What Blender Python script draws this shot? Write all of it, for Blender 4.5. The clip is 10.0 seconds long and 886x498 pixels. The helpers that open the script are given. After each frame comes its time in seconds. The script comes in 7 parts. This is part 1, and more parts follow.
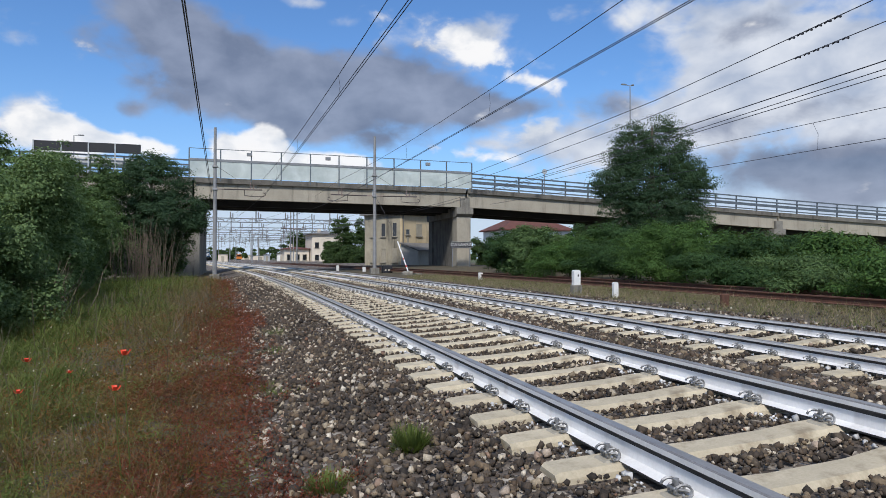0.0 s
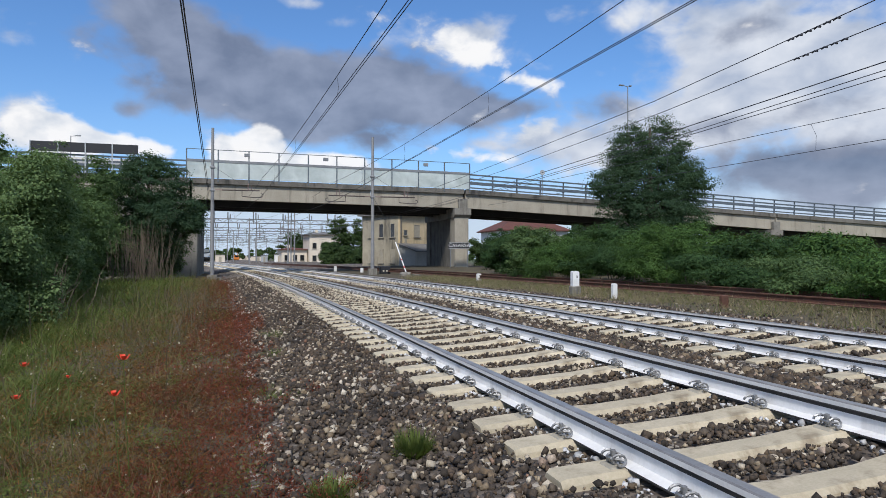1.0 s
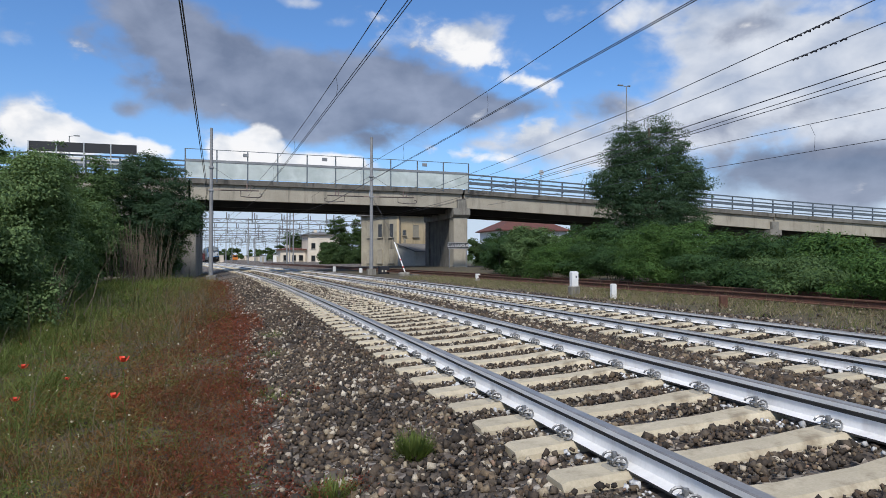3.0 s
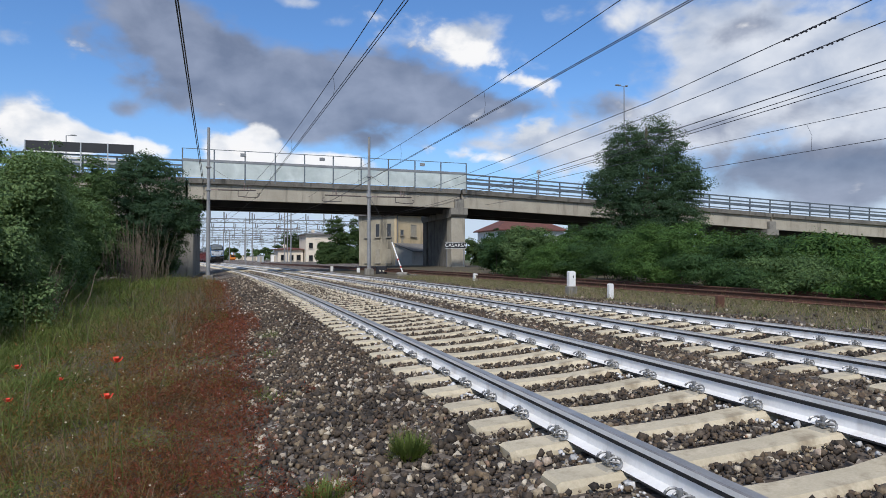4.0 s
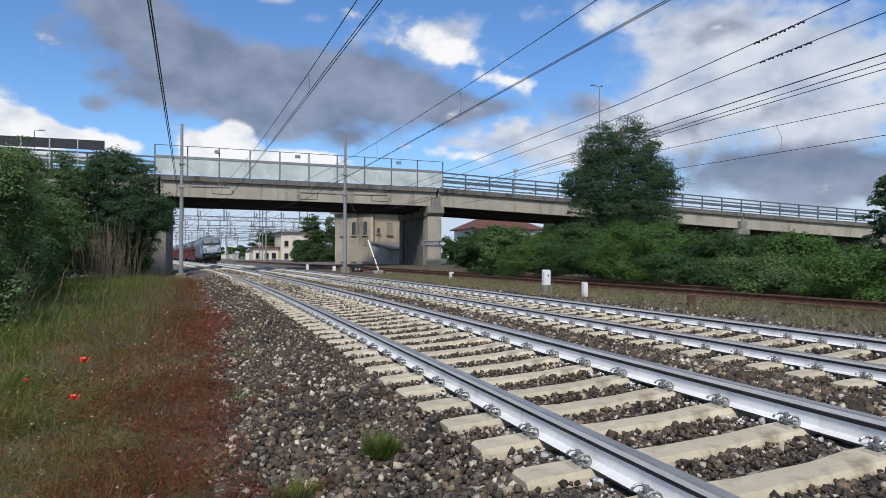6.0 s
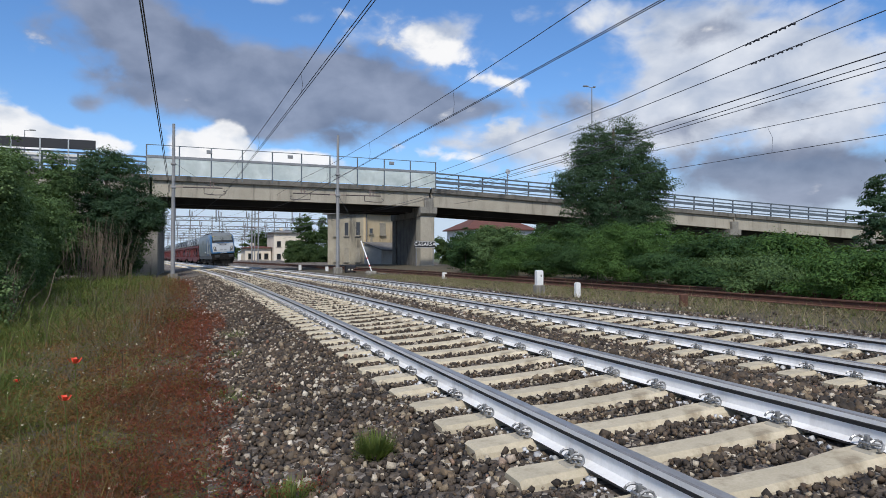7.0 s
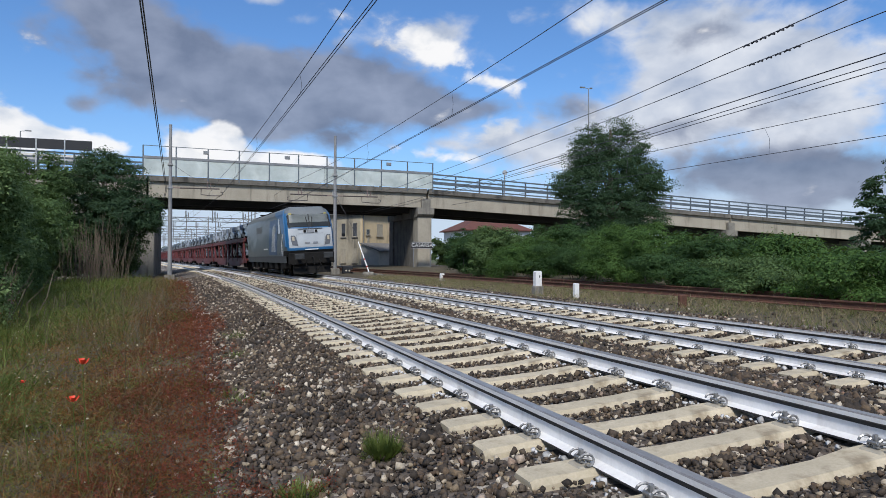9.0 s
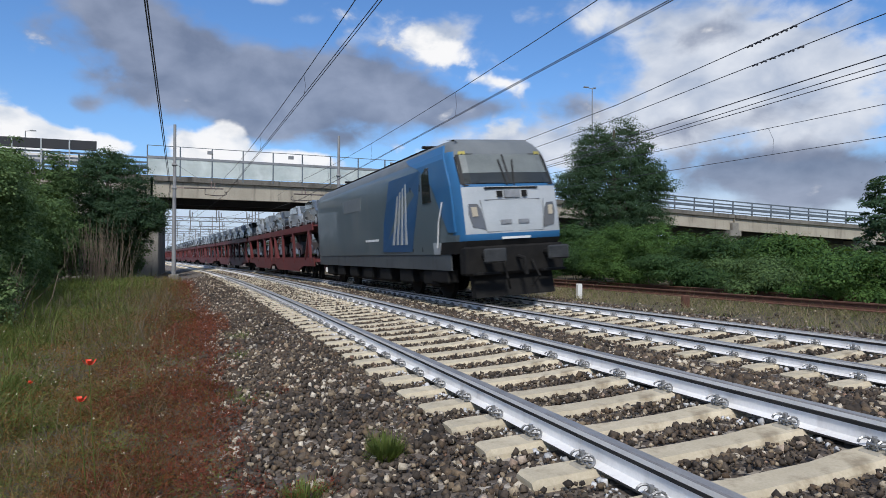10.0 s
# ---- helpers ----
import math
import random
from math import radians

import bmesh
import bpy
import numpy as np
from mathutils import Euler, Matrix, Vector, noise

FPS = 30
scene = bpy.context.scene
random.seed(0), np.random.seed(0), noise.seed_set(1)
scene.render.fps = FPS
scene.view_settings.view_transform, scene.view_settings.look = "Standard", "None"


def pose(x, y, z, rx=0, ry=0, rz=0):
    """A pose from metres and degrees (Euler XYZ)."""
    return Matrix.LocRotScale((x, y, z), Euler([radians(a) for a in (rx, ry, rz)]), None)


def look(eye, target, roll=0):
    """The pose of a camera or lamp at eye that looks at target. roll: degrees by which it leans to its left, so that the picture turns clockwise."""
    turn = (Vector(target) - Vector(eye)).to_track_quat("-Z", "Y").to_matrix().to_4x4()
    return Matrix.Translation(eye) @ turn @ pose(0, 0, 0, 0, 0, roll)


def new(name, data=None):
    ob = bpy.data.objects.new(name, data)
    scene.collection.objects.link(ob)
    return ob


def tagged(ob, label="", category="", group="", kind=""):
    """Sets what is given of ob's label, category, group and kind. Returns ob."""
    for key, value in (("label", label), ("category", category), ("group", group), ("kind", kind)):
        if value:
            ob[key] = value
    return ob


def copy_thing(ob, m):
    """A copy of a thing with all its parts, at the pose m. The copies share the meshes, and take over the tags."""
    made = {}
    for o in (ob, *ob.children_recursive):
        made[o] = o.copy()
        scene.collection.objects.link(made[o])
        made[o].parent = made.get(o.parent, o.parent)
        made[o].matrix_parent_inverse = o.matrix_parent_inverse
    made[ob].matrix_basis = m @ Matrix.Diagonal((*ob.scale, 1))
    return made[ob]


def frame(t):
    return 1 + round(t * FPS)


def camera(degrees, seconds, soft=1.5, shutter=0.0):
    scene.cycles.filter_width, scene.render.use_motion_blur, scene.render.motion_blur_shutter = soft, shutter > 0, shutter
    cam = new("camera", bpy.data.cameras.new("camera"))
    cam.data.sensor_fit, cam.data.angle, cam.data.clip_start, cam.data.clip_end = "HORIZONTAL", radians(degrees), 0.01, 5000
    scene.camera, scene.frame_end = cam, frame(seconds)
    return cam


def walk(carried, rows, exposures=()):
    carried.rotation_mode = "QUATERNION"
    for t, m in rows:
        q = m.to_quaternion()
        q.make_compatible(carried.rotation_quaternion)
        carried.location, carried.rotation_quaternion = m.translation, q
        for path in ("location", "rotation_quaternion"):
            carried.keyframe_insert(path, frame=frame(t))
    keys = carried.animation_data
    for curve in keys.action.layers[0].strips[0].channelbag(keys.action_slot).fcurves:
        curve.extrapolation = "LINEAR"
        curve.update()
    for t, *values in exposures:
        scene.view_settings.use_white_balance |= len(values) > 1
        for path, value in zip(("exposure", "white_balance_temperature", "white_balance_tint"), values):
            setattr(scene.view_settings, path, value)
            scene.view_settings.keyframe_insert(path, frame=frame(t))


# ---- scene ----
cam = camera(67.6, 10.0, soft=0.85, shutter=0.12)
# seconds, eye x y z, heading to the right of the line, tilt up, lean
PATH = [
    (0.0, 0.032, -0.058, 0.949, 16.652, 0.791, 0.032),
    (0.5, 0.008, -0.015, 0.958, 16.777, 0.810, 0.065),
    (1.0, 0.010, -0.007, 0.968, 16.867, 0.840, 0.028),
    (1.5, 0.011, -0.015, 0.983, 16.788, 0.810, 0.050),
    (2.0, 0.005, -0.010, 0.973, 16.798, 0.777, 0.028),
    (2.5, -0.000, -0.000, 0.976, 16.895, 0.830, 0.019),
    (4.0, 0.023, 0.007, 0.980, 17.159, 0.817, 0.004),
    (4.5, 0.036, -0.003, 0.985, 17.513, 0.746, 0.122),
    (5.0, 0.038, -0.014, 0.986, 18.134, 0.804, 0.056),
    (5.5, 0.045, -0.015, 0.989, 18.659, 0.719, 0.078),
    (7.0, 0.041, -0.015, 0.984, 19.796, 0.717, 0.091),
    (7.5, -0.000, -0.009, 0.982, 19.682, 0.781, 0.003),
    (8.0, -0.025, 0.010, 0.980, 19.815, 0.764, 0.065),
    (8.5, -0.021, -0.000, 0.983, 19.720, 0.843, -0.007),
    (9.0, -0.030, 0.009, 0.980, 20.113, 0.803, 0.085),
    (9.5, -0.038, -0.016, 0.990, 19.826, 0.765, 0.005),
    (10.0, -0.039, -0.029, 0.998, 19.820, 0.776, 0.139),
]

def aim(x, y, z, yaw, tilt, lean):
    a, b = radians(yaw), radians(tilt)
    ahead = (math.sin(a) * math.cos(b), math.cos(a) * math.cos(b), math.sin(b))
    return look((x, y, z), (x + ahead[0], y + ahead[1], z + ahead[2]), lean)


walk(cam, [(r[0], aim(*r[1:])) for r in PATH], [(0.0, 0.0, 6500, 10), (10.0, 0.0, 6500, 10)])

# ---- world and sun ----
SUN_AZ, SUN_EL = 204.0, 46.0      # clockwise from +y, height


class Nodes:
    """Short hand for a node tree."""

    def __init__(self, tree):
        self.t = tree
        tree.nodes.clear()

    def add(self, kind, **props):
        n = self.t.nodes.new(kind)
        for k, v in props.items():
            self.link(v, n.inputs[k.replace("_", " ")])
        return n

    def link(self, v, socket):
        if isinstance(v, bpy.types.NodeSocket):
            self.t.links.new(v, socket)
        else:
            socket.default_value = v

    def m(self, op, a, b=0.0, c=0.0):
        n = self.t.nodes.new("ShaderNodeMath")
        n.operation = op
        for v, s in zip((a, b, c), n.inputs):
            self.link(v, s)
        return n.outputs[0]

    def mix(self, f, a, b, blend="MIX"):
        n = self.t.nodes.new("ShaderNodeMix")
        n.data_type, n.blend_type = "RGBA", blend
        for v, i in ((f, 0), (a, 6), (b, 7)):
            self.link(v, n.inputs[i])
        return n.outputs[2]

    def ramp(self, f, *stops):
        n = self.t.nodes.new("ShaderNodeValToRGB")
        self.link(f, n.inputs[0])
        e = n.color_ramp.elements
        while len(e) < len(stops):
            e.new(0.5)
        for el, (pos, col) in zip(e, stops):
            el.position = pos
            el.color = (*col, 1) if isinstance(col, tuple) else (col, col, col, 1)
        return n.outputs[0]

    def noise(self, vec, scale, detail=4.0, rough=0.55, warp=0.0, color=False):
        n = self.t.nodes.new("ShaderNodeTexNoise")
        for v, k in ((vec, "Vector"), (scale, "Scale"), (detail, "Detail"), (rough, "Roughness"), (warp, "Distortion")):
            if v is not None:
                self.link(v, n.inputs[k])
        return n.outputs["Color" if color else "Fac"]

    def smooth(self, v, lo, hi):
        n = self.t.nodes.new("ShaderNodeMapRange")
        n.interpolation_type = "SMOOTHSTEP"
        for x, k in ((v, "Value"), (lo, "From Min"), (hi, "From Max")):
            self.link(x, n.inputs[k])
        return n.outputs[0]


def make_world():
    world = bpy.data.worlds.new("sky")
    scene.world = world
    world.use_nodes = True
    g = Nodes(world.node_tree)
    sky = g.add("ShaderNodeTexSky")
    sky.sky_type, sky.sun_disc = "NISHITA", False
    sky.sun_elevation, sky.sun_rotation = radians(SUN_EL), radians(SUN_AZ)
    sky.air_density, sky.dust_density, sky.ozone_density = 1.0, 0.4, 2.0
    co = g.add("ShaderNodeTexCoord").outputs["Generated"]
    sep = g.add("ShaderNodeSeparateXYZ", Vector=co).outputs
    az = g.m("MULTIPLY", g.m("ARCTAN2", sep[0], sep[1]), 57.2958)
    el = g.m("MULTIPLY", g.m("ARCSINE", sep[2]), 57.2958)
    flat = g.add("ShaderNodeCombineXYZ", X=az, Y=g.m("MULTIPLY", el, 1.5)).outputs[0]
    big = g.noise(flat, 0.11, 5.0, 0.55, 0.4)
    fine = g.noise(flat, 0.36, 7.0, 0.52, 0.25)
    puff = g.m("ADD", g.m("MULTIPLY", g.m("SUBTRACT", big, 0.5), 2.0), g.m("MULTIPLY", g.m("SUBTRACT", fine, 0.5), 1.7))

    def bank(blobs):
        total = None
        for a0, e0, ra, re, turn, gain in blobs:
            c, s = math.cos(radians(turn)), math.sin(radians(turn))
            da, de = g.m("SUBTRACT", az, a0), g.m("SUBTRACT", el, e0)
            u = g.m("DIVIDE", g.m("ADD", g.m("MULTIPLY", da, c), g.m("MULTIPLY", de, s)), ra)
            v = g.m("DIVIDE", g.m("SUBTRACT", g.m("MULTIPLY", de, c), g.m("MULTIPLY", da, s)), re)
            q = g.m("ADD", g.m("MULTIPLY", u, u), g.m("MULTIPLY", v, v))
            w = g.m("MULTIPLY", g.m("EXPONENT", g.m("MULTIPLY", q, -1.0)), gain)
            total = w if total is None else g.m("ADD", total, w)
        return total
    # cloud banks: azimuth, height, half width, half height, tilt, weight
    grey = bank([(-6.6, 18.6, 5.4, 2.9, -25, 1.20), (-1.5, 14.9, 5.7, 2.8, -25, 1.20), (5.8, 14.3, 7.1, 2.8, -3, 1.20), (13.5, 14.0, 6.8, 3.0, -8, 1.30),
                 (19.4, 12.9, 3.4, 1.5, -10, 0.90), (-5.8, 12.8, 3.8, 1.3, -10, 0.70), (-8.7, 11.5, 1.4, 0.9, 0, 0.80), (5.1, 11.0, 3.5, 1.6, 0, 1.10),
                 (10.6, 9.8, 2.7, 1.2, -10, 0.80), (30.8, 12.5, 3.2, 1.4, 5, 0.70), (44.4, 6.8, 10.0, 2.1, -3, 1.10), (49.5, 5.6, 4.8, 2.1, 0, 0.90),
                 (46.3, 10.8, 5.2, 1.2, 8, 0.60), (38.4, 10.5, 5.1, 1.4, 15, 0.60), (41.6, 17.6, 7.6, 1.5, 12, 0.55), (23.8, 12.6, 2.4, 0.9, 0, 0.80),
                 (-11.8, 16.7, 2.6, 1.3, -20, 0.35)])
    white = bank([(-13.6, 9.1, 2.9, 2.2, -12, 0.80), (-0.4, 8.7, 3.1, 2.2, 10, 0.80), (19.9, 17.4, 4.4, 2.4, -25, 0.80), (25.2, 10.6, 4.3, 1.6, 5, 1.00),
                 (29.0, 8.9, 5.1, 1.9, 10, 1.00), (33.6, 19.7, 4.0, 1.9, 10, 0.60), (39.2, 17.0, 5.0, 3.2, 15, 1.10), (44.4, 15.6, 6.5, 3.7, 10, 1.20),
                 (49.5, 13.2, 4.8, 3.7, 5, 1.10), (40.4, 12.3, 6.6, 2.5, 12, 1.20), (35.3, 9.5, 5.7, 2.3, 8, 1.00), (48.1, 9.4, 6.1, 2.1, 5, 1.00),
                 (20.9, 19.6, 2.9, 1.1, 10, 0.75), (7.7, 19.5, 1.6, 0.5, 0, 0.60), (-16.1, 15.8, 1.9, 0.8, -25, 0.70), (4.9, 20.8, 2.1, 0.7, 0, 0.80),
                 (20.4, 9.8, 1.5, 0.5, -10, 0.60), (-16.5, 10.0, 1.7, 1.4, 0, 1.00), (27.6, 20.2, 2.8, 1.0, 10, 0.45), (12.5, 18.3, 2.9, 0.7, 10, 0.35)])
    bright = bank([(-13.8, 9.3, 2.3, 1.9, -10, 1.50), (-11.2, 8.9, 2.3, 1.3, -8, 1.30), (-7.3, 8.7, 2.5, 0.9, -6, 1.20), (-0.6, 8.5, 2.1, 1.9, 20, 1.50),
                 (1.6, 9.7, 1.8, 1.3, 10, 1.20), (3.9, 8.2, 4.7, 1.0, -4, 1.20), (9.6, 8.2, 3.4, 0.8, -6, 1.00), (18.2, 18.5, 2.4, 1.7, -25, 0.78),
                 (21.3, 16.4, 2.9, 1.5, -20, 0.80), (25.2, 14.8, 2.9, 0.5, -8, 0.60), (24.2, 10.7, 2.4, 1.1, 5, 0.80), (-16.5, 10.0, 1.4, 1.0, 0, 0.80), (24.2, 12.2, 2.3, 0.7, -8, 0.65), (26.6, 11.2, 2.0, 0.6, 6, 0.60), (18.6, 9.0, 2.4, 0.6, -4, 0.45), (21.6, 8.6, 1.8, 0.5, 0, 0.45)])
    # away from the banks the same broken cloud goes on all round
    c1 = g.m("COSINE", g.m("MULTIPLY", g.m("SUBTRACT", az, 14.0), 0.0174533))
    inside = g.smooth(c1, 0.60, 0.80)
    low = g.m("SUBTRACT", 1.0, g.smooth(el, 24.0, 34.0))
    inside = g.m("MULTIPLY", inside, low)
    white = g.m("ADD", g.m("MULTIPLY", white, inside), g.m("MULTIPLY", g.m("SUBTRACT", 1.0, inside), 0.55))
    grey = g.m("ADD", g.m("MULTIPLY", grey, inside), g.m("MULTIPLY", g.m("SUBTRACT", 1.0, inside), 0.35))
    wmask = g.smooth(g.m("ADD", white, g.m("MULTIPLY", puff, 0.85)), 0.22, 1.08)
    gmask = g.smooth(g.m("ADD", grey, g.m("MULTIPLY", puff, 0.65)), 0.26, 1.0)
    shade = g.noise(flat, 0.22, 5.0, 0.5, 0.2)
    wcol = g.ramp(shade, (0.34, (0.43, 0.505, 0.65)), (0.66, (0.73, 0.775, 0.86)))
    gcol = g.ramp(shade, (0.32, (0.175, 0.215, 0.315)), (0.68, (0.31, 0.36, 0.485)))
    haze = g.smooth(el, 16.0, -2.0)
    blue = g.mix(1.0, sky.outputs[0], (0.078, 0.112, 0.150, 1), "MULTIPLY")
    base = g.mix(g.m("MULTIPLY", haze, 0.5), blue, (0.40, 0.58, 0.85, 1))
    base = g.mix(g.m("MULTIPLY", g.smooth(el, 7.5, 4.0), 0.88), base, (0.58, 0.68, 0.82, 1))
    col = g.mix(wmask, base, wcol)
    col = g.mix(g.m("MULTIPLY", gmask, 0.93), col, gcol)
    bmask = g.smooth(g.m("ADD", g.m("MULTIPLY", bright, inside), g.m("MULTIPLY", puff, 1.0)), 0.38, 0.92)
    bcol = g.ramp(shade, (0.36, (0.66, 0.71, 0.79)), (0.52, (0.96, 0.96, 0.97)))
    col = g.mix(g.m("MULTIPLY", bmask, 0.95), col, bcol)
    bg = g.add("ShaderNodeBackground", Color=col, Strength=SKY)
    out = g.add("ShaderNodeOutputWorld")
    g.t.links.new(bg.outputs[0], out.inputs[0])


SKY = 1.0
make_world()
sun = new("sun", bpy.data.lights.new("sun", "SUN"))
sun.data.energy, sun.data.angle, sun.data.color = 3.5, radians(10), (1.0, 0.965, 0.91)
sx, sy = math.sin(radians(SUN_AZ)), math.cos(radians(SUN_AZ))
sun.matrix_world = look((0, 0, 60), (-sx * 10, -sy * 10, 60 - 10 * math.tan(radians(SUN_EL))))

# ---- materials ----


def material(name, lo, hi, scale=3.0, rough=0.8, metal=0.0, bump=0.2, fine=40.0, island=0.0, random_tint=0.0, stains=None, spec=0.5, dist=0.01, coat=0.0, drip=0.22):
    """Two-scale procedural surface: lo/hi are mixed by a coarse and a fine noise; island/random_tint vary piece by piece."""
    mat = bpy.data.materials.new(name)
    mat.use_nodes = True
    g = Nodes(mat.node_tree)
    co = g.add("ShaderNodeTexCoord").outputs["Object"]
    a = g.noise(co, scale, 5.0, 0.6, 0.2)
    b = g.noise(co, fine, 3.0, 0.6)
    f = g.m("ADD", g.m("MULTIPLY", a, 0.65), g.m("MULTIPLY", b, 0.35))
    col = g.ramp(f, (0.33, lo), (0.67, hi))
    if stains:
        scol, sscale, amount = stains
        mp = g.add("ShaderNodeMapping", Vector=co, Scale=(1.0, 1.0, drip))
        s = g.smooth(g.noise(mp.outputs[0], sscale, 6.0, 0.65), 0.50, 0.72)
        col = g.mix(g.m("MULTIPLY", s, amount), col, (*scol, 1))
    if island or random_tint:
        src = g.add("ShaderNodeNewGeometry").outputs["Random Per Island"] if island else g.add("ShaderNodeObjectInfo").outputs["Random"]
        k = island or random_tint
        hsv = g.add("ShaderNodeHueSaturation", Color=col, Value=g.m("ADD", 1.0 - k, g.m("MULTIPLY", src, 2 * k)))
        col = hsv.outputs[0]
    bs = g.add("ShaderNodeBsdfPrincipled", Base_Color=col, Metallic=metal)
    g.link(g.m("ADD", rough - 0.1, g.m("MULTIPLY", a, 0.2)), bs.inputs["Roughness"])
    bs.inputs["Specular IOR Level"].default_value = spec
    bs.inputs["Coat Weight"].default_value = coat
    if bump:
        bp = g.add("ShaderNodeBump", Strength=bump, Distance=dist, Height=f)
        g.t.links.new(bp.outputs[0], bs.inputs["Normal"])
    out = g.add("ShaderNodeOutputMaterial")
    g.t.links.new(bs.outputs[0], out.inputs[0])
    return mat


def leaf_material(name, dark, light):
    mat = bpy.data.materials.new(name)
    mat.use_nodes = True
    g = Nodes(mat.node_tree)
    geo = g.add("ShaderNodeNewGeometry")
    co = g.add("ShaderNodeTexCoord").outputs["Object"]
    patch = g.noise(co, 1.5, 4.0, 0.6)
    f = g.m("ADD", g.m("MULTIPLY", geo.outputs["Random Per Island"], 0.34), g.m("MULTIPLY", patch, 0.66))
    col = g.ramp(f, (0.28, dark), (0.75, light))
    bs = g.add("ShaderNodeBsdfPrincipled", Base_Color=col, Roughness=0.68)
    bs.inputs["Specular IOR Level"].default_value = 0.18
    tr = g.add("ShaderNodeBsdfTranslucent", Color=g.mix(0.5, col, (0.20, 0.28, 0.04, 1)))
    mx = g.t.nodes.new("ShaderNodeMixShader")
    mx.inputs[0].default_value = 0.35
    g.t.links.new(bs.outputs[0], mx.inputs[1])
    g.t.links.new(tr.outputs[0], mx.inputs[2])
    out = g.add("ShaderNodeOutputMaterial")
    g.t.links.new(mx.outputs[0], out.inputs[0])
    return mat


def stone_material():
    """Crushed ballast: each stone its own tone, brown, grey, now and then almost white or reddish."""
    mat = bpy.data.materials.new("ballast_stone")
    mat.use_nodes = True
    g = Nodes(mat.node_tree)
    rnd = g.add("ShaderNodeNewGeometry").outputs["Random Per Island"]
    co = g.add("ShaderNodeTexCoord").outputs["Object"]
    col = g.ramp(rnd, (0.0, (0.034, 0.026, 0.019)), (0.3, (0.074, 0.053, 0.037)), (0.52, (0.120, 0.092, 0.065)), (0.68, (0.095, 0.060, 0.036)),
                 (0.80, (0.19, 0.135, 0.082)), (0.865, (0.36, 0.285, 0.19)), (0.965, (0.66, 0.58, 0.46)), (1.0, (0.24, 0.12, 0.07)))
    n = g.noise(co, 45.0, 4.0, 0.65)
    patch = g.noise(co, 1.2, 3.0, 0.6)
    col = g.mix(1.0, col, g.ramp(n, (0.3, 0.62), (0.7, 1.25)), "MULTIPLY")
    col = g.mix(1.0, col, g.ramp(patch, (0.3, 0.60), (0.7, 1.05)), "MULTIPLY")
    bs = g.add("ShaderNodeBsdfPrincipled", Base_Color=col, Roughness=0.85)
    bp = g.add("ShaderNodeBump", Strength=0.5, Distance=0.006, Height=n)
    g.t.links.new(bp.outputs[0], bs.inputs["Normal"])
    out = g.add("ShaderNodeOutputMaterial")
    g.t.links.new(bs.outputs[0], out.inputs[0])
    return mat


def gravel_material():
    """Ballast seen from far: cells the size of stones."""
    mat = bpy.data.materials.new("gravel")
    mat.use_nodes = True
    g = Nodes(mat.node_tree)
    co = g.add("ShaderNodeTexCoord").outputs["Object"]
    vo = g.t.nodes.new("ShaderNodeTexVoronoi")
    vo.inputs["Scale"].default_value = 17.0
    g.t.links.new(co, vo.inputs["Vector"])
    rnd = g.add("ShaderNodeSeparateColor", Color=vo.outputs["Color"]).outputs[0]
    col = g.ramp(rnd, (0.0, (0.045, 0.035, 0.028)), (0.4, (0.10, 0.078, 0.062)), (0.75, (0.16, 0.13, 0.105)), (0.93, (0.34, 0.30, 0.25)))
    col = g.mix(1.0, col, g.ramp(g.noise(co, 0.8, 4.0, 0.6), (0.3, 0.7), (0.7, 1.2)), "MULTIPLY")
    bs = g.add("ShaderNodeBsdfPrincipled", Base_Color=col, Roughness=0.9)
    bp = g.add("ShaderNodeBump", Strength=0.8, Distance=0.03, Height=g.m("SUBTRACT", 1.0, vo.outputs["Distance"]))
    g.t.links.new(bp.outputs[0], bs.inputs["Normal"])
    out = g.add("ShaderNodeOutputMaterial")
    g.t.links.new(bs.outputs[0], out.inputs[0])
    return mat


def glass_material(name, tint, rough=0.05):
    mat = bpy.data.materials.new(name)
    mat.use_nodes = True
    g = Nodes(mat.node_tree)
    bs = g.add("ShaderNodeBsdfPrincipled", Base_Color=(*tint, 1), Roughness=rough, IOR=1.5)
    bs.inputs["Coat Weight"].default_value = 0.6
    out = g.add("ShaderNodeOutputMaterial")
    g.t.links.new(bs.outputs[0], out.inputs[0])
    return mat


def clear_panel(name):
    """Milky, weathered transparent sheet of the parapet screens."""
    mat = bpy.data.materials.new(name)
    mat.use_nodes = True
    g = Nodes(mat.node_tree)
    co = g.add("ShaderNodeTexCoord").outputs["Object"]
    n = g.noise(co, 0.6, 5.0, 0.6, 0.4)
    tr = g.add("ShaderNodeBsdfTransparent", Color=(0.92, 0.97, 0.97, 1))
    df = g.add("ShaderNodeBsdfPrincipled", Base_Color=g.ramp(n, (0.3, (0.47, 0.52, 0.49)), (0.7, (0.62, 0.67, 0.64))), Roughness=0.3)
    mx = g.t.nodes.new("ShaderNodeMixShader")
    g.link(g.ramp(n, (0.3, 0.72), (0.7, 0.92)), mx.inputs[0])
    g.t.links.new(tr.outputs[0], mx.inputs[1])
    g.t.links.new(df.outputs[0], mx.inputs[2])
    out = g.add("ShaderNodeOutputMaterial")
    g.t.links.new(mx.outputs[0], out.inputs[0])
    return mat


def glow(name, col, strength):
    mat = bpy.data.materials.new(name)
    mat.use_nodes = True
    g = Nodes(mat.node_tree)
    e = g.add("ShaderNodeEmission", Color=(*col, 1), Strength=strength)
    out = g.add("ShaderNodeOutputMaterial")
    g.t.links.new(e.outputs[0], out.inputs[0])
    return mat


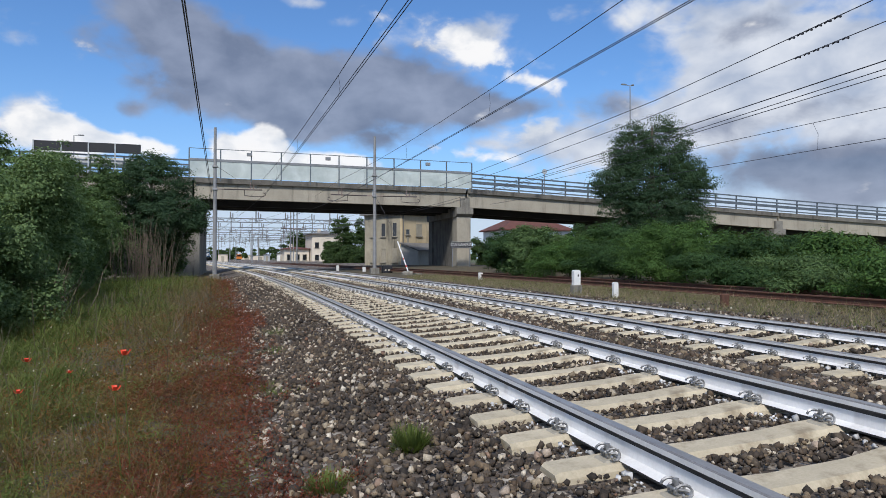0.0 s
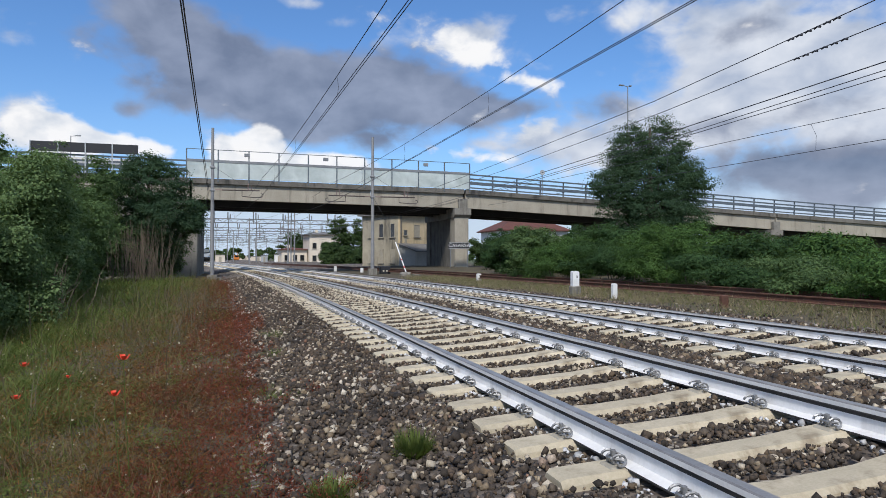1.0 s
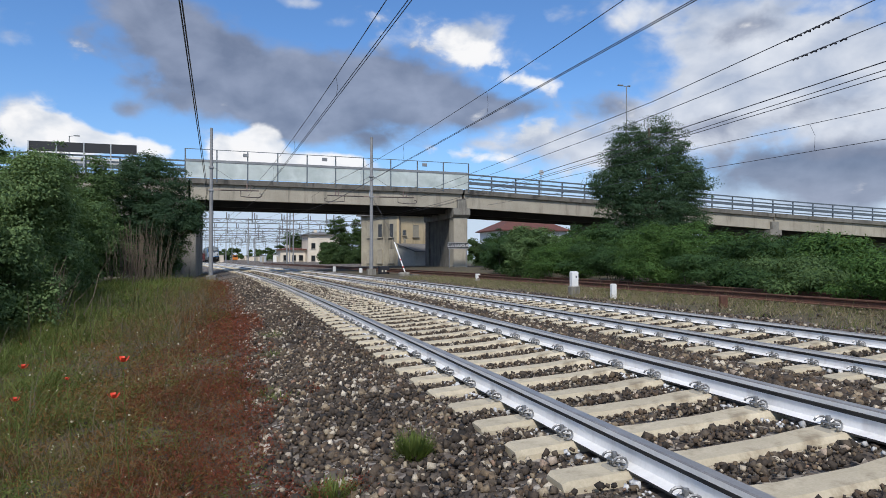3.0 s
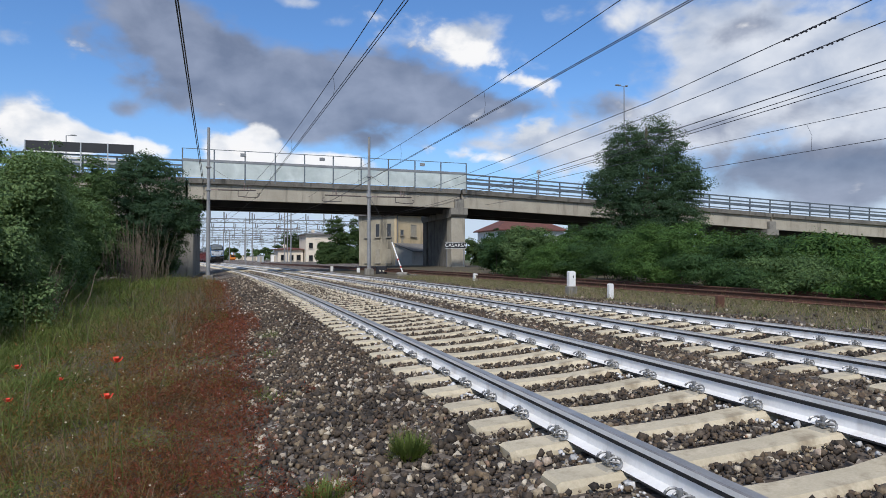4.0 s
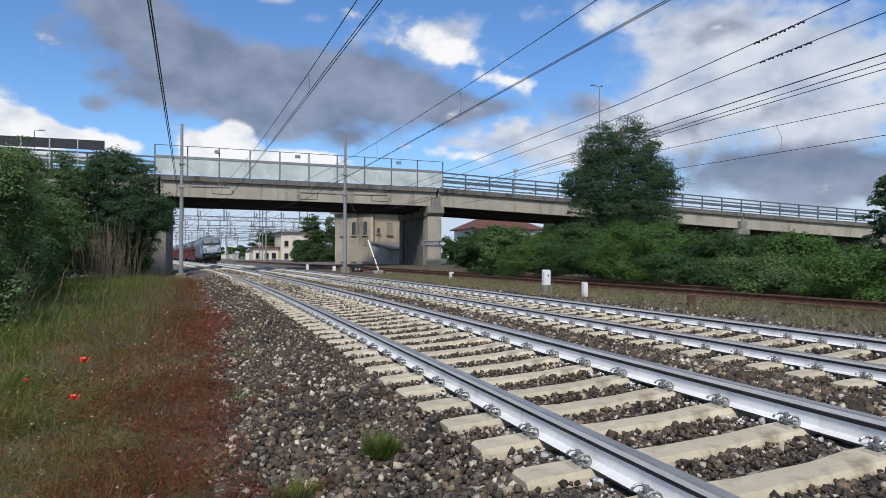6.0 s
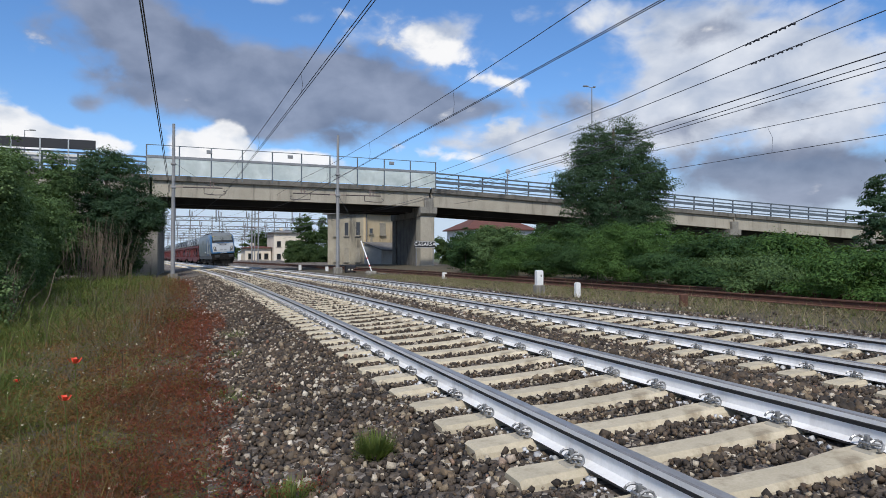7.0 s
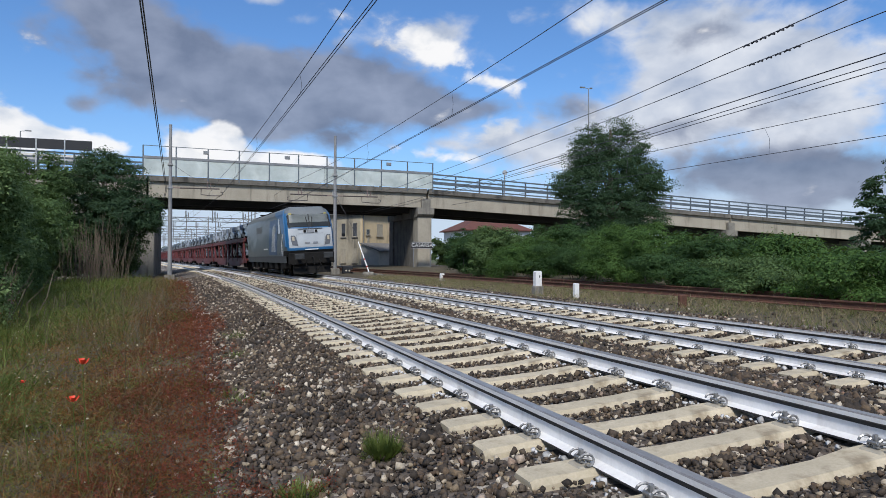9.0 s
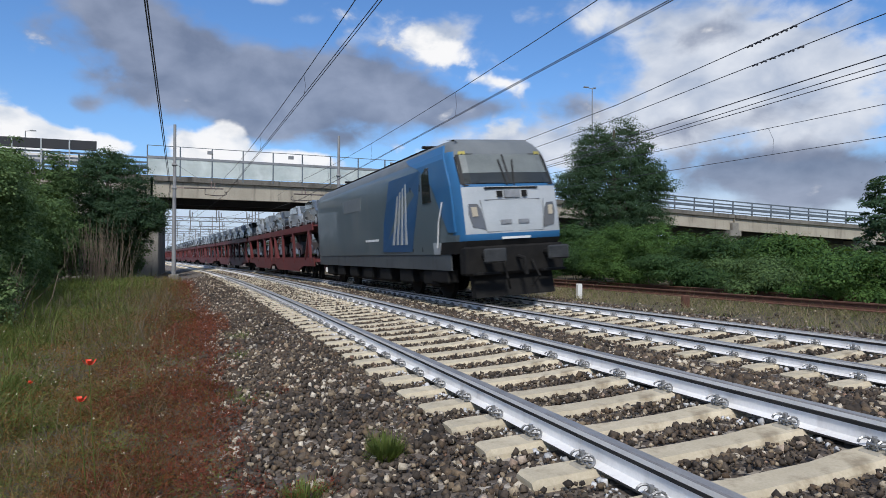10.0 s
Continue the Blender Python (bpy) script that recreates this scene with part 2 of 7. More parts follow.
SOIL = material("dry_grass_soil", (0.045, 0.038, 0.022), (0.12, 0.095, 0.055), 0.7, 0.95, bump=0.6, fine=25, dist=0.05)
FIELD = material("field", (0.05, 0.07, 0.025), (0.11, 0.12, 0.05), 0.05, 0.95, bump=0.3, fine=3)
GRAVEL = gravel_material()
STONE = stone_material()
SLEEPER = material("sleeper_concrete", (0.40, 0.34, 0.235), (0.60, 0.52, 0.38), 2.5, 0.85, bump=0.35, fine=60, random_tint=0.10, stains=((0.20, 0.15, 0.09), 3.4, 0.75), dist=0.004, drip=1.0)
RAIL_PAINT = material("white_painted_rail", (0.70, 0.69, 0.675), (0.86, 0.85, 0.835), 2.0, 0.6, bump=0.1, fine=50, stains=((0.36, 0.32, 0.29), 3.0, 0.5), dist=0.003)
RAIL_HEAD = material("polished_rail_head", (0.22, 0.205, 0.192), (0.38, 0.36, 0.342), 5.0, 0.34, metal=0.4, bump=0.03, fine=80)
RAIL_SIDE = material("worn_rail_side", (0.58, 0.57, 0.56), (0.76, 0.75, 0.735), 3.0, 0.55, bump=0.1, fine=60)
ARM = material("cantilever_tube", (0.055, 0.045, 0.042), (0.11, 0.09, 0.085), 4.0, 0.6, metal=0.2, bump=0.05)
LIMED = material("white_sprayed_stone", (0.40, 0.395, 0.385), (0.68, 0.67, 0.66), 9.0, 0.85, bump=0.3, fine=60, island=0.3)
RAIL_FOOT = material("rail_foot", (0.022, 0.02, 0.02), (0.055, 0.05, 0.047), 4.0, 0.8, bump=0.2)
RUST = material("rusty_steel", (0.06, 0.028, 0.018), (0.15, 0.065, 0.04), 5.0, 0.85, bump=0.2)
CLIP = material("clip_steel", (0.13, 0.13, 0.135), (0.42, 0.42, 0.415), 30.0, 0.42, metal=0.5, bump=0.1)
CONCRETE = material("bridge_concrete", (0.28, 0.252, 0.198), (0.42, 0.38, 0.305), 0.5, 0.85, bump=0.15, fine=12, stains=((0.13, 0.115, 0.095), 1.5, 0.7), drip=0.12)
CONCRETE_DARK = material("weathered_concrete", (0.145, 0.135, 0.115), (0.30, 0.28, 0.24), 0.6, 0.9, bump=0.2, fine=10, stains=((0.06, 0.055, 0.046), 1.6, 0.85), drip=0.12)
# black stain for the coping; on pier walls it also holds painted shade
STAINED_OR_SHADED = material("stained_or_shaded_concrete", (0.075, 0.07, 0.06), (0.20, 0.185, 0.158), 0.9, 0.92, bump=0.2, fine=9, stains=((0.03, 0.028, 0.025), 1.6, 0.9))
WHITEWASH = material("old_whitewash", (0.36, 0.345, 0.31), (0.56, 0.54, 0.49), 0.7, 0.9, bump=0.15, stains=((0.18, 0.165, 0.14), 0.6, 0.8))
# near-black concrete: the shade below the deck is put into its colour
SHADED_SOFFIT = material("shaded_soffit_concrete", (0.028, 0.028, 0.03), (0.055, 0.053, 0.052), 0.4, 0.95, bump=0.1, fine=8)
GALV = material("galvanised_steel", (0.36, 0.38, 0.39), (0.52, 0.54, 0.55), 3.0, 0.5, metal=0.35, bump=0.05)
GALV_DARK = material("dull_steel", (0.16, 0.17, 0.18), (0.28, 0.29, 0.30), 3.0, 0.6, metal=0.3, bump=0.05)
MAST = material("mast_steel", (0.20, 0.205, 0.21), (0.31, 0.31, 0.31), 2.0, 0.65, metal=0.2, bump=0.05, stains=((0.25, 0.20, 0.16), 2.0, 0.4))
WIRE = material("wire", (0.03, 0.03, 0.035), (0.06, 0.06, 0.07), 2.0, 0.6, bump=0)
GALV_BLUE = material("blue_grey_rail", (0.075, 0.095, 0.115), (0.145, 0.17, 0.195), 3.0, 0.55, metal=0.2, bump=0.05)
HERB = leaf_material("low_herbs", (0.090, 0.074, 0.022), (0.27, 0.205, 0.072))
PALE_STRAW = leaf_material("pale_dry_grass", (0.20, 0.155, 0.09), (0.44, 0.36, 0.23))
PANEL = clear_panel("parapet_screen")
BLACK = material("black_panel", (0.010, 0.011, 0.014), (0.022, 0.023, 0.028), 1.0, 0.6, bump=0.02)
WHITE = material("white_paint", (0.66, 0.66, 0.64), (0.82, 0.82, 0.80), 3.0, 0.6, bump=0.05, stains=((0.40, 0.36, 0.30), 4.0, 0.5))
RED = material("red_paint", (0.42, 0.04, 0.03), (0.55, 0.07, 0.05), 3.0, 0.5, bump=0.05)
YELLOW_WALL = material("yellow_plaster", (0.52, 0.41, 0.25), (0.66, 0.54, 0.35), 0.5, 0.9, bump=0.1, stains=((0.30, 0.24, 0.15), 0.7, 0.6))
BEIGE_WALL = material("old_beige_plaster", (0.27, 0.24, 0.18), (0.46, 0.41, 0.31), 0.6, 0.9, bump=0.15, stains=((0.11, 0.10, 0.08), 0.7, 0.95))
CREAM_WALL = material("cream_plaster", (0.60, 0.52, 0.42), (0.72, 0.64, 0.52), 0.6, 0.9, bump=0.1)
ROOF_TILE = material("roof_tiles", (0.085, 0.034, 0.026), (0.16, 0.060, 0.045), 1.5, 0.85, bump=0.4, fine=9)
ROOF_GREY = material("grey_roof", (0.12, 0.115, 0.11), (0.22, 0.21, 0.20), 1.0, 0.85, bump=0.3)
WINDOW_DARK = glass_material("dark_window", (0.02, 0.022, 0.025))
SHUTTER = material("old_shutter", (0.30, 0.27, 0.21), (0.42, 0.38, 0.30), 3.0, 0.8, bump=0.2)
BARK = material("bark", (0.08, 0.065, 0.05), (0.17, 0.14, 0.105), 6.0, 0.9, bump=0.5)
STEM = material("dry_stem", (0.075, 0.058, 0.042), (0.17, 0.13, 0.092), 6.0, 0.9, bump=0.2)
LEAF_TREE = leaf_material("tree_leaves", (0.013, 0.034, 0.020), (0.074, 0.134, 0.070))
LEAF_BUSH = leaf_material("bush_leaves", (0.014, 0.042, 0.012), (0.115, 0.215, 0.055))
LEAF_LEFT = leaf_material("shrub_leaves", (0.026, 0.058, 0.022), (0.165, 0.255, 0.095))
LEAF_LIGHT = leaf_material("light_shrub_leaves", (0.042, 0.082, 0.030), (0.225, 0.325, 0.13))
LEAF_DEEP = leaf_material("deep_bush_leaves", (0.012, 0.036, 0.014), (0.075, 0.145, 0.050))
LEAF_FAR = leaf_material("far_leaves", (0.025, 0.05, 0.018), (0.075, 0.12, 0.04))
GRASS = leaf_material("green_grass", (0.052, 0.080, 0.017), (0.200, 0.240, 0.066))
STRAW = leaf_material("dry_grass", (0.105, 0.066, 0.038), (0.27, 0.19, 0.115))
SEDUM = leaf_material("red_stonecrop", (0.080, 0.017, 0.013), (0.28, 0.062, 0.042))
RUSSET = leaf_material("russet_stonecrop", (0.095, 0.038, 0.014), (0.31, 0.135, 0.048))
TWIG = leaf_material("grey_brown_stalk", (0.075, 0.055, 0.042), (0.21, 0.165, 0.125))
BLOOM = leaf_material("pale_seed_head", (0.36, 0.32, 0.20), (0.62, 0.57, 0.40))
POPPY = material("poppy_petal", (0.62, 0.035, 0.012), (0.80, 0.07, 0.02), 20.0, 0.6, bump=0.1)
LOCO_GREY = material("loco_grey_paint", (0.075, 0.105, 0.122), (0.112, 0.148, 0.166), 0.8, 0.38, metal=0.15, bump=0.02, stains=((0.14, 0.14, 0.14), 1.2, 0.4), coat=0.2)
LOCO_BLUE = material("loco_blue_paint", (0.017, 0.10, 0.235), (0.028, 0.138, 0.30), 0.8, 0.38, bump=0.02, coat=0.2)
LOCO_DEEP = material("loco_deep_blue_paint", (0.011, 0.062, 0.155), (0.020, 0.090, 0.21), 0.8, 0.38, bump=0.02, coat=0.2)
LOCO_WHITE = material("loco_white_paint", (0.31, 0.335, 0.35), (0.43, 0.455, 0.465), 1.0, 0.38, bump=0.02, stains=((0.42, 0.41, 0.40), 2.0, 0.4), coat=0.2)
LOCO_SKIRT = material("loco_skirt_paint", (0.045, 0.052, 0.058), (0.085, 0.095, 0.10), 1.2, 0.6, bump=0.05, stains=((0.03, 0.026, 0.022), 2.0, 0.6))
LOCO_ROOF = material("loco_roof_paint", (0.10, 0.115, 0.125), (0.17, 0.185, 0.19), 1.0, 0.6, bump=0.05)
UNDER = material("dirty_running_gear", (0.006, 0.006, 0.006), (0.018, 0.017, 0.016), 3.0, 0.85, bump=0.3, spec=0.2)
BUFFER = material("buffer_steel", (0.022, 0.024, 0.025), (0.05, 0.052, 0.053), 5.0, 0.6, metal=0.3, bump=0.1)
SCREEN = glass_material("loco_windscreen", (0.055, 0.062, 0.062), 0.05)
BLIND = material("grey_sun_blind", (0.20, 0.225, 0.22), (0.30, 0.325, 0.315), 2.0, 0.35, bump=0.03, coat=0.4)
WAGON_RED = material("wagon_red_paint", (0.085, 0.017, 0.019), (0.16, 0.032, 0.032), 0.8, 0.6, bump=0.1, stains=((0.09, 0.03, 0.025), 1.5, 0.6))
GLASS = glass_material("windscreen_glass", (0.075, 0.085, 0.085), 0.12)
LENS = glow("headlight_glow", (1.0, 0.93, 0.80), 0.42)
LENS_OFF = glass_material("lamp_lens", (0.11, 0.11, 0.11), 0.1)
RUBBER = material("black_rubber", (0.012, 0.012, 0.012), (0.03, 0.03, 0.03), 8.0, 0.8, bump=0.05)
CAR_PAINTS = [material("car_silver", (0.10, 0.115, 0.13), (0.17, 0.185, 0.20), 1.0, 0.3, metal=0.4, bump=0, coat=0.5),
              material("car_white", (0.22, 0.24, 0.26), (0.30, 0.32, 0.34), 1.0, 0.35, bump=0, coat=0.5),
              material("car_dark", (0.03, 0.035, 0.04), (0.05, 0.055, 0.06), 1.0, 0.3, metal=0.3, bump=0, coat=0.5)]
ORANGE = material("orange_paint", (0.55, 0.16, 0.02), (0.70, 0.22, 0.03), 1.0, 0.5, bump=0.05)
INSULATOR = material("brown_insulator", (0.16, 0.11, 0.095), (0.26, 0.19, 0.17), 5.0, 0.3, bump=0.05)
AMBER = material("amber_lamp", (0.30, 0.26, 0.06), (0.40, 0.34, 0.09), bump=0)

# ---- mesh helpers ----


def mesh_of(name, bm, mats, smooth=False):
    me = bpy.data.meshes.new(name)
    bm.normal_update()
    bm.to_mesh(me)
    bm.free()
    for m in (mats if isinstance(mats, (list, tuple)) else [mats]):
        me.materials.append(m)
    if smooth:
        me.polygons.foreach_set("use_smooth", [True] * len(me.polygons))
    return me


def part(name, bm, mats, parent=None, label="", smooth=False):
    ob = new(name, mesh_of(name, bm, mats, smooth))
    ob.parent = parent
    return tagged(ob, label=label)


def share(name, me, parent, m):
    ob = new(name, me)
    ob.parent = parent
    ob.matrix_basis = m
    return ob


def thing(name, label, category, m=None, group="", kind=""):
    ob = new(name)
    ob.empty_display_size = 0.2
    if m is not None:
        ob.matrix_basis = m
    return tagged(ob, label, category, group, kind)


def arrays(name, verts, faces, mats, parent=None, index=None):
    """A mesh object from numpy arrays; all faces have the same number of corners."""
    me = bpy.data.meshes.new(name)
    n, k = faces.shape
    me.vertices.add(len(verts))
    me.vertices.foreach_set("co", np.ascontiguousarray(verts, dtype=np.float32).ravel())
    me.loops.add(n * k)
    me.loops.foreach_set("vertex_index", np.ascontiguousarray(faces, dtype=np.int32).ravel())
    me.polygons.add(n)
    me.polygons.foreach_set("loop_start", np.arange(0, n * k, k, dtype=np.int32))
    for m in (mats if isinstance(mats, (list, tuple)) else [mats]):
        me.materials.append(m)
    if index is not None:
        me.polygons.foreach_set("material_index", np.asarray(index, dtype=np.int32))
    me.update(calc_edges=True)
    ob = new(name, me)
    ob.parent = parent
    return ob


def box(bm, x0, x1, y0, y1, z0, z1, bevel=0.0, mat=0):
    r = bmesh.ops.create_cube(bm, size=1.0)
    vs = r["verts"]
    for v in vs:
        v.co = Vector(((x0 + x1) / 2 + v.co.x * (x1 - x0), (y0 + y1) / 2 + v.co.y * (y1 - y0), (z0 + z1) / 2 + v.co.z * (z1 - z0)))
    fs = {f for v in vs for f in v.link_faces}
    for f in fs:
        f.material_index = mat
    if bevel:
        es = {e for v in vs for e in v.link_edges}
        bmesh.ops.bevel(bm, geom=list(es), offset=bevel, segments=1, affect="EDGES")
    return vs


def tube(bm, points, r, n=6, r2=None, caps=True):
    """A round bar along points; r2: radius at its end."""
    pts = [Vector(q) for q in points]
    r2 = r if r2 is None else r2
    rings = []
    for i, q in enumerate(pts):
        d = (pts[min(i + 1, len(pts) - 1)] - pts[max(i - 1, 0)]).normalized()
        a = d.cross(Vector((0, 0, 1)) if abs(d.z) < 0.9 else Vector((1, 0, 0))).normalized()
        b = d.cross(a)
        rr = r + (r2 - r) * i / max(1, len(pts) - 1)
        rings.append([bm.verts.new(q + (a * math.cos(6.28318 * k / n) + b * math.sin(6.28318 * k / n)) * rr) for k in range(n)])
    for p, q in zip(rings, rings[1:]):
        for k in range(n):
            bm.faces.new((p[k], p[(k + 1) % n], q[(k + 1) % n], q[k]))
    if caps:
        bm.faces.new(rings[0][::-1])
        bm.faces.new(rings[-1])


def sweep(bm, profile, stations, closed=True, mats=None):
    """Loft a profile [(a, z)] along stations [(origin, right)]; mats: material index for each profile edge."""
    rings = [[bm.verts.new(o + r * a + Vector((0, 0, z))) for a, z in profile] for o, r in stations]
    n = len(profile)
    for p, q in zip(rings, rings[1:]):
        for k in range(n if closed else n - 1):
            f = bm.faces.new((p[k], p[(k + 1) % n], q[(k + 1) % n], q[k]))
            if mats:
                f.material_index = mats[k]
    if closed:
        bm.faces.new(rings[0])
        bm.faces.new(rings[-1][::-1])


def prism(bm, outline, axis, lo, hi, mat=0):
    """An outline of (u, v) pushed along an axis: x -> (y, z), y -> (x, z), z -> (x, y)."""
    def at(u, v, w):
        return {"x": (w, u, v), "y": (u, w, v), "z": (u, v, w)}[axis]
    a = [bm.verts.new(at(u, v, lo)) for u, v in outline]
    b = [bm.verts.new(at(u, v, hi)) for u, v in outline]
    fs = [bm.faces.new(a), bm.faces.new(b[::-1])]
    for i in range(len(a)):
        j = (i + 1) % len(a)
        fs.append(bm.faces.new((a[j], a[i], b[i], b[j])))
    for f in fs:
        f.material_index = mat
    bmesh.ops.recalc_face_normals(bm, faces=fs)


# ---- the line of the tracks ----
RAIL_X, BEND, BEND_FULL, BEND_END = 2.078, 0.0014, 27.7, 107.0
GAUGE, CANT = 1.505, 0.092
_s = np.arange(-60.0, 620.0, 0.1)
_k = np.where(_s < BEND_FULL, BEND, np.where(_s > BEND_END, 0.0, BEND * (BEND_END - _s) / (BEND_END - BEND_FULL)))
_a = np.cumsum(_k) * 0.1
_zero = 600
_a -= _a[_zero]
_x = np.cumsum(-np.sin(_a)) * 0.1
_y = np.cumsum(np.cos(_a)) * 0.1
_x += RAIL_X - _x[_zero]
_y -= _y[_zero]


def line(s, off=0.0):
    """Place and heading on the line: s metres along, off metres to the right of the first rail."""
    a = np.interp(s, _s, _a)
    return np.interp(s, _s, _x) + off * np.cos(a), np.interp(s, _s, _y) + off * np.sin(a), a


def offset_of(x, y):
    """How far right of the first rail a place lies (close to the line)."""
    s = np.clip(y, -55, 600)
    px, py, a = line(s)
    return (x - px) * np.cos(a) + (y - py) * np.sin(a)


NEAR_Z, FAR_Z = 0.0, -0.156
FAR_OFF = GAUGE + 3.21          # first rail of the second track
SIDE_OFF = 10.7                 # near rail of the siding
FAR_MID = FAR_OFF + GAUGE / 2
_PO = np.array([-400, -30, -8, -4.5, -2.6, -1.95, -0.95, -0.55, 2.1, 2.7, 3.4, 4.0, 6.9, 7.6, 8.8, 12.0, 14.0, 20.0, 45, 120, 500], float)
_PZ = np.array([-0.6, -0.6, -0.65, -0.55, -0.47, -0.45, -0.285, -0.245, -0.085, -0.13, -0.31, -0.41, -0.24, -0.29, -0.24, -0.20, 0.05, 0.2, -0.1, -0.3, -0.4])


def ground_z(x, y):
    return np.interp(offset_of(x, y), _PO, _PZ)


def make_ground():
    us = np.concatenate([[-3500, -1200, -500, -200, -90, -45], np.arange(-25, -6, 1.5), np.arange(-6, 16, 0.25), np.arange(16, 40, 2.0), [45, 60, 90, 200, 500, 1200, 3500]])
    vs = np.concatenate([[-3500, -1000, -300, -100, -40, -15, -6], np.arange(-3, 14, 0.3), np.arange(14, 40, 0.9), np.arange(40, 160, 4.0), [170, 200, 250, 320, 420, 580, 900, 1600, 4000]])
    U, V = np.meshgrid(us, vs, indexing="ij")
    X, Y, A = line(np.clip(V, -55, 600))
    near = np.clip((V + 55) / 20, 0, 1) * np.clip((600 - V) / 200, 0, 1)
    X = X * near + U
    Z = np.interp(U, _PO, _PZ)
    Z = Z + 0.03 * np.clip((V - 12) / 25, 0, 1) * (((U > -0.6) & (U < 2.2)) | ((U > 4.0) & (U < 7.0)))
    rng = np.random.default_rng(5)
    bumpy = np.where(np.abs(U) < 20, 1, 0) * np.where(V < 60, 1, 0)
    Z = Z + bumpy * rng.normal(0, 0.012, Z.shape)
    verts = np.stack([X, V, Z], -1).reshape(-1, 3)
    i, j = np.meshgrid(np.arange(len(us) - 1), np.arange(len(vs) - 1), indexing="ij")
    a = i * len(vs) + j
    faces = np.stack([a, a + len(vs), a + len(vs) + 1, a + 1], -1).reshape(-1, 4)
    mid = ((us[:-1] + us[1:]) / 2)[i.ravel()]
    far = ((vs[:-1] + vs[1:]) / 2)[j.ravel()]
    idx = np.where((mid > -1.95) & (mid < 8.6), 1, 0)
    idx = np.where((far > 70) & (mid > -1.95) & (mid < 30), 1, idx)
    idx = np.where((mid < -30) | (mid > 60) | (far > 400), 2, idx)
    ob = arrays("ground", verts, faces, [SOIL, GRAVEL, FIELD], index=idx)
    for p in ob.data.polygons:
        p.use_smooth = True
    tagged(ob, "grassy railway ground with brown ballast under the tracks", "ground", kind="structure")


make_ground()

# ---- tracks ----
# rail cross-section, z = 0 at the top of the head
RAIL_SHAPE = [(-0.036, -0.008), (-0.028, 0.0), (0.028, 0.0), (0.036, -0.008), (0.036, -0.034), (0.012, -0.048), (0.010, -0.069), (0.009, -0.10), (0.014, -0.140),
              (0.075, -0.158), (0.075, -0.170), (-0.075, -0.170), (-0.075, -0.158), (-0.014, -0.140), (-0.009, -0.10), (-0.010, -0.069), (-0.012, -0.048), (-0.036, -0.034)]
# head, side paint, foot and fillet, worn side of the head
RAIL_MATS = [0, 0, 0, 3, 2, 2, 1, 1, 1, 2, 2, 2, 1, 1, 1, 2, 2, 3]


def rail_steps(start, end):
    s, out = start, []
    while s < end:
        out.append(s)
        s += 0.6 if s < 40 else 2.0 if s < 120 else 8.0
    return out + [end]


def make_rail(parent, off, z, start, end, mats, shape=RAIL_SHAPE):
    bm = bmesh.new()
    st = []
    for s in rail_steps(start, end):
        x, y, a = line(s, off)
        st.append((Vector((x, y, z)), Vector((math.cos(a), math.sin(a), 0))))
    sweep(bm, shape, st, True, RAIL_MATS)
    return part("rail", bm, mats, parent)


def sleeper_mesh(worn):
    """Concrete sleeper, thinner in the middle, with chamfered top edges; top at z = 0 under the rails."""
    bm = bmesh.new()
    rng = random.Random(worn)
    st = [(-1.22, 0.11, 0.0), (-1.19, 0.125, 0.012), (-1.0, 0.125, 0.012), (-0.5, 0.125, 0.010), (-0.25, 0.115, 0.0), (0.25, 0.115, 0.0), (0.5, 0.125, 0.010), (1.0, 0.125, 0.012), (1.19, 0.125, 0.012), (1.22, 0.11, 0.0)]
    rings = []
    for x, h, z in st:
        j = rng.uniform(-0.006, 0.006)
        prof = [(-h - 0.03, z - 0.2), (-h, z - 0.03), (-h + 0.025, z), (h - 0.025, z), (h, z - 0.03), (h + 0.03, z - 0.2)]
        rings.append([bm.verts.new((x, b + j, c + rng.uniform(-0.003, 0.003))) for b, c in prof])
    for p, q in zip(rings, rings[1:]):
        for k in range(5):
            bm.faces.new((p[k], q[k], q[k + 1], p[k + 1]))
    bm.faces.new(rings[0])
    bm.faces.new(rings[-1][::-1])
    return mesh_of("sleeper", bm, SLEEPER)


def clip_mesh():
    """Spring clip: a curled round bar along the rail foot, screwed down on a whitened shoulder block."""
    bm = bmesh.new()
    pts = []
    for i in range(31):
        u = i / 30
        w = u * 6.28318 * 3.0
        pts.append((0.048 + 0.034 * math.cos(w), -0.084 + 0.168 * u, 0.036 + 0.028 * math.sin(w)))
    tube(bm, pts, 0.008, 5)
    tube(bm, [(0.02, -0.045, 0.03), (0.085, -0.02, 0.045), (0.085, 0.02, 0.045), (0.02, 0.045, 0.03)], 0.009, 5)
    tube(bm, [(0.058, 0, 0.0), (0.058, 0, 0.082)], 0.015, 6)
    fs = set(bm.faces)
    box(bm, 0.0, 0.115, -0.07, 0.07, -0.022, 0.006, 0.012)
    for f in bm.faces:
        if f not in fs:
            f.material_index = 1
    return mesh_of("rail_clip", bm, [CLIP, CONCRETE])


SLEEPERS = [sleeper_mesh(i) for i in range(4)]
CLIP_MESH = clip_mesh()


